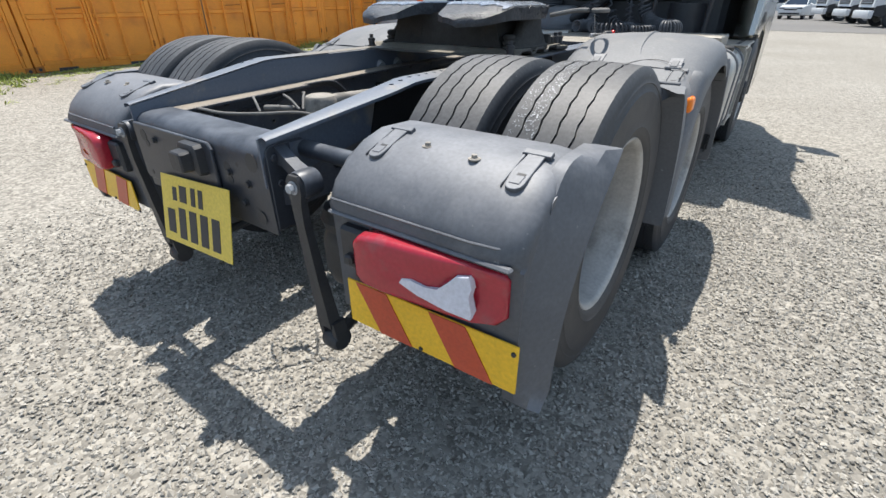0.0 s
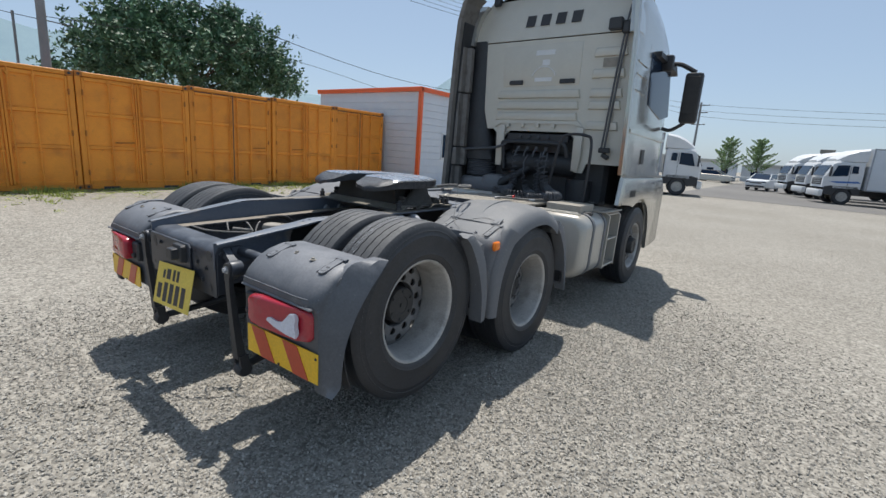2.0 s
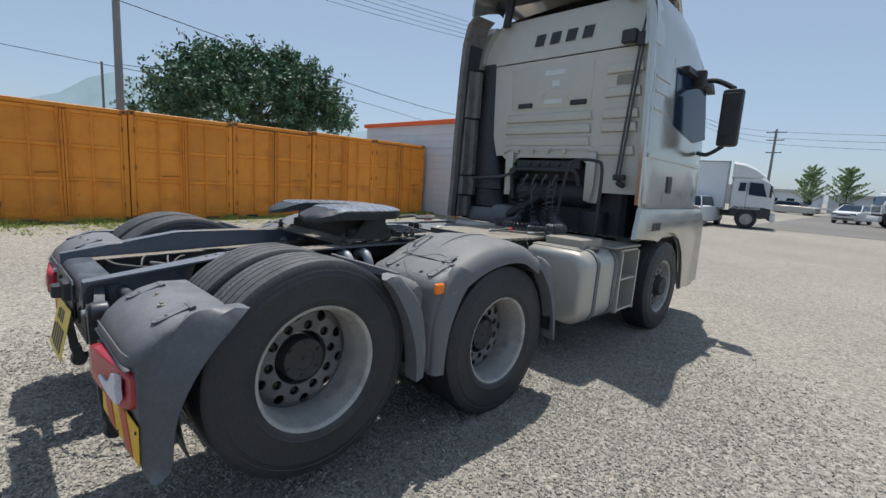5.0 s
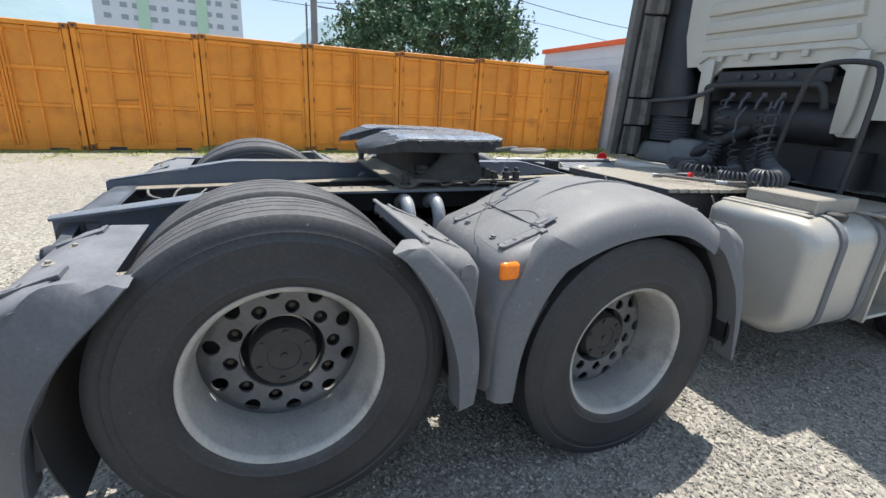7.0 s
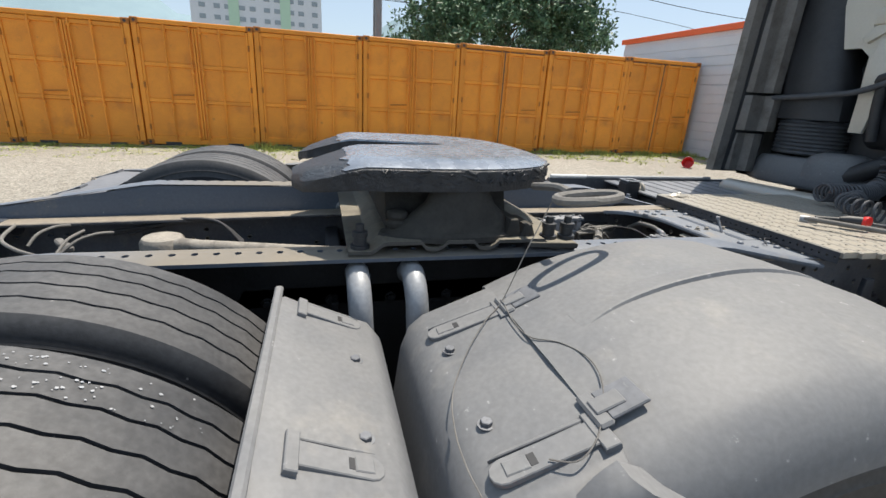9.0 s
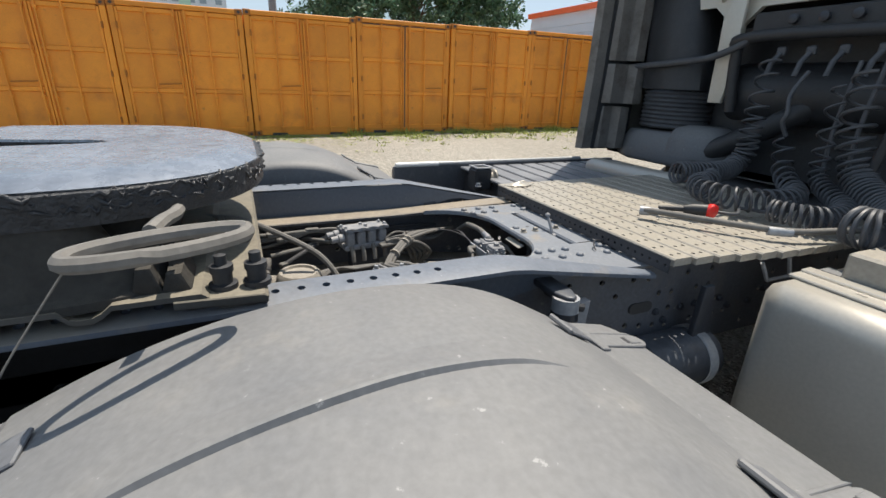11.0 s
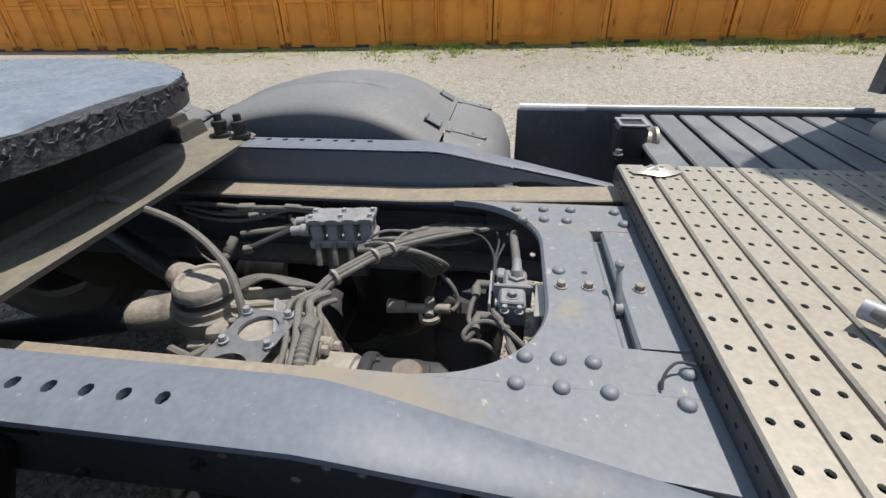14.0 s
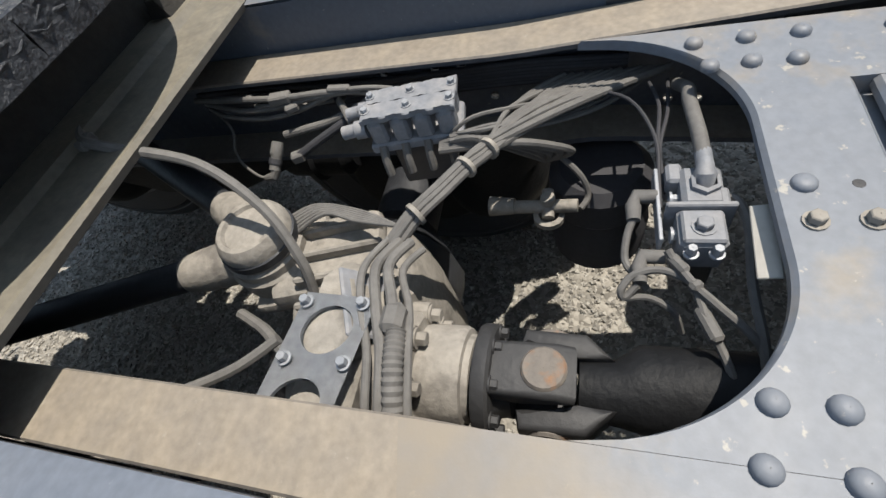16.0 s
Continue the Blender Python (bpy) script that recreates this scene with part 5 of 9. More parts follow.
part("handle_wire", tube(bmesh.new(), spline([(0.69, 2.53, 1.325), (0.735, 2.455, 1.215), (0.768, 2.395, 1.112), (0.805, 2.345, 1.085), (0.878, 2.285, 1.064), (0.975, 2.228, 1.044), (1.06, 2.207, 1.038), (1.139, 2.203, 1.036), (1.219, 2.214, 1.030)], 6), 0.0013, 5), M_dustyhose, fw, "thin wire")
part("handle_wire", tube(bmesh.new(), spline([(0.768, 2.395, 1.112), (0.845, 2.388, 1.103), (0.919, 2.392, 1.106), (0.969, 2.425, 1.120), (1.03, 2.442, 1.128), (1.085, 2.436, 1.125), (1.140, 2.408, 1.112), (1.185, 2.370, 1.096), (1.200, 2.335, 1.082), (1.180, 2.305, 1.072)], 6), 0.0013, 5), M_dustyhose, fw, "thin wire")

# ---- chassis cross plate with its arched opening ----
def opening_y(u):
    a = abs(u + 0.0)
    return 3.567 if a < 0.10 else 3.567 - 0.21 * (1 - math.sqrt(max(0.0, 1 - ((a - 0.10) / 0.195) ** 2)))


def chassis_plate(name, y_from, y_to, z, u0, u1, n=40):
    bm = bmesh.new()
    us = [u0 + (u1 - u0) * i / n for i in range(n + 1)]
    rows = []
    for u in us:
        a, b = y_from(u), y_to(u)
        rows.append([bm.verts.new(p) for p in ((u, a, z - 0.016), (u, a, z - 0.006), (u, a + 0.005, z), (u, b - 0.006, z), (u, b, z - 0.006), (u, b, z - 0.03))])
    for p, q in zip(rows, rows[1:]):
        for k in range(5):
            bm.faces.new((p[k], p[k + 1], q[k + 1], q[k]))
    return part(name, bm, M_deckpaint, truck, "blue-grey painted steel cross plate with rivets")


cross = chassis_plate("cross_plate", lambda u: opening_y(u) if abs(u) < 0.293 else 3.357, lambda u: 3.682 if -0.166 < u < 0.209 else 3.90, 1.041, -0.297, 0.297, 80)
chassis_plate("cross_plate", lambda u: 3.701, lambda u: 3.898, 1.0415, -0.163, 0.206, 12)
for poly, z0, z1 in (([(0.2975, 3.20), (0.2975, 3.90), (0.434, 3.90), (0.433, 3.78), (0.417, 3.62), (0.394, 3.36), (0.387, 3.22)], 1.0375, 1.0412),
                     ([(-0.29, 3.66), (0.29, 3.66), (0.29, 3.72), (-0.29, 3.72)], 1.004, 1.016)):
    part("gusset", prism(bmesh.new(), poly, "z", z0, z1), M_deckpaint, truck)
for u, y in [(0.298, 3.515), (0.299, 3.578), (0.301, 3.642), (0.310, 3.740), (0.244, 3.528), (0.244, 3.578), (0.246, 3.628), (0.253, 3.758), (-0.257, 3.516), (-0.260, 3.581), (-0.261, 3.645), (-0.257, 3.746), (-0.204, 3.530), (-0.207, 3.580), (-0.205, 3.631), (-0.198, 3.757)]:
    part("rivet", disc(bmesh.new(), (u, y, 1.0405), 0.0125, 0.011, "z", 14, 1, 0.55), M_deckpaint, cross)
part("rivet", disc(bmesh.new(), (0.004, 3.597, 1.041), 0.013, 0.008, "z", 12, 1, 0.55), M_deckpaint, cross)
for u, y in ((0.054, 3.597), (0.053, 3.646), (0.051, 3.736)):
    part("bolt", hexbolt(bmesh.new(), (u, y, 1.041), 0.0085, 0.012), M_dusty, cross)
part("hole", disc(bmesh.new(), (0.005, 3.645, 1.0412), 0.006, 0.0004, "z", 12), M_ink, cross)
bm = bmesh.new()
tube(bm, [(0.094, 3.694, 1.024), (0.086, 3.693, 1.046), (0.058, 3.692, 1.088)], [0.0065, 0.0055, 0.005], 8)
box(bm, (0.054, 3.692, 1.094), (0.018, 0.014, 0.016), 0.004)
lathe(bm, [(0.012, -0.006), (0.012, 0.006)], (0.094, 3.694, 1.027), "y", 12, 1, True)
part("lever", bm, M_valve, cross, "small bent lever")

# ---- walkway of perforated planks ----
walkway = part("walkway", box(bmesh.new(), (-0.02, 4.36, 1.050), (0.05, 1.10, 0.036), 0.004), M_frame, truck, "perforated pale aluminium walkway behind the cab")
for u in (-0.41, 0.42):
    part("bearer", box(bmesh.new(), (u, 4.36, 1.050), (0.05, 1.10, 0.036), 0.004), M_frame, walkway)
for y in (3.82, 4.34, 4.88):
    part("crosspiece", box(bmesh.new(), (0.0, y, 1.0435), (0.84, 0.04, 0.03), 0.004), M_frame, walkway)


def plank_mesh(w=0.069):
    bm = bmesh.new()
    holed(bm, 16, 2, lambda a, b: (-0.45 + a * 0.0644, -w / 2 + 0.004 + b * (w - 0.008) / 2, 0), (0.10, 0.19), (0, 0, -0.006))
    for s in (-1, 1):
        v = [bm.verts.new((u, s * (w / 2 - d), z)) for u in (-0.45, 0.58) for d, z in ((0.004, 0), (0.0, -0.004), (0.0, -0.022))]
        bm.faces.new((v[0], v[1], v[4], v[3])), bm.faces.new((v[1], v[2], v[5], v[4]))
    for u in (-0.45, 0.58):
        v = [bm.verts.new((u, y, z)) for y, z in ((-w / 2, -0.022), (-w / 2, -0.004), (-w / 2 + 0.004, 0), (w / 2 - 0.004, 0), (w / 2, -0.004), (w / 2, -0.022))]
        bm.faces.new(v)
    bmesh.ops.remove_doubles(bm, verts=bm.verts[:], dist=0.0003)
    return bm


PLANK = holder("plank", plank_mesh(), M_alu)
for i in range(15):
    o = new("plank", PLANK)
    o.parent = walkway
    grow = (0.968 + 0.165 * 0.0745 * i) / 1.03 if i < 5 else (1.029 + 0.05 * 0.0745 * (i - 5)) / 1.03
    o.matrix_basis = pose(-0.45 + 0.45 * grow, 3.815 + i * 0.0745, 1.092, 0, 0, random.Random(i).uniform(-0.15, 0.15)) @ Matrix.Diagonal((grow, 1, 1, 1))
bm = bmesh.new()
holed(bm, 1, 34, lambda a, b: (-0.44 + b * 0.0280, 3.774, 1.088 - a * 0.040), (0.10, 0.16), (0, 0.006, 0))
part("edge_strip", bm, M_frame, walkway)

# ---- far side of the chassis: ribbed box, tank edge ----
bm = bmesh.new()
box(bm, (-0.83, 4.57, 0.78), (0.70, 1.22, 0.48), 0.02)
battery = part("battery_box", bm, M_black, truck, "black ribbed cover on the far side")
for i in range(11):
    part("slat", box(bmesh.new(), (-0.83, 3.98 + i * 0.112, 1.028), (0.69, 0.094, 0.016), 0.005), M_dplastic, battery, "dark grey plastic slat")
bm = bmesh.new()
prism(bm, [(-1.245, 0.42), (-1.245, 1.02), (-1.22, 1.045), (-1.19, 1.045), (-1.205, 0.42)], "y", 3.52, 5.15, 0.006)
panel = part("side_panel", bm, M_dplastic, truck, "dark grey side panel with a bare metal rail on its edge")
part("edge_rail", tube(bmesh.new(), [(-1.20, 3.54, 1.053), (-1.20, 4.86, 1.053)], 0.013, 10), M_steel, panel, "bare metal tube")
part("edge_sleeve", tube(bmesh.new(), [(-1.20, 3.53, 1.053), (-1.20, 3.80, 1.053)], 0.0155, 10), M_whitepaint, panel, "white plastic sleeve")
bm = bmesh.new()
tube(bm, [(-0.965, 4.745, 1.045), (-0.95, 4.745, 1.047), (-0.92, 4.745, 1.05), (-0.30, 4.76, 1.06)], [0.01, 0.04, 0.056, 0.058], 20)
part("silver_cylinder", bm, M_tank, truck)
bm = bmesh.new()
box(bm, (-0.85, 3.90, 1.03), (0.10, 0.10, 0.12), 0.012)
jbox = part("junction_box", bm, M_black, truck, "black box with a metal lid and a pale cap")
bm = bmesh.new()
for du in (-0.042, 0.042):
    box(bm, (-0.85 + du, 3.90, 1.094), (0.012, 0.098, 0.008), 0.002)
for dy in (-0.042, 0.042):
    box(bm, (-0.85, 3.90 + dy, 1.095), (0.096, 0.012, 0.008), 0.002)
part("lid_frame", bm, M_steel, jbox)
part("cap", lathe(bmesh.new(), [(0.0005, 0), (0.035, 0.002), (0.035, 0.02), (0.05, 0.03), (0.05, 0.04), (0.0005, 0.042)], (-0.85, 3.948, 1.03), "y", 16), M_alu, jbox, "pale round cap")
part("stud", hexbolt(bmesh.new(), (-0.79, 3.86, 1.0), 0.012, 0.02), M_steel, jbox)

# ---- tank, strap and steps beside the drive wheel ----
def tank_section(g=0.0):
    o = [(0.62, 0.42), (0.62, 1.02), (0.66, 1.048)]
    o += [(1.245 - 0.15 + 0.15 * math.cos(radians(a)), 0.90 + 0.148 * math.sin(radians(a))) for a in range(90, -1, -15)]
    o += [(1.235 - 0.16 + 0.16 * math.cos(radians(a)), 0.53 + 0.15 * math.sin(radians(a))) for a in range(0, -91, -15)]
    cx, cz = 0.93, 0.73
    return [(u + (g if u > cx else -g) * 1.0, z + (g if z > cz else -g)) for u, z in o]


bm = bmesh.new()
loft(bm, [[(u, y, z) for u, z in tank_section(g)] for y, g in ((4.0, -0.07), (4.006, -0.035), (4.03, -0.010), (4.07, 0), (4.62, 0), (4.68, -0.01), (4.70, -0.03))])
tank = part("fuel_tank", bm, M_tank, truck, "silver painted fuel tank with rounded edges", angle=40)
for y in (4.24, 4.60):
    bm = bmesh.new()
    loft(bm, [[(u, y + d, z) for u, z in tank_section(g)] for d, g in ((-0.028, 0.002), (-0.025, 0.009), (0.025, 0.009), (0.028, 0.002))])
    part("strap", bm, M_plastic, tank, "dark rubber-lined strap")
bm = bmesh.new()
box(bm, (0.905, 4.385, 1.092), (0.39, 0.38, 0.086), 0.008)
part("step_box", bm, M_alu, truck, "flat pale speckled metal box on the tank")
for y, w, u1, z in ((4.115, 0.05, 1.13, 1.0535), (4.165, 0.045, 1.08, 1.060)):
    strip = part("mounting_strip", box(bmesh.new(), ((0.64 + u1) / 2, y, z), (u1 - 0.64, w, 0.010), 0.003), M_tank, truck)
    if y < 4.15:
        for u in (0.80, 0.93):
            part("slot", box(bmesh.new(), (u, y + 0.004, z + 0.0055), (0.022, 0.009, 0.001), 0), M_dusty, strip)
bm = bmesh.new()
lathe(bm, [(0.052, 0), (0.056, 0.012), (0.056, 0.03), (0.048, 0.038), (0.03, 0.04), (0.0005, 0.04)], (1.13, 4.32, 1.03), "z", 20)
part("filler_cap", bm, M_hub, tank, "dark round filler cap")
bm = bmesh.new()
prism(bm, [(1.235, 0.40), (1.245, 1.0), (1.18, 1.06), (0.62, 1.06), (0.62, 0.40)], "y", 4.735, 4.76)
prism(bm, [(1.235, 0.40), (1.245, 1.0), (1.18, 1.06), (0.62, 1.06), (0.62, 0.40)], "y", 5.12, 5.145)
for z in (0.42, 0.73, 1.02):
    box(bm, (1.08, 4.94, z), (0.30, 0.37, 0.022), 0.005)
box(bm, (0.95, 4.94, 0.73), (0.02, 0.37, 0.6), 0)
part("cab_steps", bm, M_tank, truck, "silver step unit with two treads")
bm = bmesh.new()
box(bm, (0.95, 4.86, 1.055), (0.60, 0.58, 0.018), 0.006)
cover_plate = part("top_cover", bm, M_alu, truck, "pale metal tread cover over the steps")
for k in range(9):
    part("tread_hole", box(bmesh.new(), (1.17, 4.62 + 0.06 * k, 1.0647), (0.035, 0.025, 0.001), 0), M_ink, cover_plate)

# ---- cab ----
def cab_half(z):
    """Half the cab's width at a height."""
    pts = [(0.9, 1.23), (1.44, 1.20), (2.2, 1.185), (3.0, 1.15), (3.35, 1.12), (3.55, 1.05), (3.66, 0.85), (3.72, 0.3), (3.73, 0.0)]
    for (z0, w0), (z1, w1) in zip(pts, pts[1:]):
        if z <= z1:
            return w0 + (w1 - w0) * max(0, (z - z0)) / (z1 - z0)
    return 0.0


def cab_section(y, top, narrow):
    zs = [1.10, 1.44, 1.8, 2.2, 2.6, 3.0, 3.2, 3.35, 3.46, 3.55, 3.61, 3.66, 3.70, 3.73]
    half = []
    for z in zs:
        zz = z if z < 2.6 else 2.6 + (z - 2.6) * (top - 2.6) / 1.13
        half.append((cab_half(z) - narrow, zz))
    half = [(max(w, 0.0), z) for w, z in half]
    def yy(z):
        return y + (0.26 * min(max((z - 3.06) / 0.6, 0.0), 1.0) if y < 5.2 else 0.0)
    right = [(w, yy(z), z) for w, z in half]
    return right + [(-w, yy(z), z) for w, z in half[-2::-1]]


bm = bmesh.new()
loft(bm, [cab_section(*a) for a in ((5.10, 3.70, 0.012), (5.14, 3.72, 0.0), (5.5, 3.76, 0.0), (6.0, 3.74, 0.0), (6.5, 3.62, 0.004), (6.85, 3.45, 0.02), (7.08, 3.25, 0.05), (7.2, 3.05, 0.10), (7.26, 2.85, 0.2))], caps=True)
for f in [f for f in bm.faces if len(f.verts) > 8 and f.calc_center_median().y < 5.4]:
    bm.faces.remove(f)
cab = part("cab", bm, M_cab, truck, "silver-beige high-roof sleeper cab", angle=30)


def cab_patch(name, poly, mat, label="", out=0.008, host=None, bev=0.004, side=1):
    """A panel on the cab's side, from its outline in (y, z)."""
    bm = bmesh.new()
    hi = [bm.verts.new((side * (cab_half(z) + out), y, z)) for y, z in poly]
    lo = [bm.verts.new((side * (cab_half(z) - 0.02), y, z)) for y, z in poly]
    k = len(poly)
    f = bm.faces.new(hi)
    for i in range(k):
        bm.faces.new((hi[i], lo[i], lo[(i + 1) % k], hi[(i + 1) % k]))
    return part(name, bm, mat, host or cab, label)


for side in (1, -1):
    cab_patch("side_window", [(5.80, 2.33), (5.78, 2.94), (6.84, 2.90), (6.98, 2.30), (6.55, 2.22)], M_darkglass, "dark tinted side window", side=side)
    cab_patch("window_visor", [(5.95, 2.93), (5.95, 2.99), (6.9, 2.97), (7.0, 2.86), (6.85, 2.90)], M_black, "dark visor over the side window", out=0.07, side=side)
    cab_patch("door_seam", [(5.705, 1.46), (5.695, 3.02), (5.707, 3.02), (5.717, 1.46)], M_ink, out=0.002, side=side)
    cab_patch("door_handle", [(5.80, 1.60), (5.80, 1.78), (5.93, 1.78), (5.93, 1.60)], M_black, "black recessed door handle", out=0.012, side=side)
    for z in (2.74, 2.60, 2.42):
        cab_patch("pressed_rib", [(5.22, z), (5.22, z + 0.02), (5.62, z + 0.012), (5.62, z - 0.008)], M_cab, out=0.012, side=side)
    cab_patch("side_rib", [(5.16, 1.95), (5.16, 1.99), (6.9, 1.97), (6.9, 1.93)], M_cab, out=0.018, side=side)
    cab_patch("waist_rib", [(5.16, 1.44), (5.16, 1.475), (7.0, 1.46), (7.0, 1.43)], M_cab, out=0.03, side=side)
    # lower skirt round the front wheel
    poly = [(4.98, 1.115), (5.05, 1.43), (7.05, 1.42), (7.24, 1.25), (7.26, 0.45), (6.62, 0.40), (6.60, 0.62)] + arc(FY, 0.55, 0.62, 8, 126, 10) + [(5.5, 1.10)]
    bm = bmesh.new()
    prism(bm, poly, "x", min(side * 1.195, side * 1.245), max(side * 1.195, side * 1.245), 0.012)
    part("skirt", bm, M_cab, cab, "silver lower body panel with the wheel arch")
for k in range(4):
    part("bar", box(bmesh.new(), (1.248, 5.42 + 0.065 * k, 1.235), (0.003, 0.04, 0.085), 0.001), M_ink, cab)
bm = bmesh.new()
box(bm, (0, 7.2, 1.35), (2.2, 0.12, 1.9), 0.04)
box(bm, (0, 7.22, 0.6), (2.4, 0.16, 0.5), 0.04)
part("front_panel", bm, M_cab, cab)
bm = bmesh.new()
box(bm, (0, 6.5, 0.95), (1.9, 1.3, 0.35), 0.03)
part("cab_floor", bm, M_black, cab)

# rear wall of the cab, with its pressed panels and the cut-out below
BY = 5.20
bm = bmesh.new()
back_poly = [(-0.48, 1.47), (-0.48, 1.85), (-0.40, 1.93), (0.44, 1.93), (0.54, 1.85), (0.54, 1.47), (0.58, 1.44), (0.68, 1.44), (0.72, 1.56), (1.12, 1.56), (1.12, 2.2), (1.10, 2.6), (1.075, 3.06), (-1.075, 3.06), (-1.10, 2.6), (-1.12, 2.2), (-1.12, 1.95), (-0.66, 1.95), (-0.60, 1.90), (-0.58, 1.47)]
prism(bm, back_poly, "y", BY, BY + 0.03)
back = part("back_wall", bm, M_cabback, cab, "cream ribbed sheet-metal back wall")
bm = bmesh.new()
loft(bm, [[(-w, y, z), (w, y, z), (w, y + 0.03, z), (-w, y + 0.03, z)] for w, y, z in ((1.072, BY - 0.005, 3.075), (1.06, BY + 0.02, 3.25), (1.0, BY + 0.10, 3.5), (0.92, BY + 0.15, 3.62))])
part("upper_back_panel", bm, M_cabback, cab)
for k in range(4):
    part("bar", box(bmesh.new(), (-0.25 + 0.205 * k, BY + 0.030, 3.30), (0.125, 0.005, 0.15), 0.001, turn("X", -17.7)), M_ink, back, "dark painted mark")


def pressed(poly, d=0.038, bev=0.026):
    bm = bmesh.new()
    prism(bm, poly, "y", BY - d, BY + 0.004)
    top = [f for f in bm.faces if all(abs(v.co.y - (BY - d)) < 1e-5 for v in f.verts)]
    bmesh.ops.bevel(bm, geom=[e for f in top for e in f.edges], offset=bev, segments=2, affect="EDGES", profile=0.5)
    return part("pressed_panel", bm, M_cabback, back)


pressed([(-0.56, 2.50), (-0.60, 3.0), (0.50, 3.0), (0.50, 2.50)], 0.006, 0.004)
for z in (2.40, 2.26, 2.12):
    pressed([(-0.62, z - 0.055), (-0.60, z + 0.045), (0.52, z + 0.045), (0.54, z - 0.055)])
for z in (2.86, 2.62, 2.40, 2.26, 2.02):
    pressed([(0.66, z - 0.055), (0.67, z + 0.045), (1.03, z + 0.045), (1.05, z - 0.055)])
pressed([(-0.66, 2.0), (-0.60, 2.07), (0.55, 2.07), (0.62, 2.0), (0.58, 1.99), (0.5, 2.03), (-0.54, 2.03), (-0.62, 1.97)], 0.02, 0.006)
for u in (-0.36, 0.35):
    bm = bmesh.new()
    box(bm, (u, BY - 0.012, 2.545), (0.20, 0.03, 0.055), 0.008)
    part("vent", bm, M_black, back, "black oblong vent")
bm = bmesh.new()
pts = [(0.02 + 0.17 * math.cos(radians(a)), BY - 0.009, 2.56 + 0.17 * math.sin(radians(a))) for a in range(20, 161, 10)]
tube(bm, pts, 0.008, 6)
box(bm, (0.02, BY - 0.009, 2.575), (0.24, 0.004, 0.05), 0.001)
box(bm, (0.02, BY - 0.009, 2.90), (0.26, 0.004, 0.06), 0.001)
box(bm, (0.04, BY - 0.009, 2.78), (0.10, 0.004, 0.07), 0.001)
part("faded_mark", bm, M_whitepaint, back, "faded white emblem")
bm = bmesh.new()
box(bm, (0.86, BY - 0.004, 2.74), (0.18, 0.01, 0.10), 0.002)
part("sticker", bm, M_dusty, back)
for u in (-0.50, 0.60):
    bm = bmesh.new()
    prism(bm, [(u - 0.05, 1.46), (u - 0.06, 1.85), (u - 0.03, 1.99), (u + 0.05, 1.99), (u + 0.05, 1.62), (u + 0.03, 1.46)], "y", BY - 0.05, BY - 0.03, 0.004)
    part("bracket", bm, M_cabback, back, "cream mounting bracket")
for x in (-0.42, -0.2, 0.02, 0.24):
    bm = bmesh.new()
    box(bm, (x, BY - 0.025, 2.0), (0.045, 0.03, 0.05), 0.006)
    part("tab", bm, M_cabback, back)

# dark machinery behind and under the cab
bm = bmesh.new()
box(bm, (0, 5.95, 1.35), (1.9, 1.2, 1.1), 0.05)
box(bm, (0.0, 5.4, 0.85), (0.8, 0.6, 0.5), 0.05)
engine = part("engine_housing", bm, M_black, truck, "black engine housing under the cab")
bm = bmesh.new()
tube(bm, [(-0.5, 5.34, 1.52), (0.55, 5.34, 1.52)], 0.15, 22)
tube(bm, spline([(-0.05, 5.26, 1.48), (-0.2, 5.2, 1.36), (-0.36, 5.16, 1.26), (-0.46, 5.14, 1.2)], 5), 0.055, 14)
tube(bm, [(0.62, 5.3, 1.35), (0.62, 5.3, 1.1)], 0.16, 20)
part("air_duct", bm, M_black, engine)
bm = bmesh.new()
tube(bm, spline([(-0.42, 5.17, 1.42), (-0.44, 5.15, 1.70), (-0.38, 5.13, 1.78), (0.3, 5.13, 1.78), (0.44, 5.13, 1.76), (0.48, 5.15, 1.62)], 6), 0.028, 12)
part("pipe_frame", bm, M_black, engine)
bm = bmesh.new()
box(bm, (0.03, 5.19, 1.845), (0.86, 0.06, 0.10), 0.01)
part("connector_panel", bm, M_black, engine, "black connector panel")
for u in (-0.20, -0.07, 0.06, 0.2):
    part("coupling", lathe(bmesh.new(), [(0.022, 0), (0.022, 0.02), (0.015, 0.024), (0.0005, 0.024)], (u, 5.16, 1.85), "y", 14, -1), M_frame, engine)
    bm = bmesh.new()
    tube(bm, [(u, 5.12, 1.70), (u - 0.01, 5.09, 1.66), (u - 0.015, 5.08, 1.60)], 0.012, 10)
    box(bm, (u, 5.13, 1.71), (0.04, 0.025, 0.04), 0.006)
    part("hose_end", bm, M_hose, engine)
# air intake with bellows on the far corner
OCT = ((-1, -0.6), (-0.6, -1), (0.6, -1), (1, -0.6), (1, 0.6), (0.6, 1), (-0.6, 1), (-1, 0.6))
bm = bmesh.new()
loft(bm, [[(c + a * w, 5.30 + b * d, z) for a, b in OCT] for z, c, w, d in ((3.10, -0.98, 0.15, 0.12), (2.2, -0.97, 0.16, 0.14), (1.9, -0.93, 0.19, 0.16), (1.66, -0.88, 0.215, 0.17), (1.52, -0.87, 0.222, 0.175))])
intake = part("air_intake", bm, M_black, truck, "black plastic air intake duct with bellows", angle=50)
bm = bmesh.new()
loft(bm, [[(-0.865 + 0.225 * s2 * math.cos(t), 5.30 + 0.18 * s2 * math.sin(t), 1.515 - 0.0125 * k) for t in [2 * math.pi * i / 28 for i in range(28)]] for k in range(19) for s2 in [1.03 if k % 2 else 0.955]])
part("bellows", bm, M_hose, intake, "ribbed black rubber bellows", angle=60)
bm = bmesh.new()
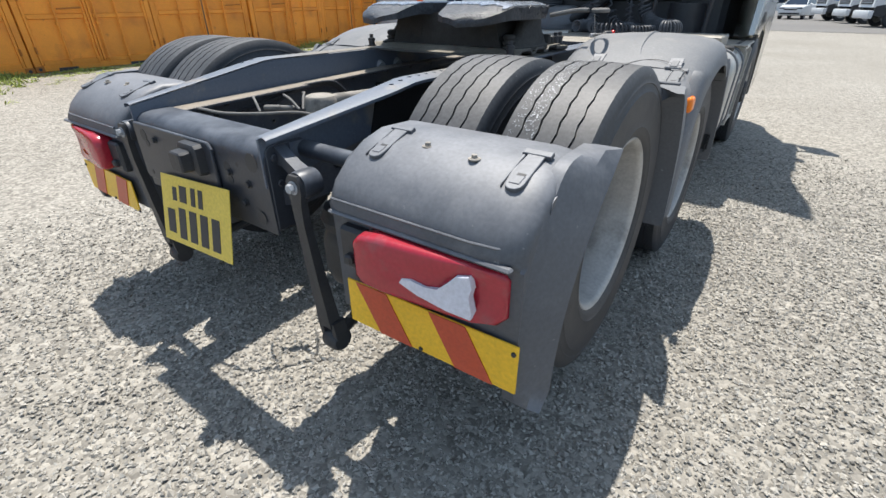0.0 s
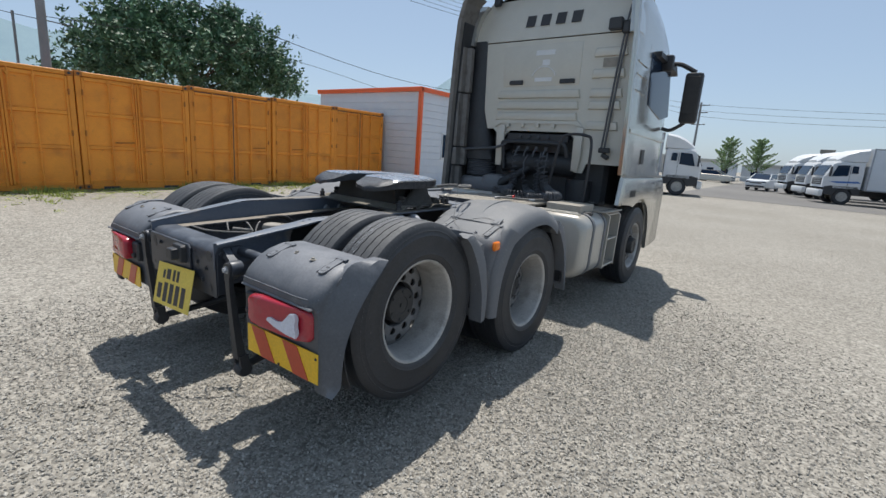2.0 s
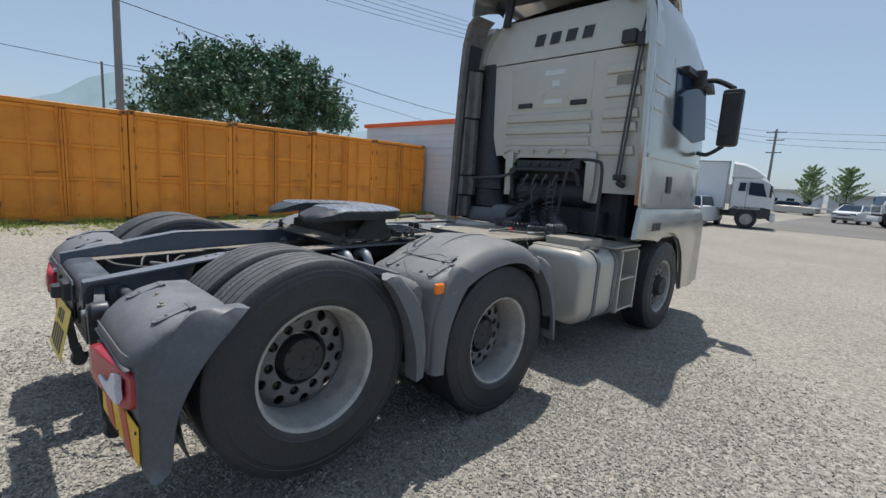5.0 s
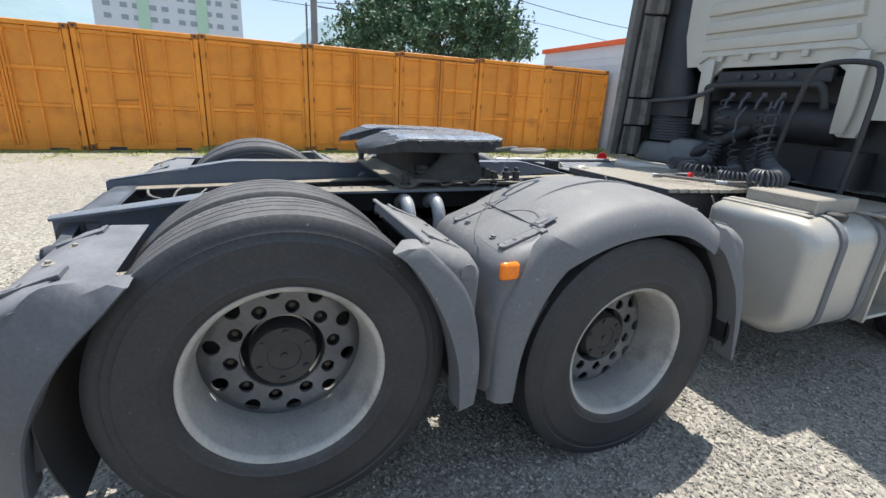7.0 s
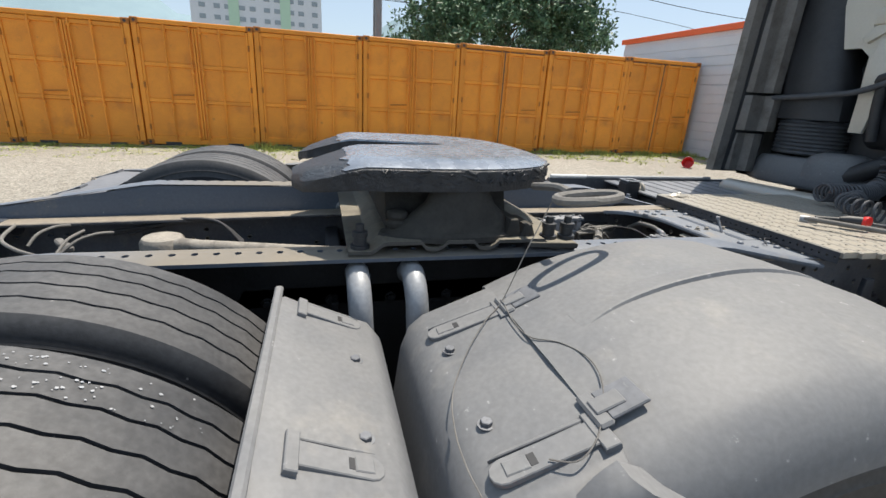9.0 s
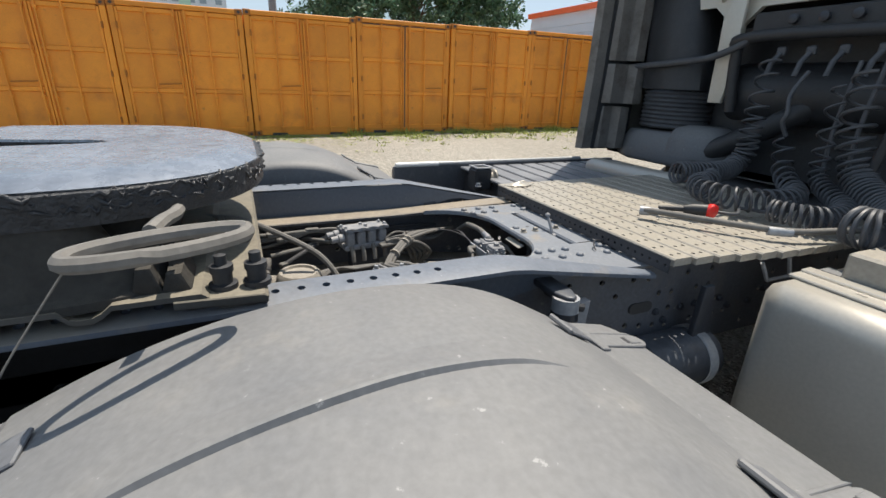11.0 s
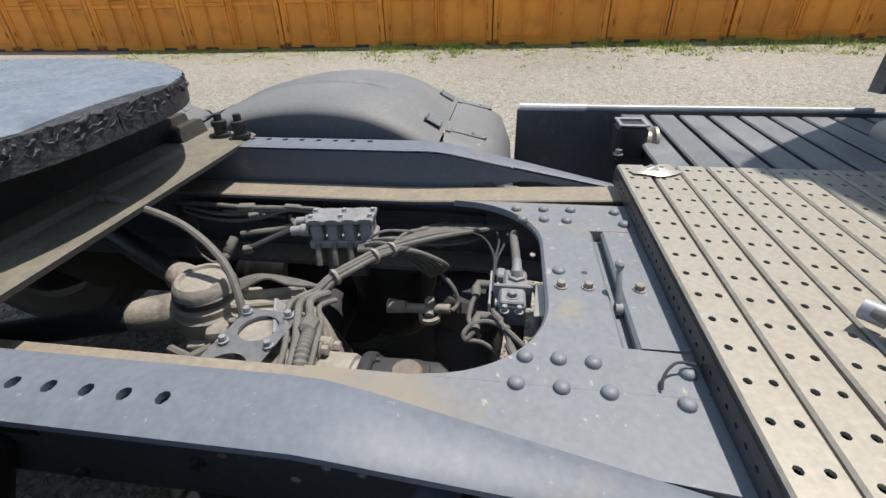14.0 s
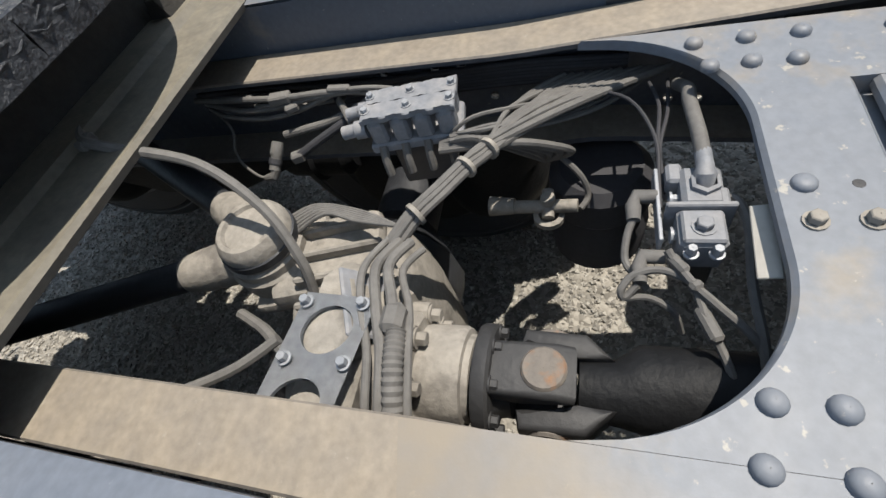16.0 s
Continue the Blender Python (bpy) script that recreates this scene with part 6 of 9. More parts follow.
loft(bm, [[(-0.76 + a * w, 5.26 + b * d, z) for a, b in OCT] for z, w, d in ((1.085, 0.38, 0.18), (1.11, 0.395, 0.195), (1.22, 0.36, 0.18), (1.265, 0.33, 0.15), (1.275, 0.25, 0.10))])
loft(bm, [[(-0.58 + a * w, 5.24 + b * d, z) for a, b in OCT] for z, w, d in ((1.15, 0.19, 0.17), (1.24, 0.185, 0.165), (1.30, 0.15, 0.13), (1.325, 0.09, 0.08))])
part("filter_housing", bm, M_plastic, intake, "rounded grey dusty air filter housing", angle=60)
bm = bmesh.new()
box(bm, (-1.0, 5.40, 2.1), (0.44, 0.06, 2.0), 0.01)
part("backing", bm, M_black, intake)
part("cross_pipe", tube(bmesh.new(), spline([(-1.14, 5.10, 1.645), (-0.775, 5.10, 1.668), (-0.554, 5.11, 1.692), (-0.40, 5.12, 1.75), (-0.36, 5.13, 1.80)], 6), 0.018, 10), M_hose, intake, "black pipe across the intake")
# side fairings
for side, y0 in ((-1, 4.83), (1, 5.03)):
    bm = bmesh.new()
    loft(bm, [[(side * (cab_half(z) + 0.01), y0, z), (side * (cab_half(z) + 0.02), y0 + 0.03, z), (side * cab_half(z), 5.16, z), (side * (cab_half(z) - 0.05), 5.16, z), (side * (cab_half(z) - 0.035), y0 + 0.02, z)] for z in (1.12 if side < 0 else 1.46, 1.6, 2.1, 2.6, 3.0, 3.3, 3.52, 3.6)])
    # far fairing takes a darker grey than the silver near one
    fair = part("side_fairing", bm, M_cab if side > 0 else M_far_fairing, cab, "silver side wind fairing" if side > 0 else "side wind fairing, toned darker than the near one")
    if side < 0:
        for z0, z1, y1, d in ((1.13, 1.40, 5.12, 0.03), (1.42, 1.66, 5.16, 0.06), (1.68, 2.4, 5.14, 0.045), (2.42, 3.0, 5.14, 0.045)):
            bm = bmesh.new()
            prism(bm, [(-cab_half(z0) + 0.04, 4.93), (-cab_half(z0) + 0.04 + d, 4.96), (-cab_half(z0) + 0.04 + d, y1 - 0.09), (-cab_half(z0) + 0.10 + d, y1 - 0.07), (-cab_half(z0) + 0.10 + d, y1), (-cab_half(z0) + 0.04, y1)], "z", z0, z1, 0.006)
            part("fairing_rib", bm, M_far_fairing, fair, "dark grey stepped inner rib")
        bm = bmesh.new()
        loft(bm, [[(-(cab_half(z) - 0.05), 4.92, z), (-(cab_half(z) - 0.04), 4.92, z), (-(cab_half(z) - 0.05), 5.2, z), (-(cab_half(z) - 0.06), 5.2, z)] for z in (1.12, 1.6, 2.1, 2.6, 3.0, 3.3)])
        part("inner_panel", bm, M_black, fair)
# roof wing
bm = bmesh.new()
WING = [(1.17, -0.33), (1.165, -0.20), (1.14, -0.06), (1.08, 0.0), (0.85, -0.022), (0.62, -0.045), (0.31, -0.064), (0.0, -0.07)]
WING = WING + [(-u, z) for u, z in WING[-2::-1]]
secs = []
for y, z, w, drop in ((5.06, 4.022, 1.0, 1.0), (5.09, 4.035, 1.0, 1.0), (5.28, 4.03, 0.985, 0.7), (5.55, 3.98, 0.93, 0.35), (6.0, 3.88, 0.86, 0.25), (6.5, 3.70, 0.78, 0.2)):
    edge = [(u * w, y + (0.17 * (1 - u * u) if y < 5.2 else 0.05 * (1 - u * u)), z + h * drop) for u, h in WING]
    secs.append(edge + [(u * 0.975, yy, zz - 0.028) for u, yy, zz in edge[::-1]])
loft(bm, secs)
wing = part("roof_wing", bm, M_cab, cab, "silver roof wind deflector with a curved rear edge", angle=50)
bm = bmesh.new()
loft(bm, [[(u * 0.90, y + dy, z + h * 0.35 - 0.05) for u, h in WING] for y, dy, z in ((5.32, 0, 3.985), (5.5, 0, 3.94))], caps=False, closed=False)
part("wing_lining", bm, M_black, wing, "dark underside of the wind deflector", angle=50)
for side in (1, -1):
    part("wing_strut", box(bmesh.new(), (side * 0.80, 5.30, 3.74), (0.10, 0.06, 0.38), 0.01, turn("X", -12)), M_black, wing)
    bm = bmesh.new()
    loft(bm, [[(side * (cab_half(z) - 0.10), 5.12 + dy, z), (side * (cab_half(z) + 0.012), 5.10 + dy, z), (side * (cab_half(z) + 0.0), 5.40, z), (side * (cab_half(z) - 0.10), 5.40, z)] for z, dy in ((3.04, 0.0), (3.25, 0.02), (3.42, 0.06), (3.56, 0.12))])
    part("corner_fairing", bm, M_cab, cab, "silver upper corner panel")
# cables, lamp box, grab rail
for u in (0.90, 0.935):
    part("back_cable", tube(bmesh.new(), spline([(u + 0.14, BY + 0.0, 3.5), (u + 0.10, BY - 0.04, 3.2), (u + 0.05, BY - 0.04, 2.6), (u, BY - 0.05, 1.75)], 6), 0.012, 8), M_hose, cab)
bm = bmesh.new()
box(bm, (0.88, BY - 0.06, 3.14), (0.15, 0.08, 0.13), 0.012)
box(bm, (1.0, BY - 0.05, 3.10), (0.10, 0.06, 0.14), 0.02)
part("work_lamp", bm, M_black, cab, "black work lamp on the back wall")
bm = bmesh.new()
box(bm, (0.94, BY - 0.06, 1.73), (0.13, 0.06, 0.06), 0.01)
box(bm, (0.96, BY - 0.06, 1.66), (0.09, 0.06, 0.05), 0.01, turn("Y", 30))
part("cable_clamp", bm, M_black, cab)
part("grab_rail", tube(bmesh.new(), spline([(0.40, 4.85, 1.08), (0.44, 4.85, 1.45), (0.50, 4.85, 1.78), (0.58, 4.85, 1.88), (0.80, 4.85, 1.88), (0.88, 4.85, 1.80), (0.88, 4.85, 1.4), (0.86, 4.85, 1.08)], 6), 0.017, 12), M_black, truck, "black bent grab rail")
# mirrors
for side in (1, -1):
    bm = bmesh.new()
    box(bm, (side * 1.50, 6.72, 2.52), (0.22, 0.12, 0.66), 0.035, None, 2)
    mir = part("mirror", bm, M_black, truck, "black tall wing mirror")
    part("mirror_glass", box(bmesh.new(), (side * 1.50, 6.657, 2.56), (0.17, 0.006, 0.48), 0.002), M_hub, mir)
    bm = bmesh.new()
    tube(bm, spline([(side * 1.12, 6.75, 2.98), (side * 1.3, 6.75, 2.97), (side * 1.5, 6.74, 2.86)], 5), 0.03, 8)
    part("mirror_arm", bm, M_black, mir)
    bm = bmesh.new()
    tube(bm, spline([(side * 1.18, 6.75, 2.12), (side * 1.3, 6.75, 2.10), (side * 1.46, 6.74, 2.2)], 5), 0.025, 8)
    part("mirror_arm", bm, M_black, mir)
    part("visor_mirror", box(bmesh.new(), (side * 1.22, 6.35, 2.92), (0.14, 0.1, 0.2), 0.03, None, 2), M_black, mir)

# unseen block for gearbox and tunnel between the rails under the walkway, added to stop light
bm = bmesh.new()
loft(bm, [[(a * w, y, 0.74 + b * h) for a, b in OCT] for y, w, h in ((4.02, 0.12, 0.12), (4.06, 0.22, 0.20), (4.5, 0.26, 0.24), (5.3, 0.30, 0.26))])
part("gearbox_blocker", bm, M_black, truck, "unseen black block added between the rails to stop light", angle=50)

# ---- inside the chassis opening ----
axle_case = bmesh.new()
loft(axle_case, [[(0.06 + a * w, 2.985 + b * d, z) for a, b in [(math.cos(t), math.sin(t)) for t in [2 * math.pi * k / 14 for k in range(14)]]] for z, w, d in ((0.50, 0.20, 0.15), (0.72, 0.20, 0.14), (0.82, 0.17, 0.12), (0.88, 0.12, 0.09), (0.90, 0.05, 0.05))])
diff = part("axle_casting", axle_case, M_dusty, truck, "dust-covered cast axle housing", angle=45)
bm = bmesh.new()  # ribbed shoulder on the casting
for k in range(5):
    box(bm, (-0.02 + 0.045 * k, 2.96 + 0.02 * k, 0.905), (0.012, 0.16, 0.05), 0.004, turn("Z", 14))
box(bm, (0.02, 2.95, 0.885), (0.16, 0.20, 0.05), 0.02, turn("Z", 14), 2)
part("casting_rib", bm, M_dusty, diff)
# ball joint of the guide rods
bm = bmesh.new()
lathe(bm, [(0.075, -0.12), (0.078, -0.075), (0.072, -0.07), (0.072, -0.055), (0.066, -0.05), (0.066, -0.018), (0.062, -0.008), (0.055, 0.0), (0.047, 0.0), (0.044, -0.007), (0.020, -0.006), (0.0005, -0.006)], (0.022, 2.840, 0.985), "z", 28)
joint = part("ball_joint", bm, M_dusty, truck, "dusty round ball joint of the axle guide rods")
part("clamp_band", lathe(bmesh.new(), [(0.0655, -0.046), (0.069, -0.044), (0.069, -0.030), (0.0655, -0.028)], (0.022, 2.840, 0.985), "z", 28), M_black, joint, "dark clamp band")
for a, b, r in (((-0.03, 2.78, 0.91), (-0.30, 2.25, 0.93), 0.030), ((0.04, 2.77, 0.90), (0.26, 2.18, 0.90), 0.030)):
    d = (Vector(b) - Vector(a)).normalized()
    bm = bmesh.new()
    tube(bm, [Vector(a), Vector(b)], r, 16)
    part("guide_rod", bm, M_black, joint)
    part("rod_end", tube(bmesh.new(), [Vector(a) - d * 0.02, Vector(a) + d * 0.06, Vector(a) + d * 0.09, Vector(a) + d * 0.10], [0.044, 0.040, 0.036, 0.032], 18), M_dusty, joint, "dusty forged rod end")
for c in ((0.075, 2.848, 0.865), (-0.035, 2.884, 0.893)):
    bm = bmesh.new()
    box(bm, (c[0], c[1], c[2] - 0.012), (0.075, 0.075, 0.03), 0.012, turn("Z", 14), 2)
    hexbolt(bm, c, 0.014, 0.02)
    part("bolt", bm, M_dusty, joint)
bm = bmesh.new()
tube(bm, [(0.03, 2.77, 0.86), (0.035, 2.755, 0.885)], 0.010, 8)
box(bm, (0.045, 2.775, 0.86), (0.05, 0.03, 0.02), 0.004)
part("breather", bm, M_dusty, joint)
# bracket plate with two round holes
bm = bmesh.new()
def brk(a, b):
    return Vector((0.155 + 0.095 * b, 3.018 + 0.098 * a + 0.012 * (1 - b), 1.022 - 0.008 * a))
holed(bm, 1, 2, brk, (0.33, 0.34), (0, 0, -0.006), seg=24)
bmesh.ops.solidify(bm, geom=bm.faces[:], thickness=0.005)
bracket = part("bracket_plate", bm, M_steel, truck, "flat dusty bracket plate with two round holes")
for c in ((0.170, 3.036, 1.024), (0.166, 3.112, 1.018), (0.246, 3.034, 1.024), (0.243, 3.110, 1.018)):
    part("bolt", hexbolt(bmesh.new(), c, 0.0065, 0.012), M_steel, bracket)
bm = bmesh.new()
box(bm, (0.25, 3.068, 0.96), (0.2, 0.09, 0.05), 0.01)
tube(bm, [(0.20, 3.07, 1.01), (0.20, 3.07, 0.90)], 0.045, 18)
part("canister", bm, M_dusty, bracket)
# pinion housing, flange and propeller shaft
PY = 3.17
pinion = part("pinion_housing", lathe(bmesh.new(), [(0.066, -0.06), (0.070, -0.02), (0.070, 0.050), (0.067, 0.056), (0.060, 0.058), (0.058, 0.066), (0.045, 0.068), (0.04, 0.064), (0.03, 0.066), (0.03, 0.09)], (0.20, PY, 0.875), "y", 36), M_dusty, truck, "dusty round pinion housing")
part("housing_flange", lathe(bmesh.new(), [(0.05, -0.035), (0.088, -0.035), (0.090, -0.030), (0.090, -0.012), (0.084, -0.006), (0.069, -0.004)], (0.20, PY, 0.875), "y", 36), M_dusty, pinion)
for k in range(8):
    t = 2 * math.pi * (k + 0.3) / 8
    bm = bmesh.new()
    tube(bm, [(0.20 + 0.083 * math.cos(t), PY - 0.04, 0.875 + 0.083 * math.sin(t)), (0.20 + 0.083 * math.cos(t), PY - 0.004, 0.875 + 0.083 * math.sin(t))], 0.017, 10)
    hexbolt(bm, (0.20 + 0.083 * math.cos(t), PY - 0.004, 0.875 + 0.083 * math.sin(t)), 0.010, 0.016, "y")
    part("bolt", bm, M_dusty, pinion)
shoulder = part("cast_shoulder", loft(bmesh.new(), [[(0.19 + a * w, y, 0.885 + b * h) for a, b in OCT] for y, w, h in ((3.02, 0.13, 0.10), (3.08, 0.12, 0.09), (3.14, 0.085, 0.085))]), M_dusty, pinion, "", 40)
cast_plate = part("cast_plate", box(bmesh.new(), (0.150, 3.098, 0.985), (0.105, 0.008, 0.072), 0.003, turn("Z", 24) @ turn("X", 38)), M_valve, pinion, "cast plate with raised marks")
for j in range(3):
    part("raised_mark", box(bmesh.new(), Vector((0.150, 3.098, 0.985)) + (turn("Z", 24) @ turn("X", 38)) @ Vector((0.004, 0.0045, 0.02 - 0.02 * j)), (0.075 - 0.012 * j, 0.002, 0.007), 0.0006, turn("Z", 24) @ turn("X", 38)), M_dusty, cast_plate)
shaft = part("propeller_shaft", lathe(bmesh.new(), [(0.02, 0.0), (0.074, 0.0), (0.076, 0.004), (0.076, 0.018), (0.072, 0.022), (0.05, 0.024), (0.045, 0.045), (0.02, 0.045)], (0.20, PY + 0.073, 0.875), "y", 32), M_hub, truck, "dark steel universal joint and propeller shaft")
for k in range(8):
    t = 2 * math.pi * (k + 0.5) / 8
    part("bolt", hexbolt(bmesh.new(), (0.20 + 0.064 * math.cos(t), PY + 0.095, 0.875 + 0.064 * math.sin(t)), 0.008, 0.012, "y"), M_hub, shaft)
for s in (-1, 1):
    part("yoke_arm", prism(bmesh.new(), [(PY + 0.09, 0.875 + s * 0.030), (PY + 0.09, 0.875 + s * 0.062), (PY + 0.175, 0.875 + s * 0.066), (PY + 0.198, 0.875 + s * 0.058), (PY + 0.198, 0.875 + s * 0.044), (PY + 0.13, 0.875 + s * 0.040)], "x", 0.164, 0.236, 0.008), M_hub, shaft, "", 45)
    part("yoke_arm", prism(bmesh.new(), [(0.20 + s * 0.042, PY + 0.125), (0.20 + s * 0.066, PY + 0.130), (0.20 + s * 0.064, PY + 0.21), (0.20 + s * 0.03, PY + 0.245), (0.20 + s * 0.03, PY + 0.20)], "z", 0.842, 0.908, 0.008), M_hub, shaft, "", 45)
for s, ax in ((1, "z"), (-1, "z"), (1, "x"), (-1, "x")):
    c = (0.20, PY + 0.160, 0.875 + s * 0.056) if ax == "z" else (0.20 + s * 0.055, PY + 0.165, 0.875)
    part("bearing_cup", lathe(bmesh.new(), [(0.028, -0.01), (0.028, 0.010), (0.025, 0.014), (0.020, 0.013), (0.0005, 0.013)], c, ax, 20, s), M_rust_steel, shaft, "rusty bearing cup")
part("shaft_tube", tube(bmesh.new(), [(0.20, PY + 0.20, 0.875), (0.20, PY + 0.25, 0.873), (0.19, PY + 0.275, 0.868), (0.12, 5.2, 0.78)], [0.035, 0.042, 0.055, 0.055], 20), M_oily, shaft)
# solenoid valve block on the far rail
VB = pose(-0.205, 3.09, 0.975, 0, 0, 8)
vb = part("valve_block", box(bmesh.new(), (0, 0, -0.005), (0.085, 0.165, 0.020), 0.004), M_valve, truck, "blue-grey air valve block with four bays")
vb.matrix_basis = VB
for row in (-1, 1):
    bm = bmesh.new()
    ring = []
    for k in range(25):
        y = -0.08 + 0.16 * k / 24
        ring.append((row * 0.024 + 0.018 + 0.004 * math.cos(k * 2 * math.pi / 6), y))
    ring += [(row * 0.024 - 0.018 - 0.004 * math.cos(k * 2 * math.pi / 6), -0.08 + 0.16 * k / 24) for k in range(24, -1, -1)]
    prism(bm, ring, "z", 0.048 + row * 0.004, 0.060 + row * 0.004, 0.002, 1)
    part("cover", bm, M_valve, vb)
    bm = bmesh.new()
    for k in range(4):
        box(bm, (row * 0.024, -0.06 + 0.04 * k, 0.026), (0.034, 0.030, 0.046), 0.005)
    part("valve_body", bm, M_valve, vb)
    for y in (-0.072, 0.0, 0.072):
        part("screw", hexbolt(bmesh.new(), (row * 0.024, y, 0.060 + row * 0.004), 0.006, 0.008), M_steel, vb)
    bm = bmesh.new()
    tube(bm, [(row * 0.024, -0.08, 0.03), (row * 0.024, -0.10, 0.03), (row * 0.024, -0.102, 0.03), (row * 0.024, -0.125, 0.028)], [0.016, 0.016, 0.012, 0.012], 12)
    part("plug", bm, M_valve, vb)
for k in range(4):
    bm = bmesh.new()
    y = -0.06 + 0.04 * k
    tube(bm, [(0.04, y, 0.0), (0.055, y, -0.02), (0.06, y, -0.05)], 0.008, 8)
    part("elbow", bm, M_dustyhose, vb)
part("stand", box(bmesh.new(), (0.0, 0.0, -0.06), (0.06, 0.10, 0.10), 0.004), M_frame, vb)
# small valve over the far edge of the opening
rv = part("relay_valve", box(bmesh.new(), (0.018, 3.511, 0.955), (0.056, 0.054, 0.054), 0.005), M_valve, truck, "small dusty relay valve with hoses")
bm = bmesh.new()
box(bm, (0.020, 3.511, 0.984), (0.048, 0.048, 0.008), 0.003)
hexbolt(bm, (0.022, 3.511, 0.987), 0.010, 0.012)
part("cap", bm, M_valve, rv)
for dy in (-0.014, 0.014):
    part("screw", hexbolt(bmesh.new(), (0.050, 3.511 + dy, 0.968), 0.0062, 0.016), M_steel, rv)
part("flange", box(bmesh.new(), (-0.012, 3.512, 0.962), (0.008, 0.080, 0.056), 0.002), M_valve, rv)
bm = bmesh.new()
box(bm, (-0.048, 3.517, 0.955), (0.066, 0.050, 0.058), 0.006)
box(bm, (-0.075, 3.487, 0.957), (0.034, 0.020, 0.044), 0.004)
box(bm, (-0.030, 3.540, 0.962), (0.030, 0.014, 0.040), 0.003)
part("valve_body", bm, M_valve, rv)
bm = bmesh.new()
tube(bm, [(-0.052, 3.520, 0.975), (-0.060, 3.520, 0.992), (-0.066, 3.520, 0.994), (-0.092, 3.519, 0.998)], [0.015, 0.014, 0.011, 0.0105], 14)
lathe(bm, [(0.019, 0), (0.019, 0.008), (0.014, 0.010)], (-0.048, 3.520, 0.982), "z", 6)
part("inlet", bm, M_valve, rv)
part("mount_strip", box(bmesh.new(), (-0.030, 3.466, 0.955), (0.120, 0.005, 0.030), 0.001), M_steel, rv, "thin bent mounting strip")
for u, y in ((-0.022, 3.477), (0.018, 3.477), (-0.040, 3.480)):
    part("nut", hexbolt(bmesh.new(), (u, y, 0.962), 0.0075, 0.016, "y"), M_steel, rv)
for u, y, z in ((-0.036, 3.440, 0.962), (0.050, 3.446, 0.945)):
    bm = bmesh.new()
    tube(bm, [(u - 0.010, y + 0.026, z), (u - 0.010, y, z), (u + 0.004, y - 0.004, z - 0.002), (u + 0.026, y - 0.004, z - 0.006)], [0.0095, 0.0105, 0.0105, 0.009], 12)
    part("elbow", bm, M_dustyhose, rv)
part("label_tab", box(bmesh.new(), (0.054, 3.564, 1.006), (0.098, 0.024, 0.003), 0.001, turn("Z", -4) @ turn("X", 14)), M_tank, rv, "pale label tab")
part("stem", box(bmesh.new(), (0.010, 3.525, 0.89), (0.03, 0.03, 0.10), 0.004), M_black, rv)
# brass drain tee
bm = bmesh.new()
tube(bm, [(-0.177, 3.24, 0.775), (-0.172, 3.36, 0.785)], 0.013, 12)
tube(bm, [(-0.205, 3.303, 0.79), (-0.150, 3.306, 0.775)], 0.012, 12)
tube(bm, [(-0.177, 3.305, 0.76), (-0.177, 3.305, 0.805)], 0.014, 12)
lathe(bm, [(0.03, 0), (0.03, 0.012), (0.02, 0.014)], (-0.165, 3.306, 0.755), "z", 16)
tube(bm, [(-0.18, 3.19, 0.775), (-0.178, 3.24, 0.777)], [0.02, 0.016], 12)
tee = part("drain_tee", bm, M_dusty, truck, "dusty brass drain tee")
bm = bmesh.new()
lathe(bm, [(0.0005, 0.0), (0.08, 0.0), (0.10, -0.02), (0.105, -0.08), (0.085, -0.11), (0.105, -0.16), (0.10, -0.24), (0.0005, -0.24)], (-0.275, 3.40, 0.79), "z", 26)
part("air_spring", bm, M_cable, truck, "black rubber air spring")
# hoses
def hose(pts, r, mat=None, n=8, k=6, label=""):
    return part("hose", tube(bmesh.new(), spline(pts, k), r, n), mat or M_dustyhose, truck, label)


hose([(-0.06, 2.60, 1.149), (-0.014, 2.644, 1.156), (0.0, 2.70, 1.150), (-0.02, 2.80, 1.09), (0.02, 2.90, 1.03), (0.07, 2.95, 0.96), (0.10, 2.955, 0.90)], 0.0085)
part("hose_clip", box(bmesh.new(), (-0.01, 2.652, 1.152), (0.03, 0.018, 0.022), 0.003), M_dustyhose, truck)
rb = random.Random(9)
for k in range(12):  # bundle from the housing to the far rail
    o = Vector((rb.uniform(-0.009, 0.009), rb.uniform(-0.012, 0.012), rb.uniform(-0.008, 0.010)))
    fan = (k - 5.5) * 0.008
    hose([Vector((0.045, 3.110, 0.975)) + o, Vector((0.008, 3.140, 0.995)) + o, Vector((-0.029, 3.170, 1.0)) + o, Vector((-0.080, 3.201, 0.997)) + o, Vector((-0.125, 3.229, 0.988)) + o, Vector((-0.205, 3.285 + fan, 0.978)) + o, Vector((-0.285, 3.355 + 1.6 * fan, 0.962)), Vector((-0.345, 3.42 + 2 * fan, 0.945))], rb.uniform(0.0042, 0.0072), M_dustyhose, 8)
for p, d in (((0.008, 3.140, 0.996), (-0.037, 0.030, 0.005)), ((-0.080, 3.201, 0.997), (-0.05, 0.030, 0.0)), ((-0.125, 3.229, 0.989), (-0.06, 0.036, -0.004))):
    w = Vector(d).normalized() * 0.0035
    part("cable_tie", tube(bmesh.new(), [Vector(p) - w, Vector(p) + w], 0.0185, 14), M_dusty, truck)
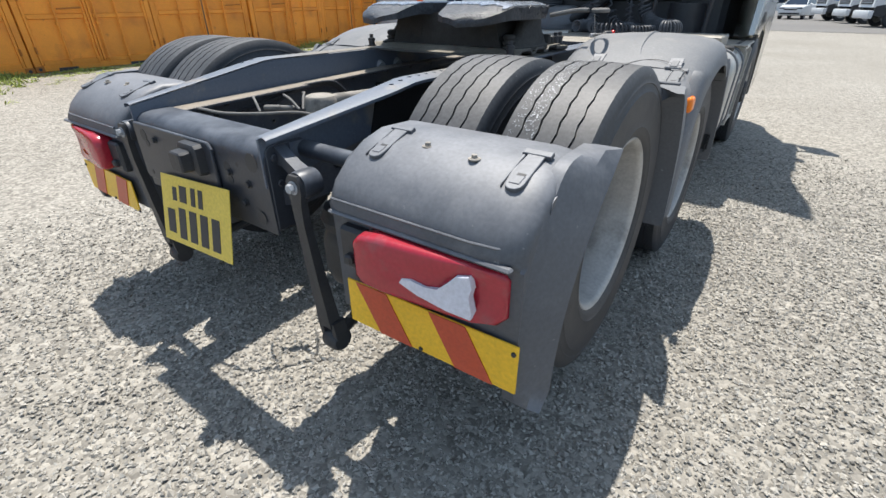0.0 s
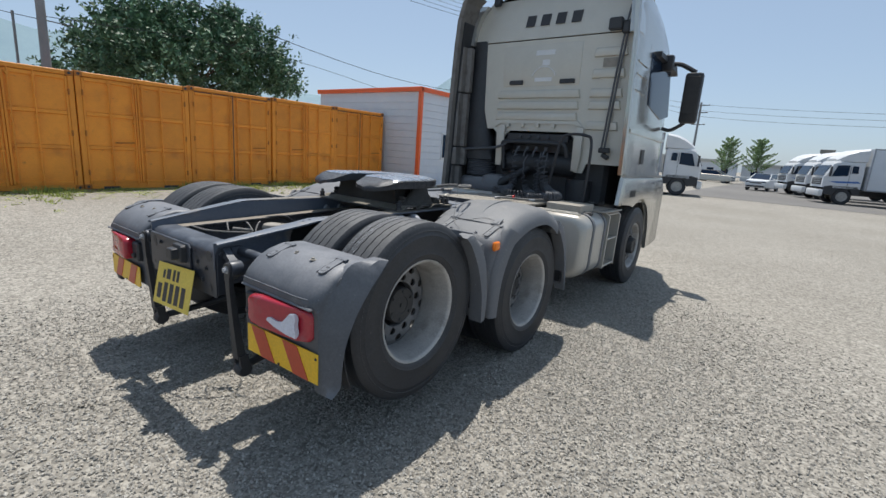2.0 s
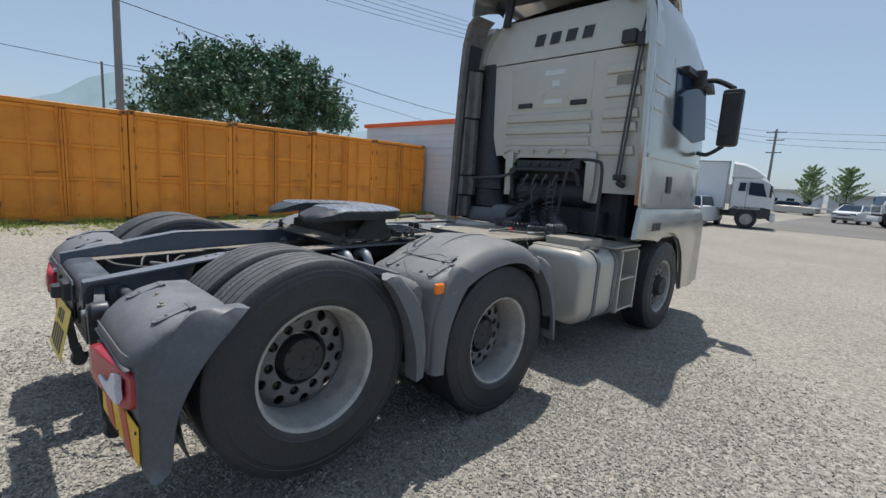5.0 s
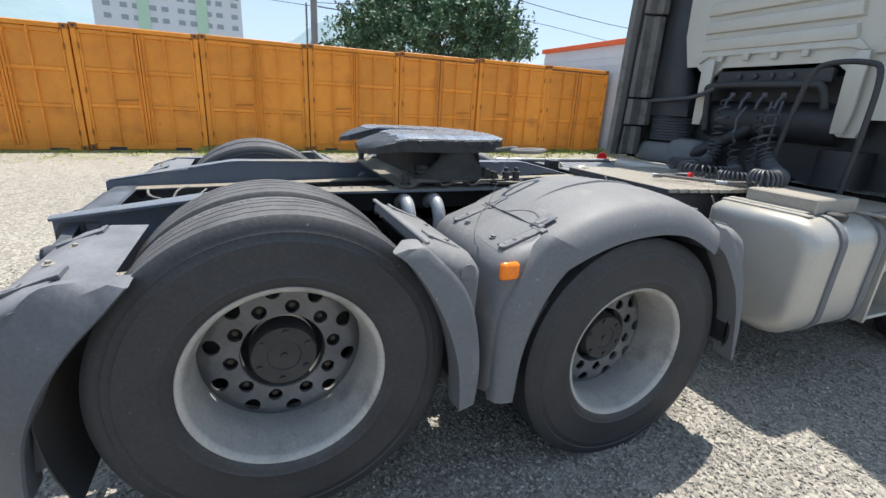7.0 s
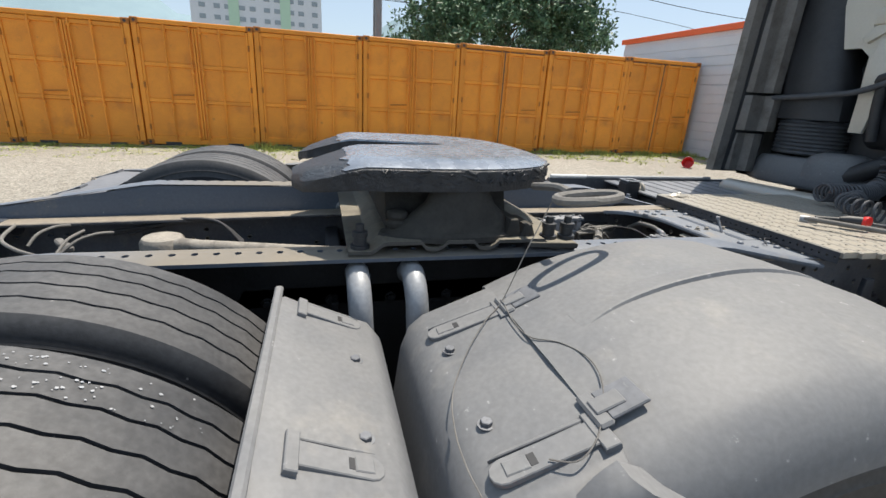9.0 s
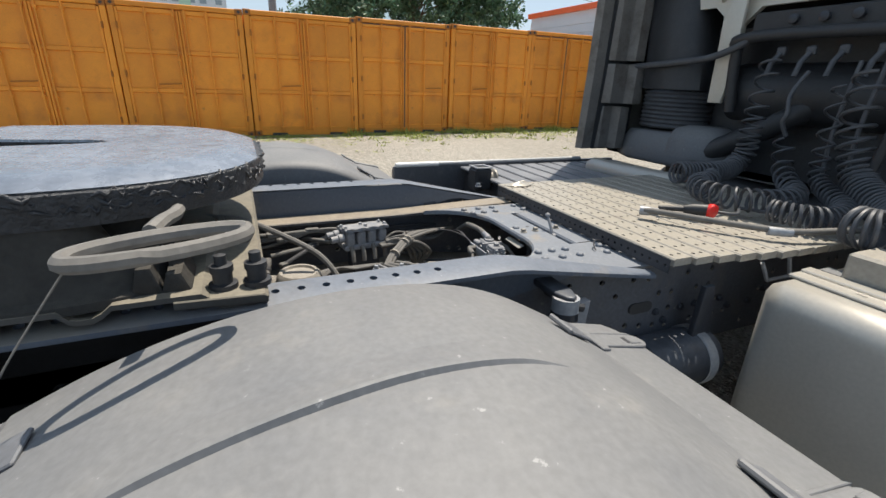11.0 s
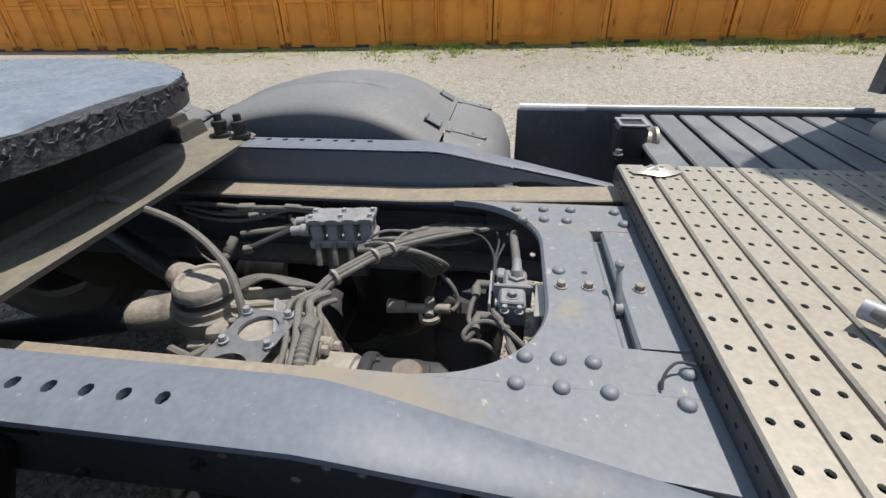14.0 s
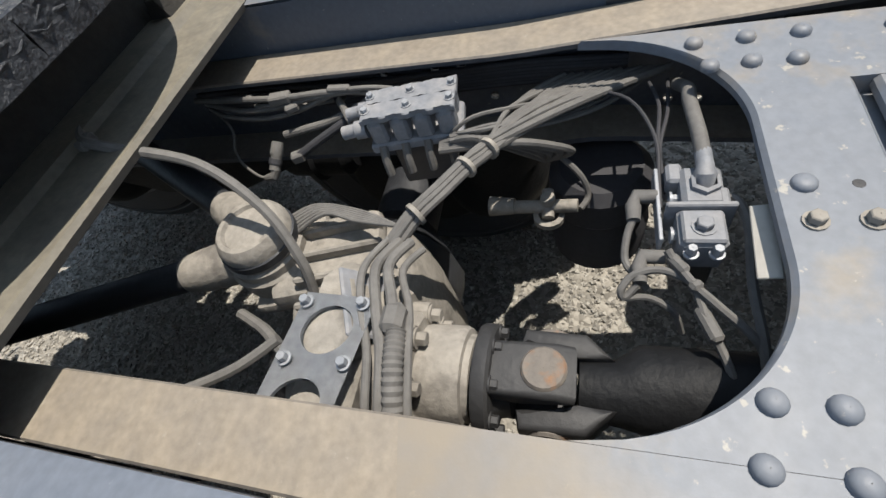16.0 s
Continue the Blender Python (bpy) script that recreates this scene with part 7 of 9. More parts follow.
for k, (a, z) in enumerate(((0.0, 0.0), (0.02, 0.004), (-0.018, 0.0), (0.035, -0.01))):  # from the knot to the near rail
    hose([(0.045 + 0.2 * a, 3.118 + a, 0.98 + z), (0.10, 3.105 + a, 1.0 + z), (0.16, 3.125 + 1.2 * a, 1.012 + z), (0.22, 3.145 + a, 1.005), (0.29, 3.155 + a, 0.985), (0.33, 3.16 + a, 0.94)], 0.0075 if k < 2 else 0.0055, M_dustyhose, 10)
pts = spline([(0.195, 3.162, 1.012), (0.24, 3.168, 1.010), (0.30, 3.175, 0.985)], 14)
part("conduit", tube(bmesh.new(), pts, [0.0135 if j % 2 else 0.0115 for j in range(len(pts))], 12), M_dustyhose, truck, "ribbed dusty cable conduit")
part("conduit_joint", box(bmesh.new(), (0.180, 3.155, 1.012), (0.04, 0.03, 0.028), 0.008), M_dustyhose, truck)
for k in range(6):  # lines over the casting
    y = 2.90 + 0.008 * k
    hose([(-0.015 + 0.004 * k, y - 0.05, 0.93), (-0.05 + 0.006 * k, y + 0.02, 0.945 + 0.003 * k), (-0.03 + 0.004 * k, 3.02, 0.955), (0.01, 3.10, 0.97)], 0.0038)
for k in range(7):  # dark lines along the far rail
    z = 0.925 + 0.007 * k
    hose([(-0.365, 2.50, z), (-0.362 + 0.004 * (k % 3), 2.68, z + 0.004), (-0.352 + 0.006 * (k % 2), 2.84, z + 0.002), (-0.36, 3.02, z - 0.004), (-0.365, 3.25, z), (-0.368, 3.44, z - 0.01)], 0.0045 if k % 2 else 0.006, M_cable)
for pts, r in (([(-0.30, 2.56, 1.0), (-0.278, 2.676, 1.009), (-0.274, 2.793, 1.006), (-0.277, 2.90, 1.007), (-0.278, 2.976, 0.998), (-0.268, 3.0, 0.986)], 0.0065), ([(-0.30, 2.58, 0.99), (-0.271, 2.689, 0.986), (-0.270, 2.769, 0.987), (-0.275, 2.867, 1.000), (-0.277, 2.968, 1.005)], 0.0055), ([(-0.31, 2.57, 0.97), (-0.272, 2.64, 0.975), (-0.266, 2.735, 0.966), (-0.271, 2.822, 0.977), (-0.278, 2.918, 1.004), (-0.275, 2.983, 1.01), (-0.278, 3.031, 1.001)], 0.0052), ([(-0.29, 2.60, 0.975), (-0.261, 2.637, 0.945), (-0.235, 2.632, 0.912), (-0.205, 2.659, 0.900), (-0.177, 2.708, 0.890), (-0.173, 2.738, 0.888)], 0.0030), ([(-0.243, 2.776, 0.940), (-0.250, 2.83, 0.946), (-0.262, 2.888, 0.952), (-0.270, 2.945, 0.970), (-0.272, 3.007, 0.996)], 0.0080), ([(-0.200, 2.972, 0.985), (-0.226, 2.95, 0.984), (-0.262, 2.925, 0.978), (-0.290, 2.905, 0.975), (-0.33, 2.89, 0.955)], 0.0075), ([(-0.33, 2.68, 0.955), (-0.276, 2.725, 0.990), (-0.272, 2.784, 0.992), (-0.280, 2.835, 0.980), (-0.32, 2.87, 0.955)], 0.0045)):
    hose(pts, r, M_dustyhose, 10)
hose([(-0.200, 2.812, 0.918), (-0.228, 2.873, 0.940), (-0.258, 2.937, 0.960)], 0.0090, M_cable, 10)
for c, sz, a in (((-0.274, 2.791, 1.006), (0.024, 0.046, 0.018), 8), ((-0.279, 2.923, 1.012), (0.016, 0.048, 0.010), -4), ((-0.200, 2.812, 0.918), (0.022, 0.026, 0.020), 24), ((-0.262, 2.814, 0.990), (0.018, 0.028, 0.014), 30), ((-0.288, 2.710, 1.004), (0.012, 0.016, 0.012), 0)):
    part("connector", box(bmesh.new(), c, sz, 0.003, turn("Z", a)), M_dustyhose, truck)
for k in range(5):
    hose([(-0.16 + 0.004 * k, 3.14, 0.97), (-0.15, 3.20 + 0.012 * k, 0.99 - 0.004 * k), (-0.165, 3.24 + 0.015 * k, 0.955), (-0.20, 3.27 + 0.02 * k, 0.90), (-0.24, 3.30, 0.84)], 0.0065)
bm = bmesh.new()
tube(bm, [(-0.226, 2.763, 0.936), (-0.205, 2.760, 0.922), (-0.203, 2.760, 0.920), (-0.180, 2.754, 0.902)], [0.0125, 0.0135, 0.0115, 0.0115], 14)
tube(bm, [(-0.182, 2.756, 0.902), (-0.172, 2.752, 0.893), (-0.172, 2.728, 0.888)], [0.011, 0.010, 0.007], 10)
part("sensor_plug", bm, M_dustyhose, truck)
part("dark_ring", tube(bmesh.new(), [(-0.198, 2.7588, 0.9165), (-0.190, 2.7566, 0.910)], 0.0138, 14), M_cable, truck)
hose([(-0.165, 3.365, 0.785), (-0.188, 3.378, 0.795), (-0.205, 3.365, 0.83), (-0.232, 3.322, 0.862), (-0.25, 3.29, 0.87)], 0.006)
hose([(-0.085, 3.519, 0.997), (-0.12, 3.516, 1.004), (-0.19, 3.512, 1.0), (-0.227, 3.515, 0.99), (-0.29, 3.512, 0.95)], 0.0100, M_dustyhose, 12)
hose([(-0.014, 3.436, 0.956), (0.008, 3.428, 0.945), (0.037, 3.426, 0.930), (0.062, 3.440, 0.928), (0.070, 3.452, 0.915)], 0.0052)
hose([(0.076, 3.440, 0.935), (0.090, 3.424, 0.925), (0.084, 3.420, 0.935), (0.068, 3.435, 0.945), (0.064, 3.466, 0.952), (0.080, 3.498, 0.952), (0.105, 3.507, 0.946), (0.126, 3.513, 0.940), (0.179, 3.537, 0.915), (0.22, 3.54, 0.88)], 0.0052)
hose([(0.090, 3.424, 0.922), (0.084, 3.455, 0.915), (0.095, 3.485, 0.900), (0.105, 3.50, 0.86)], 0.0045)
hose([(0.044, 3.472, 0.968), (0.056, 3.480, 0.962), (0.087, 3.500, 0.958), (0.108, 3.523, 0.950), (0.139, 3.562, 0.930), (0.16, 3.58, 0.90)], 0.0056)
hose([(-0.018, 3.540, 0.962), (-0.036, 3.552, 0.970), (0.003, 3.563, 0.972), (0.083, 3.562, 0.952), (0.143, 3.570, 0.930), (0.18, 3.575, 0.90)], 0.0060)
for pts in ([(-0.29, 3.37, 0.955), (-0.235, 3.435, 0.972), (-0.150, 3.468, 0.972), (-0.075, 3.470, 0.962), (-0.03, 3.470, 0.955)], [(-0.30, 3.47, 0.950), (-0.22, 3.478, 0.970), (-0.14, 3.472, 0.968), (-0.07, 3.476, 0.955)], [(-0.31, 3.50, 0.945), (-0.21, 3.49, 0.965), (-0.13, 3.474, 0.965), (-0.06, 3.480, 0.950)]):
    hose(pts, 0.0032, M_cable)
for c, sz, a in (((0.060, 3.484, 0.961), (0.030, 0.014, 0.014), 35), ((0.088, 3.501, 0.958), (0.014, 0.016, 0.014), 30), ((0.128, 3.514, 0.939), (0.046, 0.016, 0.016), 20)):
    part("connector", box(bmesh.new(), c, sz, 0.004, turn("Z", a)), M_dustyhose, truck)
hose([(0.20, 2.965, 0.96), (0.25, 2.90, 0.95), (0.30, 2.80, 0.95), (0.33, 2.70, 0.95)], 0.008)
hose([(0.13, 2.80, 0.87), (0.16, 2.87, 0.88), (0.20, 2.94, 0.91), (0.22, 3.0, 0.95)], 0.010)
for k in range(6):  # lines from the valve block to the far rail
    a = rb.uniform(-0.02, 0.02)
    hose([(-0.17 + 0.004 * k, 3.16, 0.985), (-0.17 + a, 3.20 + 0.008 * k, 1.005 - 0.005 * k), (-0.21 + a, 3.26 + 0.012 * k, 0.985 - 0.006 * k), (-0.27, 3.31 + 0.018 * k, 0.955 - 0.004 * k), (-0.32, 3.36 + 0.02 * k, 0.94)], rb.choice((0.0035, 0.0045, 0.006)), M_dustyhose, 6)
# rear bay: a few loose lines between the rails
hose([(-0.34, 0.91, 0.985), (-0.307, 0.929, 0.998), (-0.162, 0.961, 0.990), (-0.06, 1.05, 0.985), (0.026, 1.166, 0.980), (0.10, 1.22, 0.96)], 0.0062)
for pts, r in (([(-0.09, 1.07, 0.985), (-0.13, 1.085, 1.015), (-0.18, 1.11, 1.025), (-0.22, 1.14, 1.02)], 0.0052), ([(0.0, 1.19, 0.985), (-0.06, 1.20, 1.015), (-0.13, 1.22, 1.025)], 0.0052), ([(0.01, 1.20, 0.985), (-0.03, 1.24, 1.02), (-0.07, 1.28, 1.03), (-0.12, 1.31, 1.02)], 0.0052)):
    hose(pts, r)
for c in ((-0.12, 1.15, 0.985), (-0.08, 1.185, 0.982)):
    part("connector", box(bmesh.new(), c, (0.07, 0.026, 0.020), 0.005, turn("Z", 35)), M_dustyhose, truck)
for k in range(5):
    hose([(-0.345, 1.12 + 0.05 * k, 0.945), (-0.335, 1.32 + 0.03 * k, 0.975 + 0.006 * k), (-0.315 + 0.006 * k, 1.50, 1.0 + 0.005 * k), (-0.285 + 0.008 * k, 1.62, 1.0 + 0.004 * k), (-0.27 + 0.01 * k, 1.70, 0.93)], 0.006, M_cable)
bm = bmesh.new()
lathe(bm, [(0.075, -0.1), (0.075, -0.02), (0.065, -0.004), (0.055, 0.0), (0.0005, 0.0)], (-0.168, 1.443, 0.990), "z", 24)
cap = part("ball_joint", bm, M_dusty, truck, "pale dusty joint cap between the rails")
part("guide_rod", tube(bmesh.new(), [(-0.14, 1.50, 0.96), (-0.10, 1.58, 0.965), (0.0, 1.95, 0.97), (0.10, 2.32, 0.975)], [0.03, 0.028, 0.026, 0.026], 14), M_dusty, cap)
# made-up tank that shuts out the sun from the ground behind the joint
part("air_tank", lathe(bmesh.new(), [(0.001, -0.33), (0.08, -0.32), (0.125, -0.29), (0.13, -0.25), (0.13, 0.25), (0.125, 0.29), (0.08, 0.32), (0.001, 0.33)], (0, 1.68, 0.70), "x", 28), M_oily, truck, "black tank shape added between the rails to block sun")
part("inner_crossmember", box(bmesh.new(), (0, 1.55, 0.80), (0.74, 0.05, 0.16), 0.01), M_black, truck)
part("inner_crossmember", box(bmesh.new(), (0, 2.05, 0.86), (0.74, 0.06, 0.2), 0.01), M_black, truck)

# ---- outside the near rail, ahead of the drive wheel ----
for side in (1, -1):
    bm = bmesh.new()
    tube(bm, [(side * 0.514, 3.427, 1.035), (side * 0.516, 3.426, 0.985), (side * 0.525, 3.422, 0.80), (side * 0.535, 3.42, 0.58)], [0.034, 0.034, 0.034, 0.034], 18)
    damp = part("damper", bm, M_steel, truck, "grey damper tube beside the rail")
    bm = bmesh.new()
    prism(bm, [(side * 0.40, 3.400), (side * 0.50, 3.400), (side * 0.535, 3.412), (side * 0.545, 3.427), (side * 0.535, 3.442), (side * 0.50, 3.454), (side * 0.40, 3.454)], "z", 1.026, 1.046, 0.005)
    part("damper_mount", bm, M_frame, damp, "dark damper mount on the rail", angle=45)
    part("damper_ring", tube(bmesh.new(), [(side * 0.5155, 3.4262, 1.0), (side * 0.5162, 3.4258, 0.975)], 0.0352, 18), M_frame, damp)
    part("damper_bolt", tube(bmesh.new(), [(side * 0.38, 3.45, 1.0), (side * 0.49, 3.47, 0.99), (side * 0.50, 3.50, 0.985)], 0.012, 8), M_black, damp)
    bm = bmesh.new()
    prism(bm, [(3.485, 1.0), (3.525, 1.0), (3.515, 0.90), (3.512, 0.84), (3.49, 0.84), (3.488, 0.90)], "x", side * 0.485 - 0.014, side * 0.485 + 0.014, 0.004)
    arm = part("stabiliser_link", bm, M_valve, truck)
    bm = bmesh.new()
    lathe(bm, [(0.0005, -0.026), (0.036, -0.026), (0.040, -0.018), (0.040, 0.018), (0.036, 0.026), (0.0005, 0.026)], (side * 0.50, 3.503, 0.85), "y", 22)
    tube(bm, [(side * 0.50, 3.445, 0.85), (side * 0.50, 3.565, 0.85)], 0.011, 10)
    lathe(bm, [(0.024, -0.040), (0.024, -0.034)], (side * 0.50, 3.503, 0.85), "y", 16, 1, True)
    lathe(bm, [(0.024, 0.034), (0.024, 0.040)], (side * 0.50, 3.503, 0.85), "y", 16, 1, True)
    part("rubber_bush", bm, M_steel, arm)
    bm = bmesh.new()
    lathe(bm, [(0.0005, -0.16), (0.05, -0.158), (0.085, -0.13), (0.09, -0.10), (0.09, 0.10), (0.085, 0.13), (0.05, 0.158), (0.0005, 0.16)], (side * 0.50, 3.885, 0.735), "y", 28)
    tk = part("air_tank", bm, M_frame, truck, "small dark blue air tank under the rail")
    bm = bmesh.new()
    lathe(bm, [(0.0915, -0.018), (0.095, -0.016), (0.095, 0.016), (0.0915, 0.018)], (side * 0.50, 3.965, 0.735), "y", 28)
    part("strap", bm, M_steel, tk)
    bm = bmesh.new()
    prism(bm, [(3.935, 0.985), (3.975, 0.985), (4.005, 0.82), (3.995, 0.76), (3.935, 0.76), (3.925, 0.82)], "x", side * 0.555 - 0.05, side * 0.555 - 0.03, 0.004)
    part("hanger", bm, M_frame, tk)
    # oblong hole in the web
    bm = bmesh.new()
    pts = [(3.788 + sx * 0.028 + 0.018 * math.cos(radians(a)), 0.90 + 0.018 * math.sin(radians(a))) for sx, r0 in ((1, -90), (-1, 90)) for a in range(r0, r0 + 181, 30)]
    prism(bm, pts, "x", min(side * 0.425, side * 0.4365), max(side * 0.425, side * 0.4365))
    part("slot", bm, M_ink, truck)
    bm = bmesh.new()
    for a, b in (((4.12, 1.05), (4.17, 0.985)), ((4.17, 0.985), (4.28, 0.985)), ((4.28, 0.985), (4.25, 1.05))):
        tube(bm, [(side * 0.55, *a), (side * 0.55, *b)], 0.006, 8)
    part("wire_step", bm, M_steel, truck)

# bent tie left on the rivets, and a crumpled scrap on the planks' far corner
hose([(0.290, 3.712, 1.046), (0.272, 3.718, 1.056), (0.253, 3.738, 1.062), (0.249, 3.765, 1.058), (0.256, 3.785, 1.056), (0.276, 3.788, 1.050), (0.292, 3.775, 1.046)], 0.0022, M_cable)
rc = random.Random(14)
bm = bmesh.new()
mid = bm.verts.new((0, 0, 0.016))
rings = [[bm.verts.new((r * 0.034 * math.cos(t) * rc.uniform(0.8, 1.2), r * 0.062 * math.sin(t) * rc.uniform(0.85, 1.15), h * rc.uniform(0.4, 1.4))) for t in [2 * math.pi * k / 18 for k in range(18)]] for r, h in ((0.35, 0.016), (0.7, 0.011), (1.0, 0.003))]
for k in range(18):
    bm.faces.new((mid, rings[0][k], rings[0][(k + 1) % 18]))
    for a, b in zip(rings, rings[1:]):
        bm.faces.new((a[k], b[k], b[(k + 1) % 18], a[(k + 1) % 18]))
scrap = part("plastic_scrap", bm, M_tank, None, angle=25)
scrap.matrix_basis = pose(-0.400 - 1.565, 3.862, 1.0935, 0, 0, 8)
tagged(scrap, "crumpled white plastic scrap lying on the walkway planks", "scrap")

# ---- coiled air lines and the hose on the walkway ----
def coiled(path, r, turns, thick, mat, label):
    p = spline(path, 8)
    return part("coiled_hose", tube(bmesh.new(), coil(p, r, turns, 14), thick, 6), mat, truck, label)


coiled([(-0.20, 5.08, 1.66), (-0.175, 5.02, 1.46), (-0.165, 5.0, 1.33), (-0.16, 5.0, 1.25), (-0.175, 4.97, 1.19), (-0.155, 4.90, 1.168), (-0.14, 4.84, 1.165), (-0.13, 4.78, 1.165), (-0.125, 4.72, 1.165), (-0.14, 4.66, 1.165), (-0.155, 4.61, 1.165), (-0.164, 4.55, 1.165)], 0.045, 32, 0.0062, M_hose, "black coiled air hose")
coiled([(-0.05, 4.64, 1.158), (0.0, 4.54, 1.158), (0.02, 4.47, 1.158), (0.10, 4.39, 1.158), (0.18, 4.36, 1.158), (0.26, 4.37, 1.158), (0.31, 4.43, 1.158), (0.335, 4.50, 1.158), (0.325, 4.58, 1.158), (0.27, 4.70, 1.158), (0.15, 4.86, 1.16), (0.04, 4.98, 1.20), (-0.01, 5.02, 1.32)], 0.040, 27, 0.0060, M_hose, "black coiled air hose")
hose([(-0.01, 5.02, 1.34), (-0.03, 5.0, 1.40), (-0.02, 5.0, 1.44), (-0.04, 5.02, 1.52), (-0.015, 5.06, 1.62)], 0.010, M_hose)
coiled([(0.39, 4.37, 1.15), (0.44, 4.38, 1.15), (0.495, 4.41, 1.15), (0.52, 4.46, 1.15), (0.51, 4.55, 1.15), (0.45, 4.68, 1.15), (0.36, 4.80, 1.15), (0.27, 4.90, 1.16), (0.205, 4.95, 1.20), (0.18, 4.97, 1.33), (0.165, 5.0, 1.56)], 0.034, 28, 0.0058, M_hose, "black coiled air hose")
coiled([(0.64, 4.35, 1.172), (0.67, 4.345, 1.172), (0.70, 4.36, 1.172), (0.715, 4.41, 1.172), (0.70, 4.47, 1.172), (0.665, 4.54, 1.172), (0.62, 4.61, 1.172), (0.565, 4.68, 1.172), (0.50, 4.75, 1.18), (0.44, 4.81, 1.195), (0.39, 4.85, 1.23), (0.35, 4.87, 1.30), (0.31, 4.88, 1.42), (0.285, 4.93, 1.60)], 0.055, 36, 0.0072, M_hose, "thick black coiled electric cable")
for u, y in ((0.17, 5.02), (0.29, 4.95)):
    hose([(u + 0.02, y - 0.02, 1.20), (u, y, 1.40), (u, y + 0.04, 1.66)], 0.009, M_hose)
hose([(0.19, 4.00, 1.125), (0.24, 4.03, 1.128), (0.33, 4.09, 1.128), (0.44, 4.17, 1.128), (0.53, 4.26, 1.128), (0.57, 4.38, 1.13), (0.60, 4.46, 1.135), (0.62, 4.55, 1.14)], 0.0105, M_dustyhose, 12, label="grey rubber hose lying on the walkway")
bm = bmesh.new()
tube(bm, [(0.175, 3.995, 1.122), (0.20, 4.015, 1.123)], 0.016, 12)
tube(bm, [(0.20, 4.015, 1.123), (0.225, 4.03, 1.124)], 0.014, 12)
part("hose_coupling", bm, M_steel, truck)
part("hose_coupling", tube(bmesh.new(), [(0.49, 4.205, 1.124), (0.53, 4.26, 1.124)], 0.014, 12), M_steel, truck)
bm = bmesh.new()
tube(bm, [(0.225, 4.15, 1.128), (0.245, 4.17, 1.130), (0.28, 4.208, 1.132)], [0.014, 0.021, 0.021], 16)
tube(bm, [(0.17, 4.09, 1.122), (0.228, 4.153, 1.128)], 0.010, 12)
handle = part("coupling_head", bm, M_black, truck, "black air coupling head with a red cap")
part("red_cap", lathe(bmesh.new(), [(0.023, -0.010), (0.0255, 0.0), (0.024, 0.009), (0.019, 0.012), (0.0005, 0.012)], (0.288, 4.212, 1.132), "x", 22), M_redknob, handle, "red round cap")
hose([(0.28, 4.24, 1.125), (0.32, 4.30, 1.122), (0.28, 4.38, 1.125), (0.36, 4.40, 1.13), (0.40, 4.34, 1.13)], 0.006, M_hose)

# ---- containers ----
CX = -11.95


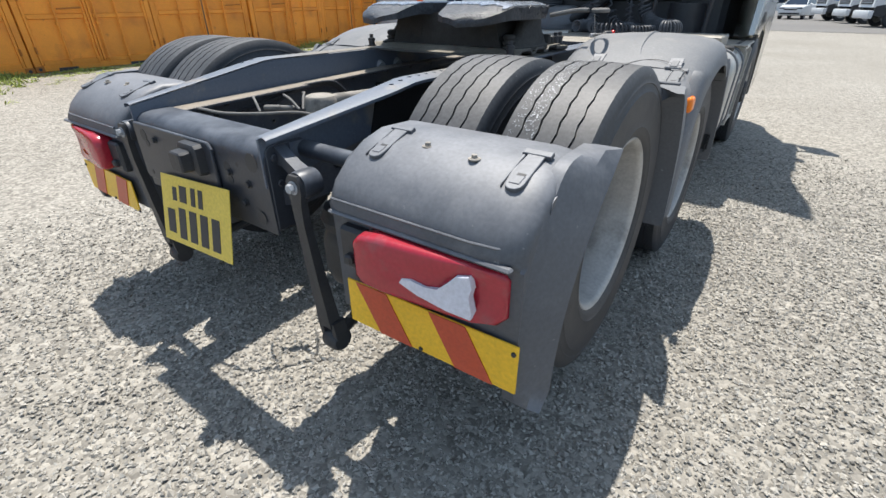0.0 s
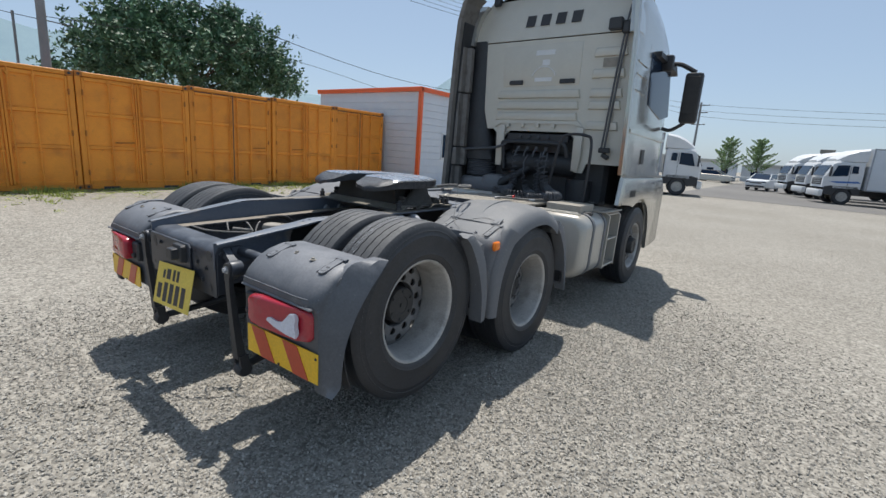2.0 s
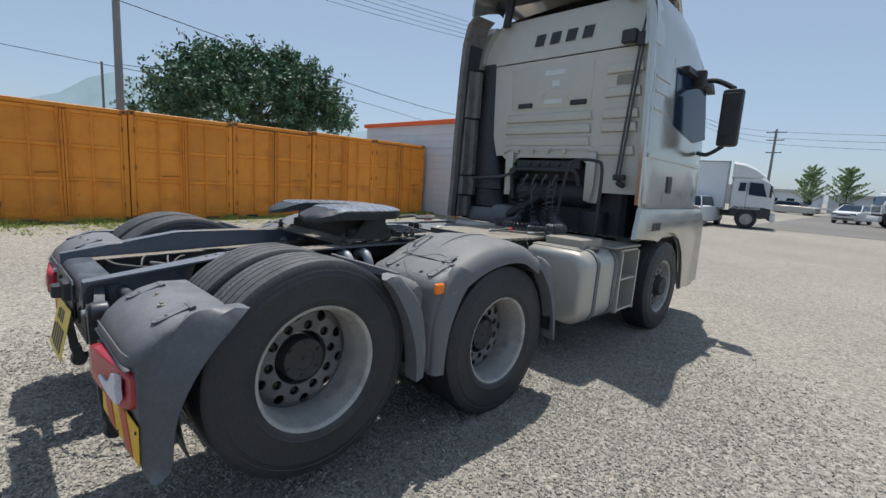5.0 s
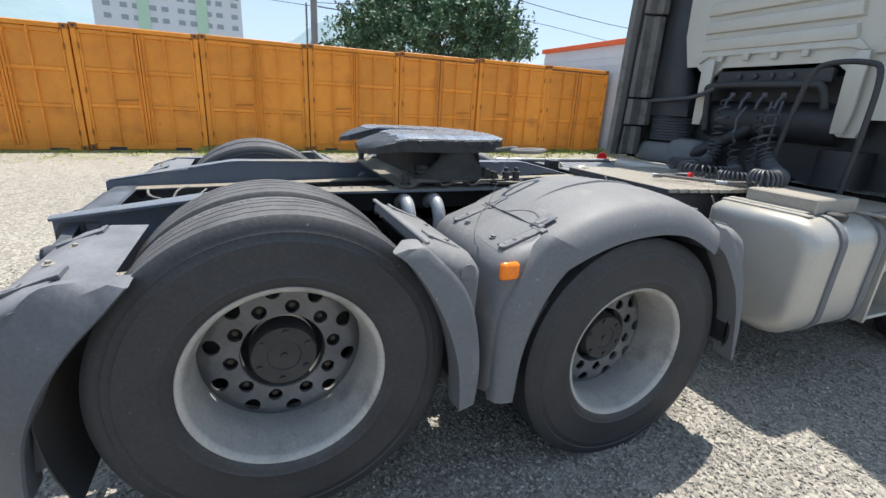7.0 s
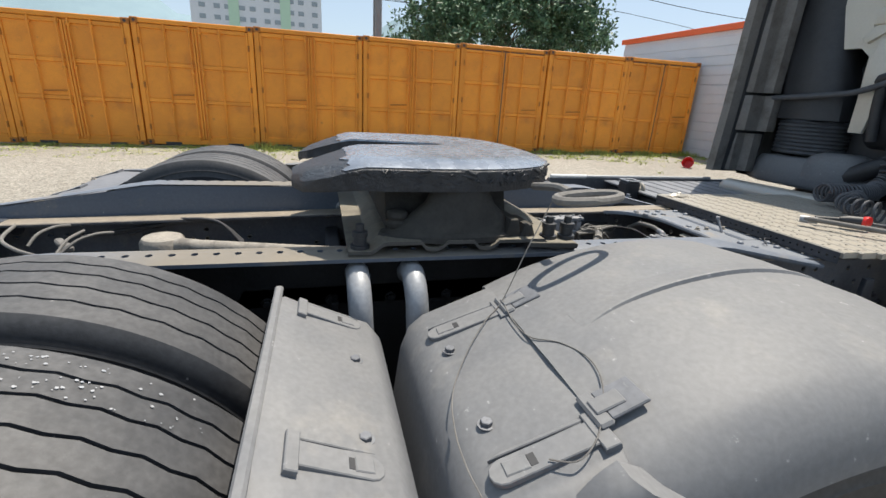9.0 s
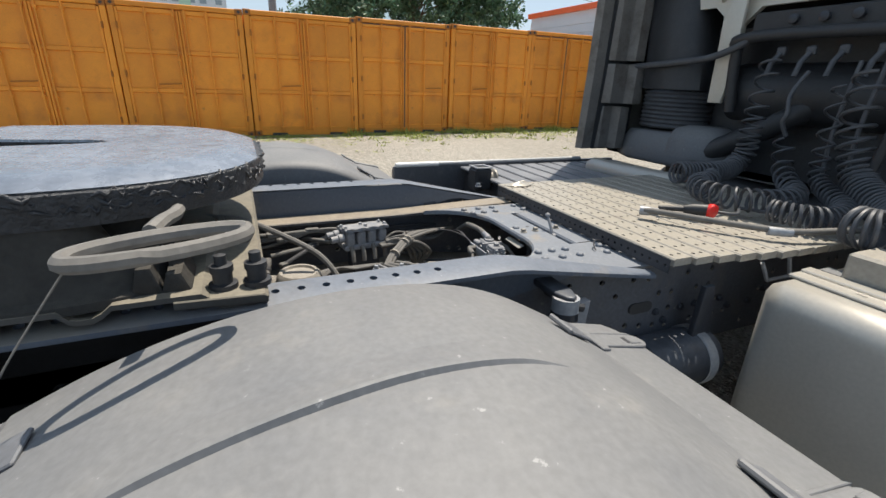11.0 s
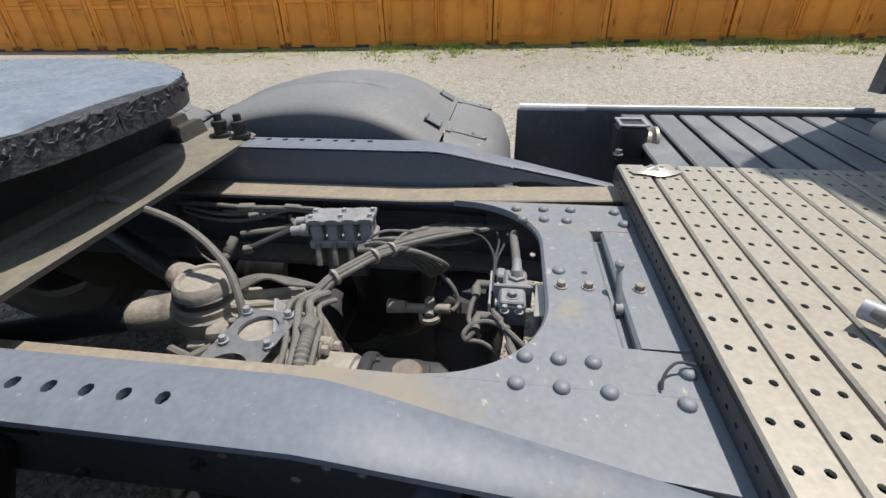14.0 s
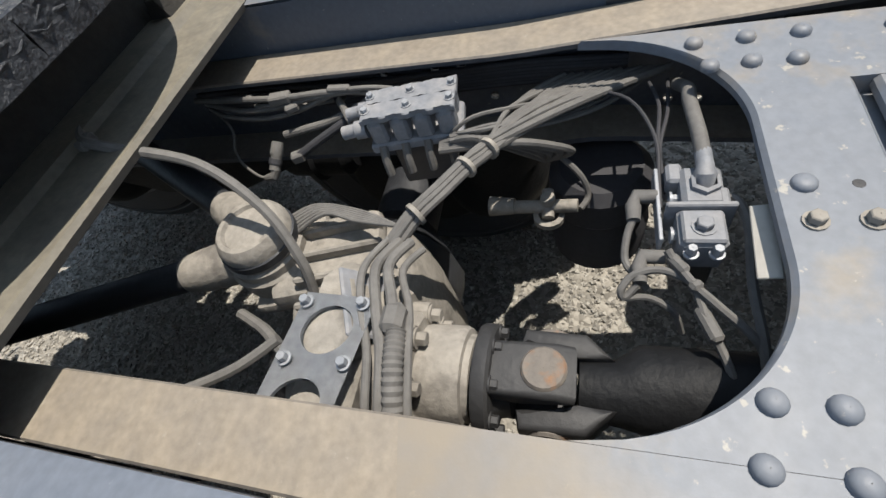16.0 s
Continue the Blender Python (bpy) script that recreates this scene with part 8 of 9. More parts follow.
def container(dark_seam):
    """A container's end with two doors; it faces +x, its near bottom corner at the origin, and runs back."""
    w, h = 2.44, 2.66
    c = root("storage_container", pose(0, 0, 0), "orange painted steel storage container with closed double doors, scuffed", "container", "row of containers")
    bm = bmesh.new()
    box(bm, (-3.05, w / 2, h / 2), (5.98, w - 0.02, h - 0.06), 0.01)
    part("body", bm, M_orange, c)
    # roof sheet out of sight, added so the top bounces no orange light
    part("roof", box(bmesh.new(), (-3.05, w / 2, h - 0.022), (5.9, w - 0.1, 0.012), 0.003), M_roof, c, "unseen grey-brown roof sheet added to cut orange bounce")
    bm = bmesh.new()
    for y in (0.06, w - 0.06):
        box(bm, (-0.06, y, h / 2), (0.12, 0.11, h), 0.012)
    box(bm, (-0.06, w / 2, h - 0.055), (0.12, w - 0.2, 0.10), 0.012)
    box(bm, (-0.06, w / 2, 0.07), (0.12, w - 0.2, 0.12), 0.012)
    part("frame", bm, M_orange, c)
    for y in (0.075, w - 0.075):
        for z in (0.06, h - 0.058):
            bm = bmesh.new()
            box(bm, (-0.072, y, z), (0.16, 0.155, 0.122), 0.01)
            cc = part("corner_casting", bm, M_rust, c)
            part("slot", disc(bmesh.new(), (0.0085, y, z), 0.032, 0.002, "x", 12), M_ink, cc)
    for y in (0.55, w - 0.55):
        part("fork_pocket", box(bmesh.new(), (0.001, y, 0.03), (0.006, 0.34, 0.07), 0.002), M_ink, c)
    dw = (w - 0.24) / 2
    for d in (0, 1):
        y0 = 0.12 + d * (dw + (0.006 if not dark_seam else 0.022)) - (0.008 if dark_seam else 0)
        bm = bmesh.new()
        box(bm, (-0.045, y0 + dw / 2, h / 2), (0.03, dw - 0.008, h - 0.26), 0.004)
        door = part("door", bm, M_orange, c)
        for z in (0.16, 0.98, 1.74, h - 0.16):
            part("rib", prism(bmesh.new(), [(-0.032, z - 0.05), (0.004, z - 0.035), (0.004, z + 0.035), (-0.032, z + 0.05)], "y", y0 + 0.05, y0 + dw - 0.06), M_orange, door)
        for y in (0.022, dw - 0.03):
            part("stile", box(bmesh.new(), (-0.025, y0 + y, h / 2), (0.05, 0.045, h - 0.27), 0.006), M_orange, door)
        for y in (dw * 0.46, dw - 0.10 if d == 0 else 0.10):
            bm = bmesh.new()
            tube(bm, [(0.022, y0 + y, 0.10), (0.022, y0 + y, h - 0.10)], 0.017, 8)
            part("lock_rod", bm, M_orange, door)
            for z in (0.2, 0.85, 1.6, h - 0.22):
                part("rod_guide", box(bmesh.new(), (0.014, y0 + y, z), (0.05, 0.07, 0.05), 0.008), M_orange, door)
        if (d == 0) != dark_seam:
            part("lock_handle", box(bmesh.new(), (0.04, y0 + dw * 0.7, 1.12), (0.02, 0.42, 0.03), 0.005, turn("X", 3)), M_rust, door)
        for z in (0.4, 1.3, 2.2):
            part("hinge", tube(bmesh.new(), [(0.012, y0 + (0.0 if d == 0 else dw), z - 0.06), (0.012, y0 + (0.0 if d == 0 else dw), z + 0.06)], 0.02, 8), M_rust, door)
    if dark_seam:
        part("door_gap", box(bmesh.new(), (-0.02, w / 2, h / 2), (0.03, 0.024, h - 0.27), 0), M_ink, c)
        part("roof_gap", box(bmesh.new(), (0.003, w / 2, h - 0.13), (0.004, w - 0.3, 0.02), 0), M_ink, c)
    return c


PITCH = 2.453
first = {}
for i in range(10):
    y = 12.86 - PITCH * (i + 1)
    gap = i in (0, 2)
    m = pose(CX + (0.04 if i in (1,) else 0.0) + 0.012 * math.sin(i * 2.3), y, ground_z(CX, y + 1.2) - 0.005 + 0.006 * (i % 3), 0, 0, 0.25 * math.sin(i * 1.7))
    if gap not in first:
        first[gap] = container(gap)
        first[gap].matrix_basis = m
    else:
        copy_thing(first[gap], m)

# ---- site office ----
office = root("site_office", pose(-10.25, 13.02, 0.2), "grey sandwich-panel site office with orange trim", "building")
bm = bmesh.new()
box(bm, (-2.95, 4.0, 1.80), (5.86, 7.9, 3.6), 0.0)
part("wall", bm, M_panel, office)
for k in range(13):
    z = 0.12 + k * 0.26
    part("wall_panel", box(bmesh.new(), (-2.95, 0.042, z), (5.86, 0.02, 0.235), 0.004), M_panel, office)
    part("wall_panel", box(bmesh.new(), (-0.01, 4.0, z), (0.022, 7.9, 0.235), 0.004), M_panel, office)
bm = bmesh.new()
box(bm, (0.0, 0.03, 1.8), (0.16, 0.12, 3.6), 0.006)
part("corner_post", bm, M_trim, office, "orange corner trim")
bm = bmesh.new()
box(bm, (-2.95, 0.0, 3.58), (6.06, 0.12, 0.16), 0.006)
box(bm, (0.02, 4.0, 3.58), (0.12, 8.0, 0.16), 0.006)
part("roof_trim", bm, M_trim, office, "orange roof edge")
win = part("window", box(bmesh.new(), (0.012, 1.95, 1.58), (0.05, 1.02, 1.05), 0.01), M_whitepaint, office, "white framed sliding window")
for y in (1.70, 2.2):
    part("pane", box(bmesh.new(), (0.04, y, 1.58), (0.01, 0.42, 0.9), 0.002), M_darkglass, win)


# ---- trees ----
def tree(name, m, h, spread, leaves, leaf, seed, mat, label, low=0.3, lean=(0, 0)):
    r = root(name, m, label, "tree")
    rng = random.Random(seed)
    bm = bmesh.new()
    tube(bm, spline([(0, 0, -0.05), (0.05, 0, h * 0.25), (-0.05, 0.08, h * 0.5), (0, 0, h * 0.8)], 4), [0.16 * spread / 3 * (1 - 0.8 * k / 12) for k in range(13)], 10)
    tips = []
    for k in range(22):
        a, f = k * 2.4 + rng.uniform(-0.3, 0.3), rng.uniform(0.25, 0.75)
        ln = spread * rng.uniform(0.55, 1.0)
        base = Vector((0, 0, h * f))
        tip = Vector((math.cos(a) * ln, math.sin(a) * ln, min(h * f + rng.uniform(0.1, 0.45) * h, h * 0.95)))
        mid = base.lerp(tip, 0.5) + Vector((0, 0, 0.06 * h))
        tube(bm, [base, mid, tip], [0.05, 0.03, 0.01], 5)
        tips.append((mid, tip))
    part("trunk", bm, M_bark, r)
    nrng = np.random.default_rng(seed)
    centres = []
    for _ in range(200):
        a, e = rng.uniform(0, 2 * math.pi), rng.uniform(-0.4, 1.0)
        rad = rng.uniform(0.45, 1.0) * (1 - 0.25 * max(e, 0))
        zc = h * (low + (1 - low) * 0.5) + h * (1 - low) * 0.5 * e * rng.uniform(0.7, 1.0)
        q = max(0.15, 1 - (abs(zc - h * (low + 0.38 * (1 - low))) / (h * 0.62)) ** 2)
        centres.append((math.cos(a) * spread * rad * q + lean[0] * zc, math.sin(a) * spread * rad * q + lean[1] * zc, zc))
    centres = np.array(centres)
    idx = nrng.integers(0, len(centres), leaves)
    mid = np.array([0, 0, h * (low + 0.3 * (1 - low))])
    sprig = nrng.normal(0, 1, (len(centres) * 9, 3)) * 0.55 + (centres - mid).repeat(9, 0) / spread + np.array([0, 0, 0.45])
    sprig /= np.linalg.norm(sprig, axis=1, keepdims=True)
    sprig *= nrng.uniform(0.25, 1.0, (len(sprig), 1)) * 0.24 * spread
    root_off = nrng.normal(0, 1, (len(sprig), 3)) * np.array([0.06, 0.06, 0.045]) * spread
    pick = idx * 9 + nrng.integers(0, 9, leaves)
    pos = centres[idx] + root_off[pick] + sprig[pick] * nrng.uniform(0, 1, (leaves, 1)) + nrng.normal(0, 0.018 * spread, (leaves, 3))
    nrm = nrng.normal(0, 1, (leaves, 3)) + np.array([0, 0, 0.6])
    nrm /= np.linalg.norm(nrm, axis=1, keepdims=True)
    t1 = np.cross(nrm, nrng.normal(0, 1, (leaves, 3)))
    t1 /= np.linalg.norm(t1, axis=1, keepdims=True)
    t2 = np.cross(nrm, t1)
    s = nrng.uniform(0.6, 1.25, (leaves, 1)) * leaf
    v = np.stack([pos + t1 * s, pos + t2 * s * 0.45 + nrm * s * 0.12, pos - t1 * s, pos - t2 * s * 0.45 + nrm * s * 0.12], 1).reshape(-1, 3)
    f = (np.arange(leaves) * 4)[:, None] + np.array([0, 1, 2, 3])[None]
    raw("crown", v.tolist(), f.tolist(), mat, r)
    return r


tree("tree", pose(-24.2, 11.25, 0.1), 7.3, 5.25, 50000, 0.118, 11, M_leaf, "broad dark green leafy tree behind the containers", 0.28)


def young_tree(m, h, spread, seed, label):
    """A slender roadside tree whose twigs sweep upwards, with leaves along them."""
    r = root("tree", m, label, "tree", "young roadside trees")
    rng = random.Random(seed)
    bm = bmesh.new()
    tube(bm, spline([(0, 0, -0.05), (0.04, 0, h * 0.4), (0, 0.03, h)], 4), [0.10 * (1 - 0.9 * k / 8) for k in range(9)], 8)
    twigs = []
    for k in range(46):
        f = 0.24 + 0.70 * k / 45
        a, ln = k * 2.4 + rng.uniform(-0.4, 0.4), spread * rng.uniform(0.75, 1.15) * (1.12 - f) ** 0.75
        base = Vector((0, 0, h * f))
        tip = base + Vector((math.cos(a) * ln, math.sin(a) * ln, ln * rng.uniform(0.45, 0.95)))
        tube(bm, [base, base.lerp(tip, 0.5) - Vector((0, 0, 0.05)), tip], [0.025, 0.016, 0.006], 4)
        twigs.append((base, tip))
    part("trunk", bm, M_bark, r)
    nr = np.random.default_rng(seed)
    n = 5200
    idx, f = nr.integers(0, len(twigs), n), nr.uniform(0.18, 1.04, (n, 1))
    a0, b0 = np.array([tuple(x) for x, _ in twigs])[idx], np.array([tuple(y) for _, y in twigs])[idx]
    pos = a0 + (b0 - a0) * f + nr.normal(0, 0.10, (n, 3)) * (1.25 - f)
    nrm = nr.normal(0, 1, (n, 3)) + np.array([0, 0, 0.8])
    nrm /= np.linalg.norm(nrm, axis=1, keepdims=True)
    t1 = np.cross(nrm, nr.normal(0, 1, (n, 3)))
    t1 /= np.linalg.norm(t1, axis=1, keepdims=True)
    t2 = np.cross(nrm, t1)
    q = nr.uniform(0.07, 0.13, (n, 1))
    v = np.stack([pos + t1 * q, pos + t2 * q * 0.6, pos - t1 * q, pos - t2 * q * 0.6], 1).reshape(-1, 3)
    raw("crown", v.tolist(), ((np.arange(n) * 4)[:, None] + np.arange(4)[None]).tolist(), M_leaf2, r)
    return r


young_tree(pose(-6.0, 72.0, 0), 5.9, 2.3, 12, "young light green roadside tree with upswept twigs")
young_tree(pose(-2.6, 73.0, 0), 6.0, 2.5, 13, "young light green roadside tree with upswept twigs")
young_tree(pose(15.5, 78.0, 0), 6.2, 2.2, 14, "young light green tree behind the parked trucks")


# ---- poles and wires ----
def pole(m, h, arms, label, r=0.15):
    p = root("utility_pole", m, label, "pole")
    bm = bmesh.new()
    tube(bm, [(0, 0, -0.1), (0, 0, h)], [r, r * 0.72], 14)
    part("shaft", bm, M_pole, p)
    for z, ln in arms:
        bm = bmesh.new()
        box(bm, (0, 0.1, z), (ln, 0.08, 0.09), 0.01)
        arm = part("crossarm", bm, M_black, p)
        for k in (-0.45, 0, 0.45):
            part("insulator", lathe(bmesh.new(), [(0.04, 0), (0.06, 0.05), (0.04, 0.1), (0.0005, 0.14)], (k * ln, 0.1, z + 0.04), "z", 8), M_whitepaint, arm)
    return p


pole(pose(-19.2, 4.25, 0.1), 9.5, (), "tall grey concrete utility pole")
thin = root("fence_post", pose(-25.4, 4.75, 0.1), "thin grey steel post carrying a wire", "post")
part("shaft", tube(bmesh.new(), [(0, 0, 0), (0, 0, 5.9)], 0.05, 8), M_pole, thin)
pole(pose(-8.4, 60.0, 0), 9.0, ((8.7, 1.8), (7.9, 1.6), (6.6, 1.4)), "utility pole with cross arms")
pole(pose(-17.0, 27.0, 0), 9.6, ((9.3, 2.0), (8.5, 1.6)), "utility pole with cross arms", 0.13)


def wire(pts, r=0.012):
    w = part("wire", tube(bmesh.new(), spline(pts, 8), r, 5), M_cable)
    return tagged(w, "thin black overhead wire", "wire", "overhead wires")


for k in range(5):
    wire([(-36, -12 + 1.2 * k, 15.5 + 0.5 * k), (-27, 16 + 1.1 * k, 12.7 + 0.42 * k), (-18, 46 + k, 12.2 + 0.4 * k)], 0.014)
wire([(-21, -14, 9.8), (-19.2, 4.25, 7.2), (-20.5, 22, 6.0), (-22, 40, 7.0)], 0.016)
wire([(-26.5, -18, 6.6), (-25.4, 4.75, 5.9), (-19.2, 4.25, 4.9)], 0.014)
wire([(-19.2, 4.25, 5.0), (-20.0, 14, 5.6), (-22, 30, 4.6)], 0.012)
for k in range(3):
    wire([(-17.4 + 0.8 * k, 27, 9.4 - 0.3 * k), (-12.5, 43, 8.6 - 0.3 * k), (-8.6 + 0.5 * k, 60, 8.8 - 0.7 * k), (14, 62, 7.9 - 0.6 * k), (44, 66, 8.6 - 0.6 * k)], 0.016)

# ---- distant tower block and hill ----
tower = root("apartment_block", pose(-150, 3.0, 0), "tall white apartment block with pale green strips", "building")
part("wall", box(bmesh.new(), (0, -16.5, 14.6), (12, 33, 29.2), 0), M_apart, tower)
part("roof", box(bmesh.new(), (0, -16.5, 29.5), (12.6, 33.6, 0.7), 0.05), M_trim, tower)
for y in (-9, -24):
    part("stair_tower", box(bmesh.new(), (0, y, 30.8), (8, 5, 3.4), 0.05), M_apart, tower)
for y in (-9.5, -22.5):
    part("stair_strip", box(bmesh.new(), (6.05, y, 14.6), (0.3, 2.6, 29), 0), M_green, tower)
WIN = holder("window", box(bmesh.new(), (0, 0, 0), (0.2, 1.5, 1.1), 0), M_farglass)
for f in range(6, 11):
    for k in range(10):
        o = new("window", WIN)
        o.parent = tower
        o.matrix_basis = pose(6.02, -1.8 - 3.1 * k - 0.5 * (k % 2), 1.6 + 2.7 * f)
for k in range(3):
    part("sign_mark", box(bmesh.new(), (6.1, -3.4 + 1.2 * k, 25.2), (0.1, 0.8, 1.2), 0), M_ink, tower)
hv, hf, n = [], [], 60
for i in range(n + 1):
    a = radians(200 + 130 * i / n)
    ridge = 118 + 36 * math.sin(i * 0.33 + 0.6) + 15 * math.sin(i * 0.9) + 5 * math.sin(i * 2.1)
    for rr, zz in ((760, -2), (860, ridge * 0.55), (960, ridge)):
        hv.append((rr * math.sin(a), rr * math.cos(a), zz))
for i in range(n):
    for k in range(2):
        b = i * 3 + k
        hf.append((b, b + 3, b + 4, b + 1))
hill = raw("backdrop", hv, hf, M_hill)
tagged(hill, "wooded hills far off, blue-green haze painted into their colour", "hills", kind="structure")


# ---- far vehicles ----
def cargo_truck(m, label, length=7.0, blue=False):
    t = root("cargo_truck", m, label, "truck", "parked cargo trucks")
    bm = bmesh.new()
    secs = []
    for y, front, top, nar in ((0.0, 0.30, 2.50, 0.10), (0.10, 0.36, 2.62, 0.02), (0.55, 0.60, 2.74, 0.0), (1.85, 1.85, 2.78, 0.0), (1.95, 1.95, 2.70, 0.03)):
        w = 1.17 - nar
        secs.append([(-w, y, 1.02), (w, y, 1.02), (w, y, 1.72), (w - 0.07, front, top - 0.14), (w - 0.18, front + 0.04, top), (-w + 0.18, front + 0.04, top), (-w + 0.07, front, top - 0.14), (-w, y, 1.72)])
    loft(bm, secs)
    c = part("cab", bm, M_whitepaint, t, angle=25)
    bm = bmesh.new()
    loft(bm, [[(-1.0, y, 1.74), (1.0, y, 1.74), (0.95, y + 0.30, 2.42), (-0.95, y + 0.30, 2.42)] for y in (-0.025, 0.05)])
    part("windscreen", bm, M_darkglass, c)
    for s in (1, -1):
        part("side_window", prism(bmesh.new(), [(0.36, 1.72), (0.58, 2.42), (1.18, 2.46), (1.18, 1.80)], "x", s * 1.14 - 0.04, s * 1.14 + 0.04), M_darkglass, c)
        part("quarter_window", prism(bmesh.new(), [(1.34, 1.98), (1.34, 2.42), (1.62, 2.42), (1.66, 1.98)], "x", s * 1.14 - 0.04, s * 1.14 + 0.04), M_darkglass, c)
        part("door_seam", box(bmesh.new(), (s * 1.172, 1.26, 1.75), (0.006, 0.02, 1.35), 0), M_ink, c)
        part("mirror", box(bmesh.new(), (s * 1.36, 0.22, 2.02), (0.2, 0.10, 0.62), 0.03), M_black, c)
        part("headlamp", box(bmesh.new(), (s * 0.85, -0.08, 0.80), (0.40, 0.10, 0.17), 0.02), M_steel, c)
        part("step_skirt", prism(bmesh.new(), [(0.10, 0.62), (0.10, 1.08), (0.42, 1.16), (1.75, 1.16), (1.95, 0.95), (1.95, 0.62), (1.62, 0.62), (1.45, 0.95), (0.80, 0.95), (0.60, 0.55)], "x", s * 1.10 - 0.07, s * 1.10 + 0.07), M_black, c)
    part("grille", box(bmesh.new(), (0, 0.0, 1.38), (1.7, 0.05, 0.42), 0.01), M_black, c)
    for z in (1.28, 1.40, 1.52):
        part("grille_bar", box(bmesh.new(), (0, -0.03, z), (1.6, 0.02, 0.04), 0), M_steel, c)
    part("bumper", box(bmesh.new(), (0, -0.02, 0.66), (2.36, 0.26, 0.42), 0.06, None, 2), M_whitepaint, c)
    bm = bmesh.new()
    loft(bm, [[(-w, y, 2.70), (w, y, 2.70), (w, y, z - 0.12), (w - 0.16, y, z), (-w + 0.16, y, z), (-w, y, z - 0.12)] for y, z, w in ((0.50, 2.84, 0.9), (0.75, 3.04, 1.02), (1.05, 3.24, 1.10), (1.45, 3.42, 1.14), (2.0, 3.52, 1.16))])
    part("roof_deflector", bm, M_whitepaint, c, angle=45)
    bx = part("cargo_box", box(bmesh.new(), (0, 2.15 + length / 2, 2.25), (2.44, length, 2.56), 0.02), M_apart, t)
    for s in (1, -1):
        for z in (1.0, 3.5):
            part("edge_trim", box(bmesh.new(), (s * 1.225, 2.15 + length / 2, z), (0.03, length, 0.08), 0.005), M_steel, bx)
        for y in (2.2, 2.1 + length):
            part("corner_trim", box(bmesh.new(), (s * 1.225, y, 2.25), (0.03, 0.08, 2.5), 0.005), M_steel, bx)
        part("side_guard", box(bmesh.new(), (s * 1.05, 2.6 + length * 0.3, 0.72), (0.05, length * 0.4, 0.35), 0.01), M_hub, t)
    part("chassis", box(bmesh.new(), (0, 1.5 + length / 2, 0.75), (0.9, length + 1.2, 0.3), 0.02), M_black, t)
    if blue:
        for s in (1, -1):
            part("stripe", prism(bmesh.new(), [(0.25, 1.42), (1.75, 1.50), (1.9, 1.40), (0.7, 1.33)], "x", s * 1.174 - 0.004, s * 1.174 + 0.004), surface_blue, c)
    for y in (1.12, 2.2 + length * 0.72):
        for s in (1, -1):
            o = part("wheel", lathe(bmesh.new(), [(0.0005, 0.03), (0.08, 0.03), (0.10, -0.02), (0.25, -0.02), (0.28, 0.02), (0.30, 0.0)], (s * 1.12, y, 0.5), "x", 20, s), M_rim, t)
            part("tyre", lathe(bmesh.new(), [(0.30, 0.0), (0.44, 0.01), (0.50, -0.04), (0.50, -0.26), (0.30, -0.28)], (s * 1.12, y, 0.5), "x", 24, s), M_rubber, o)
    return t


surface_blue = surface("blue_stripe", (0.03, 0.12, 0.40), (0.05, 0.16, 0.45), rough=0.4, bump=0)


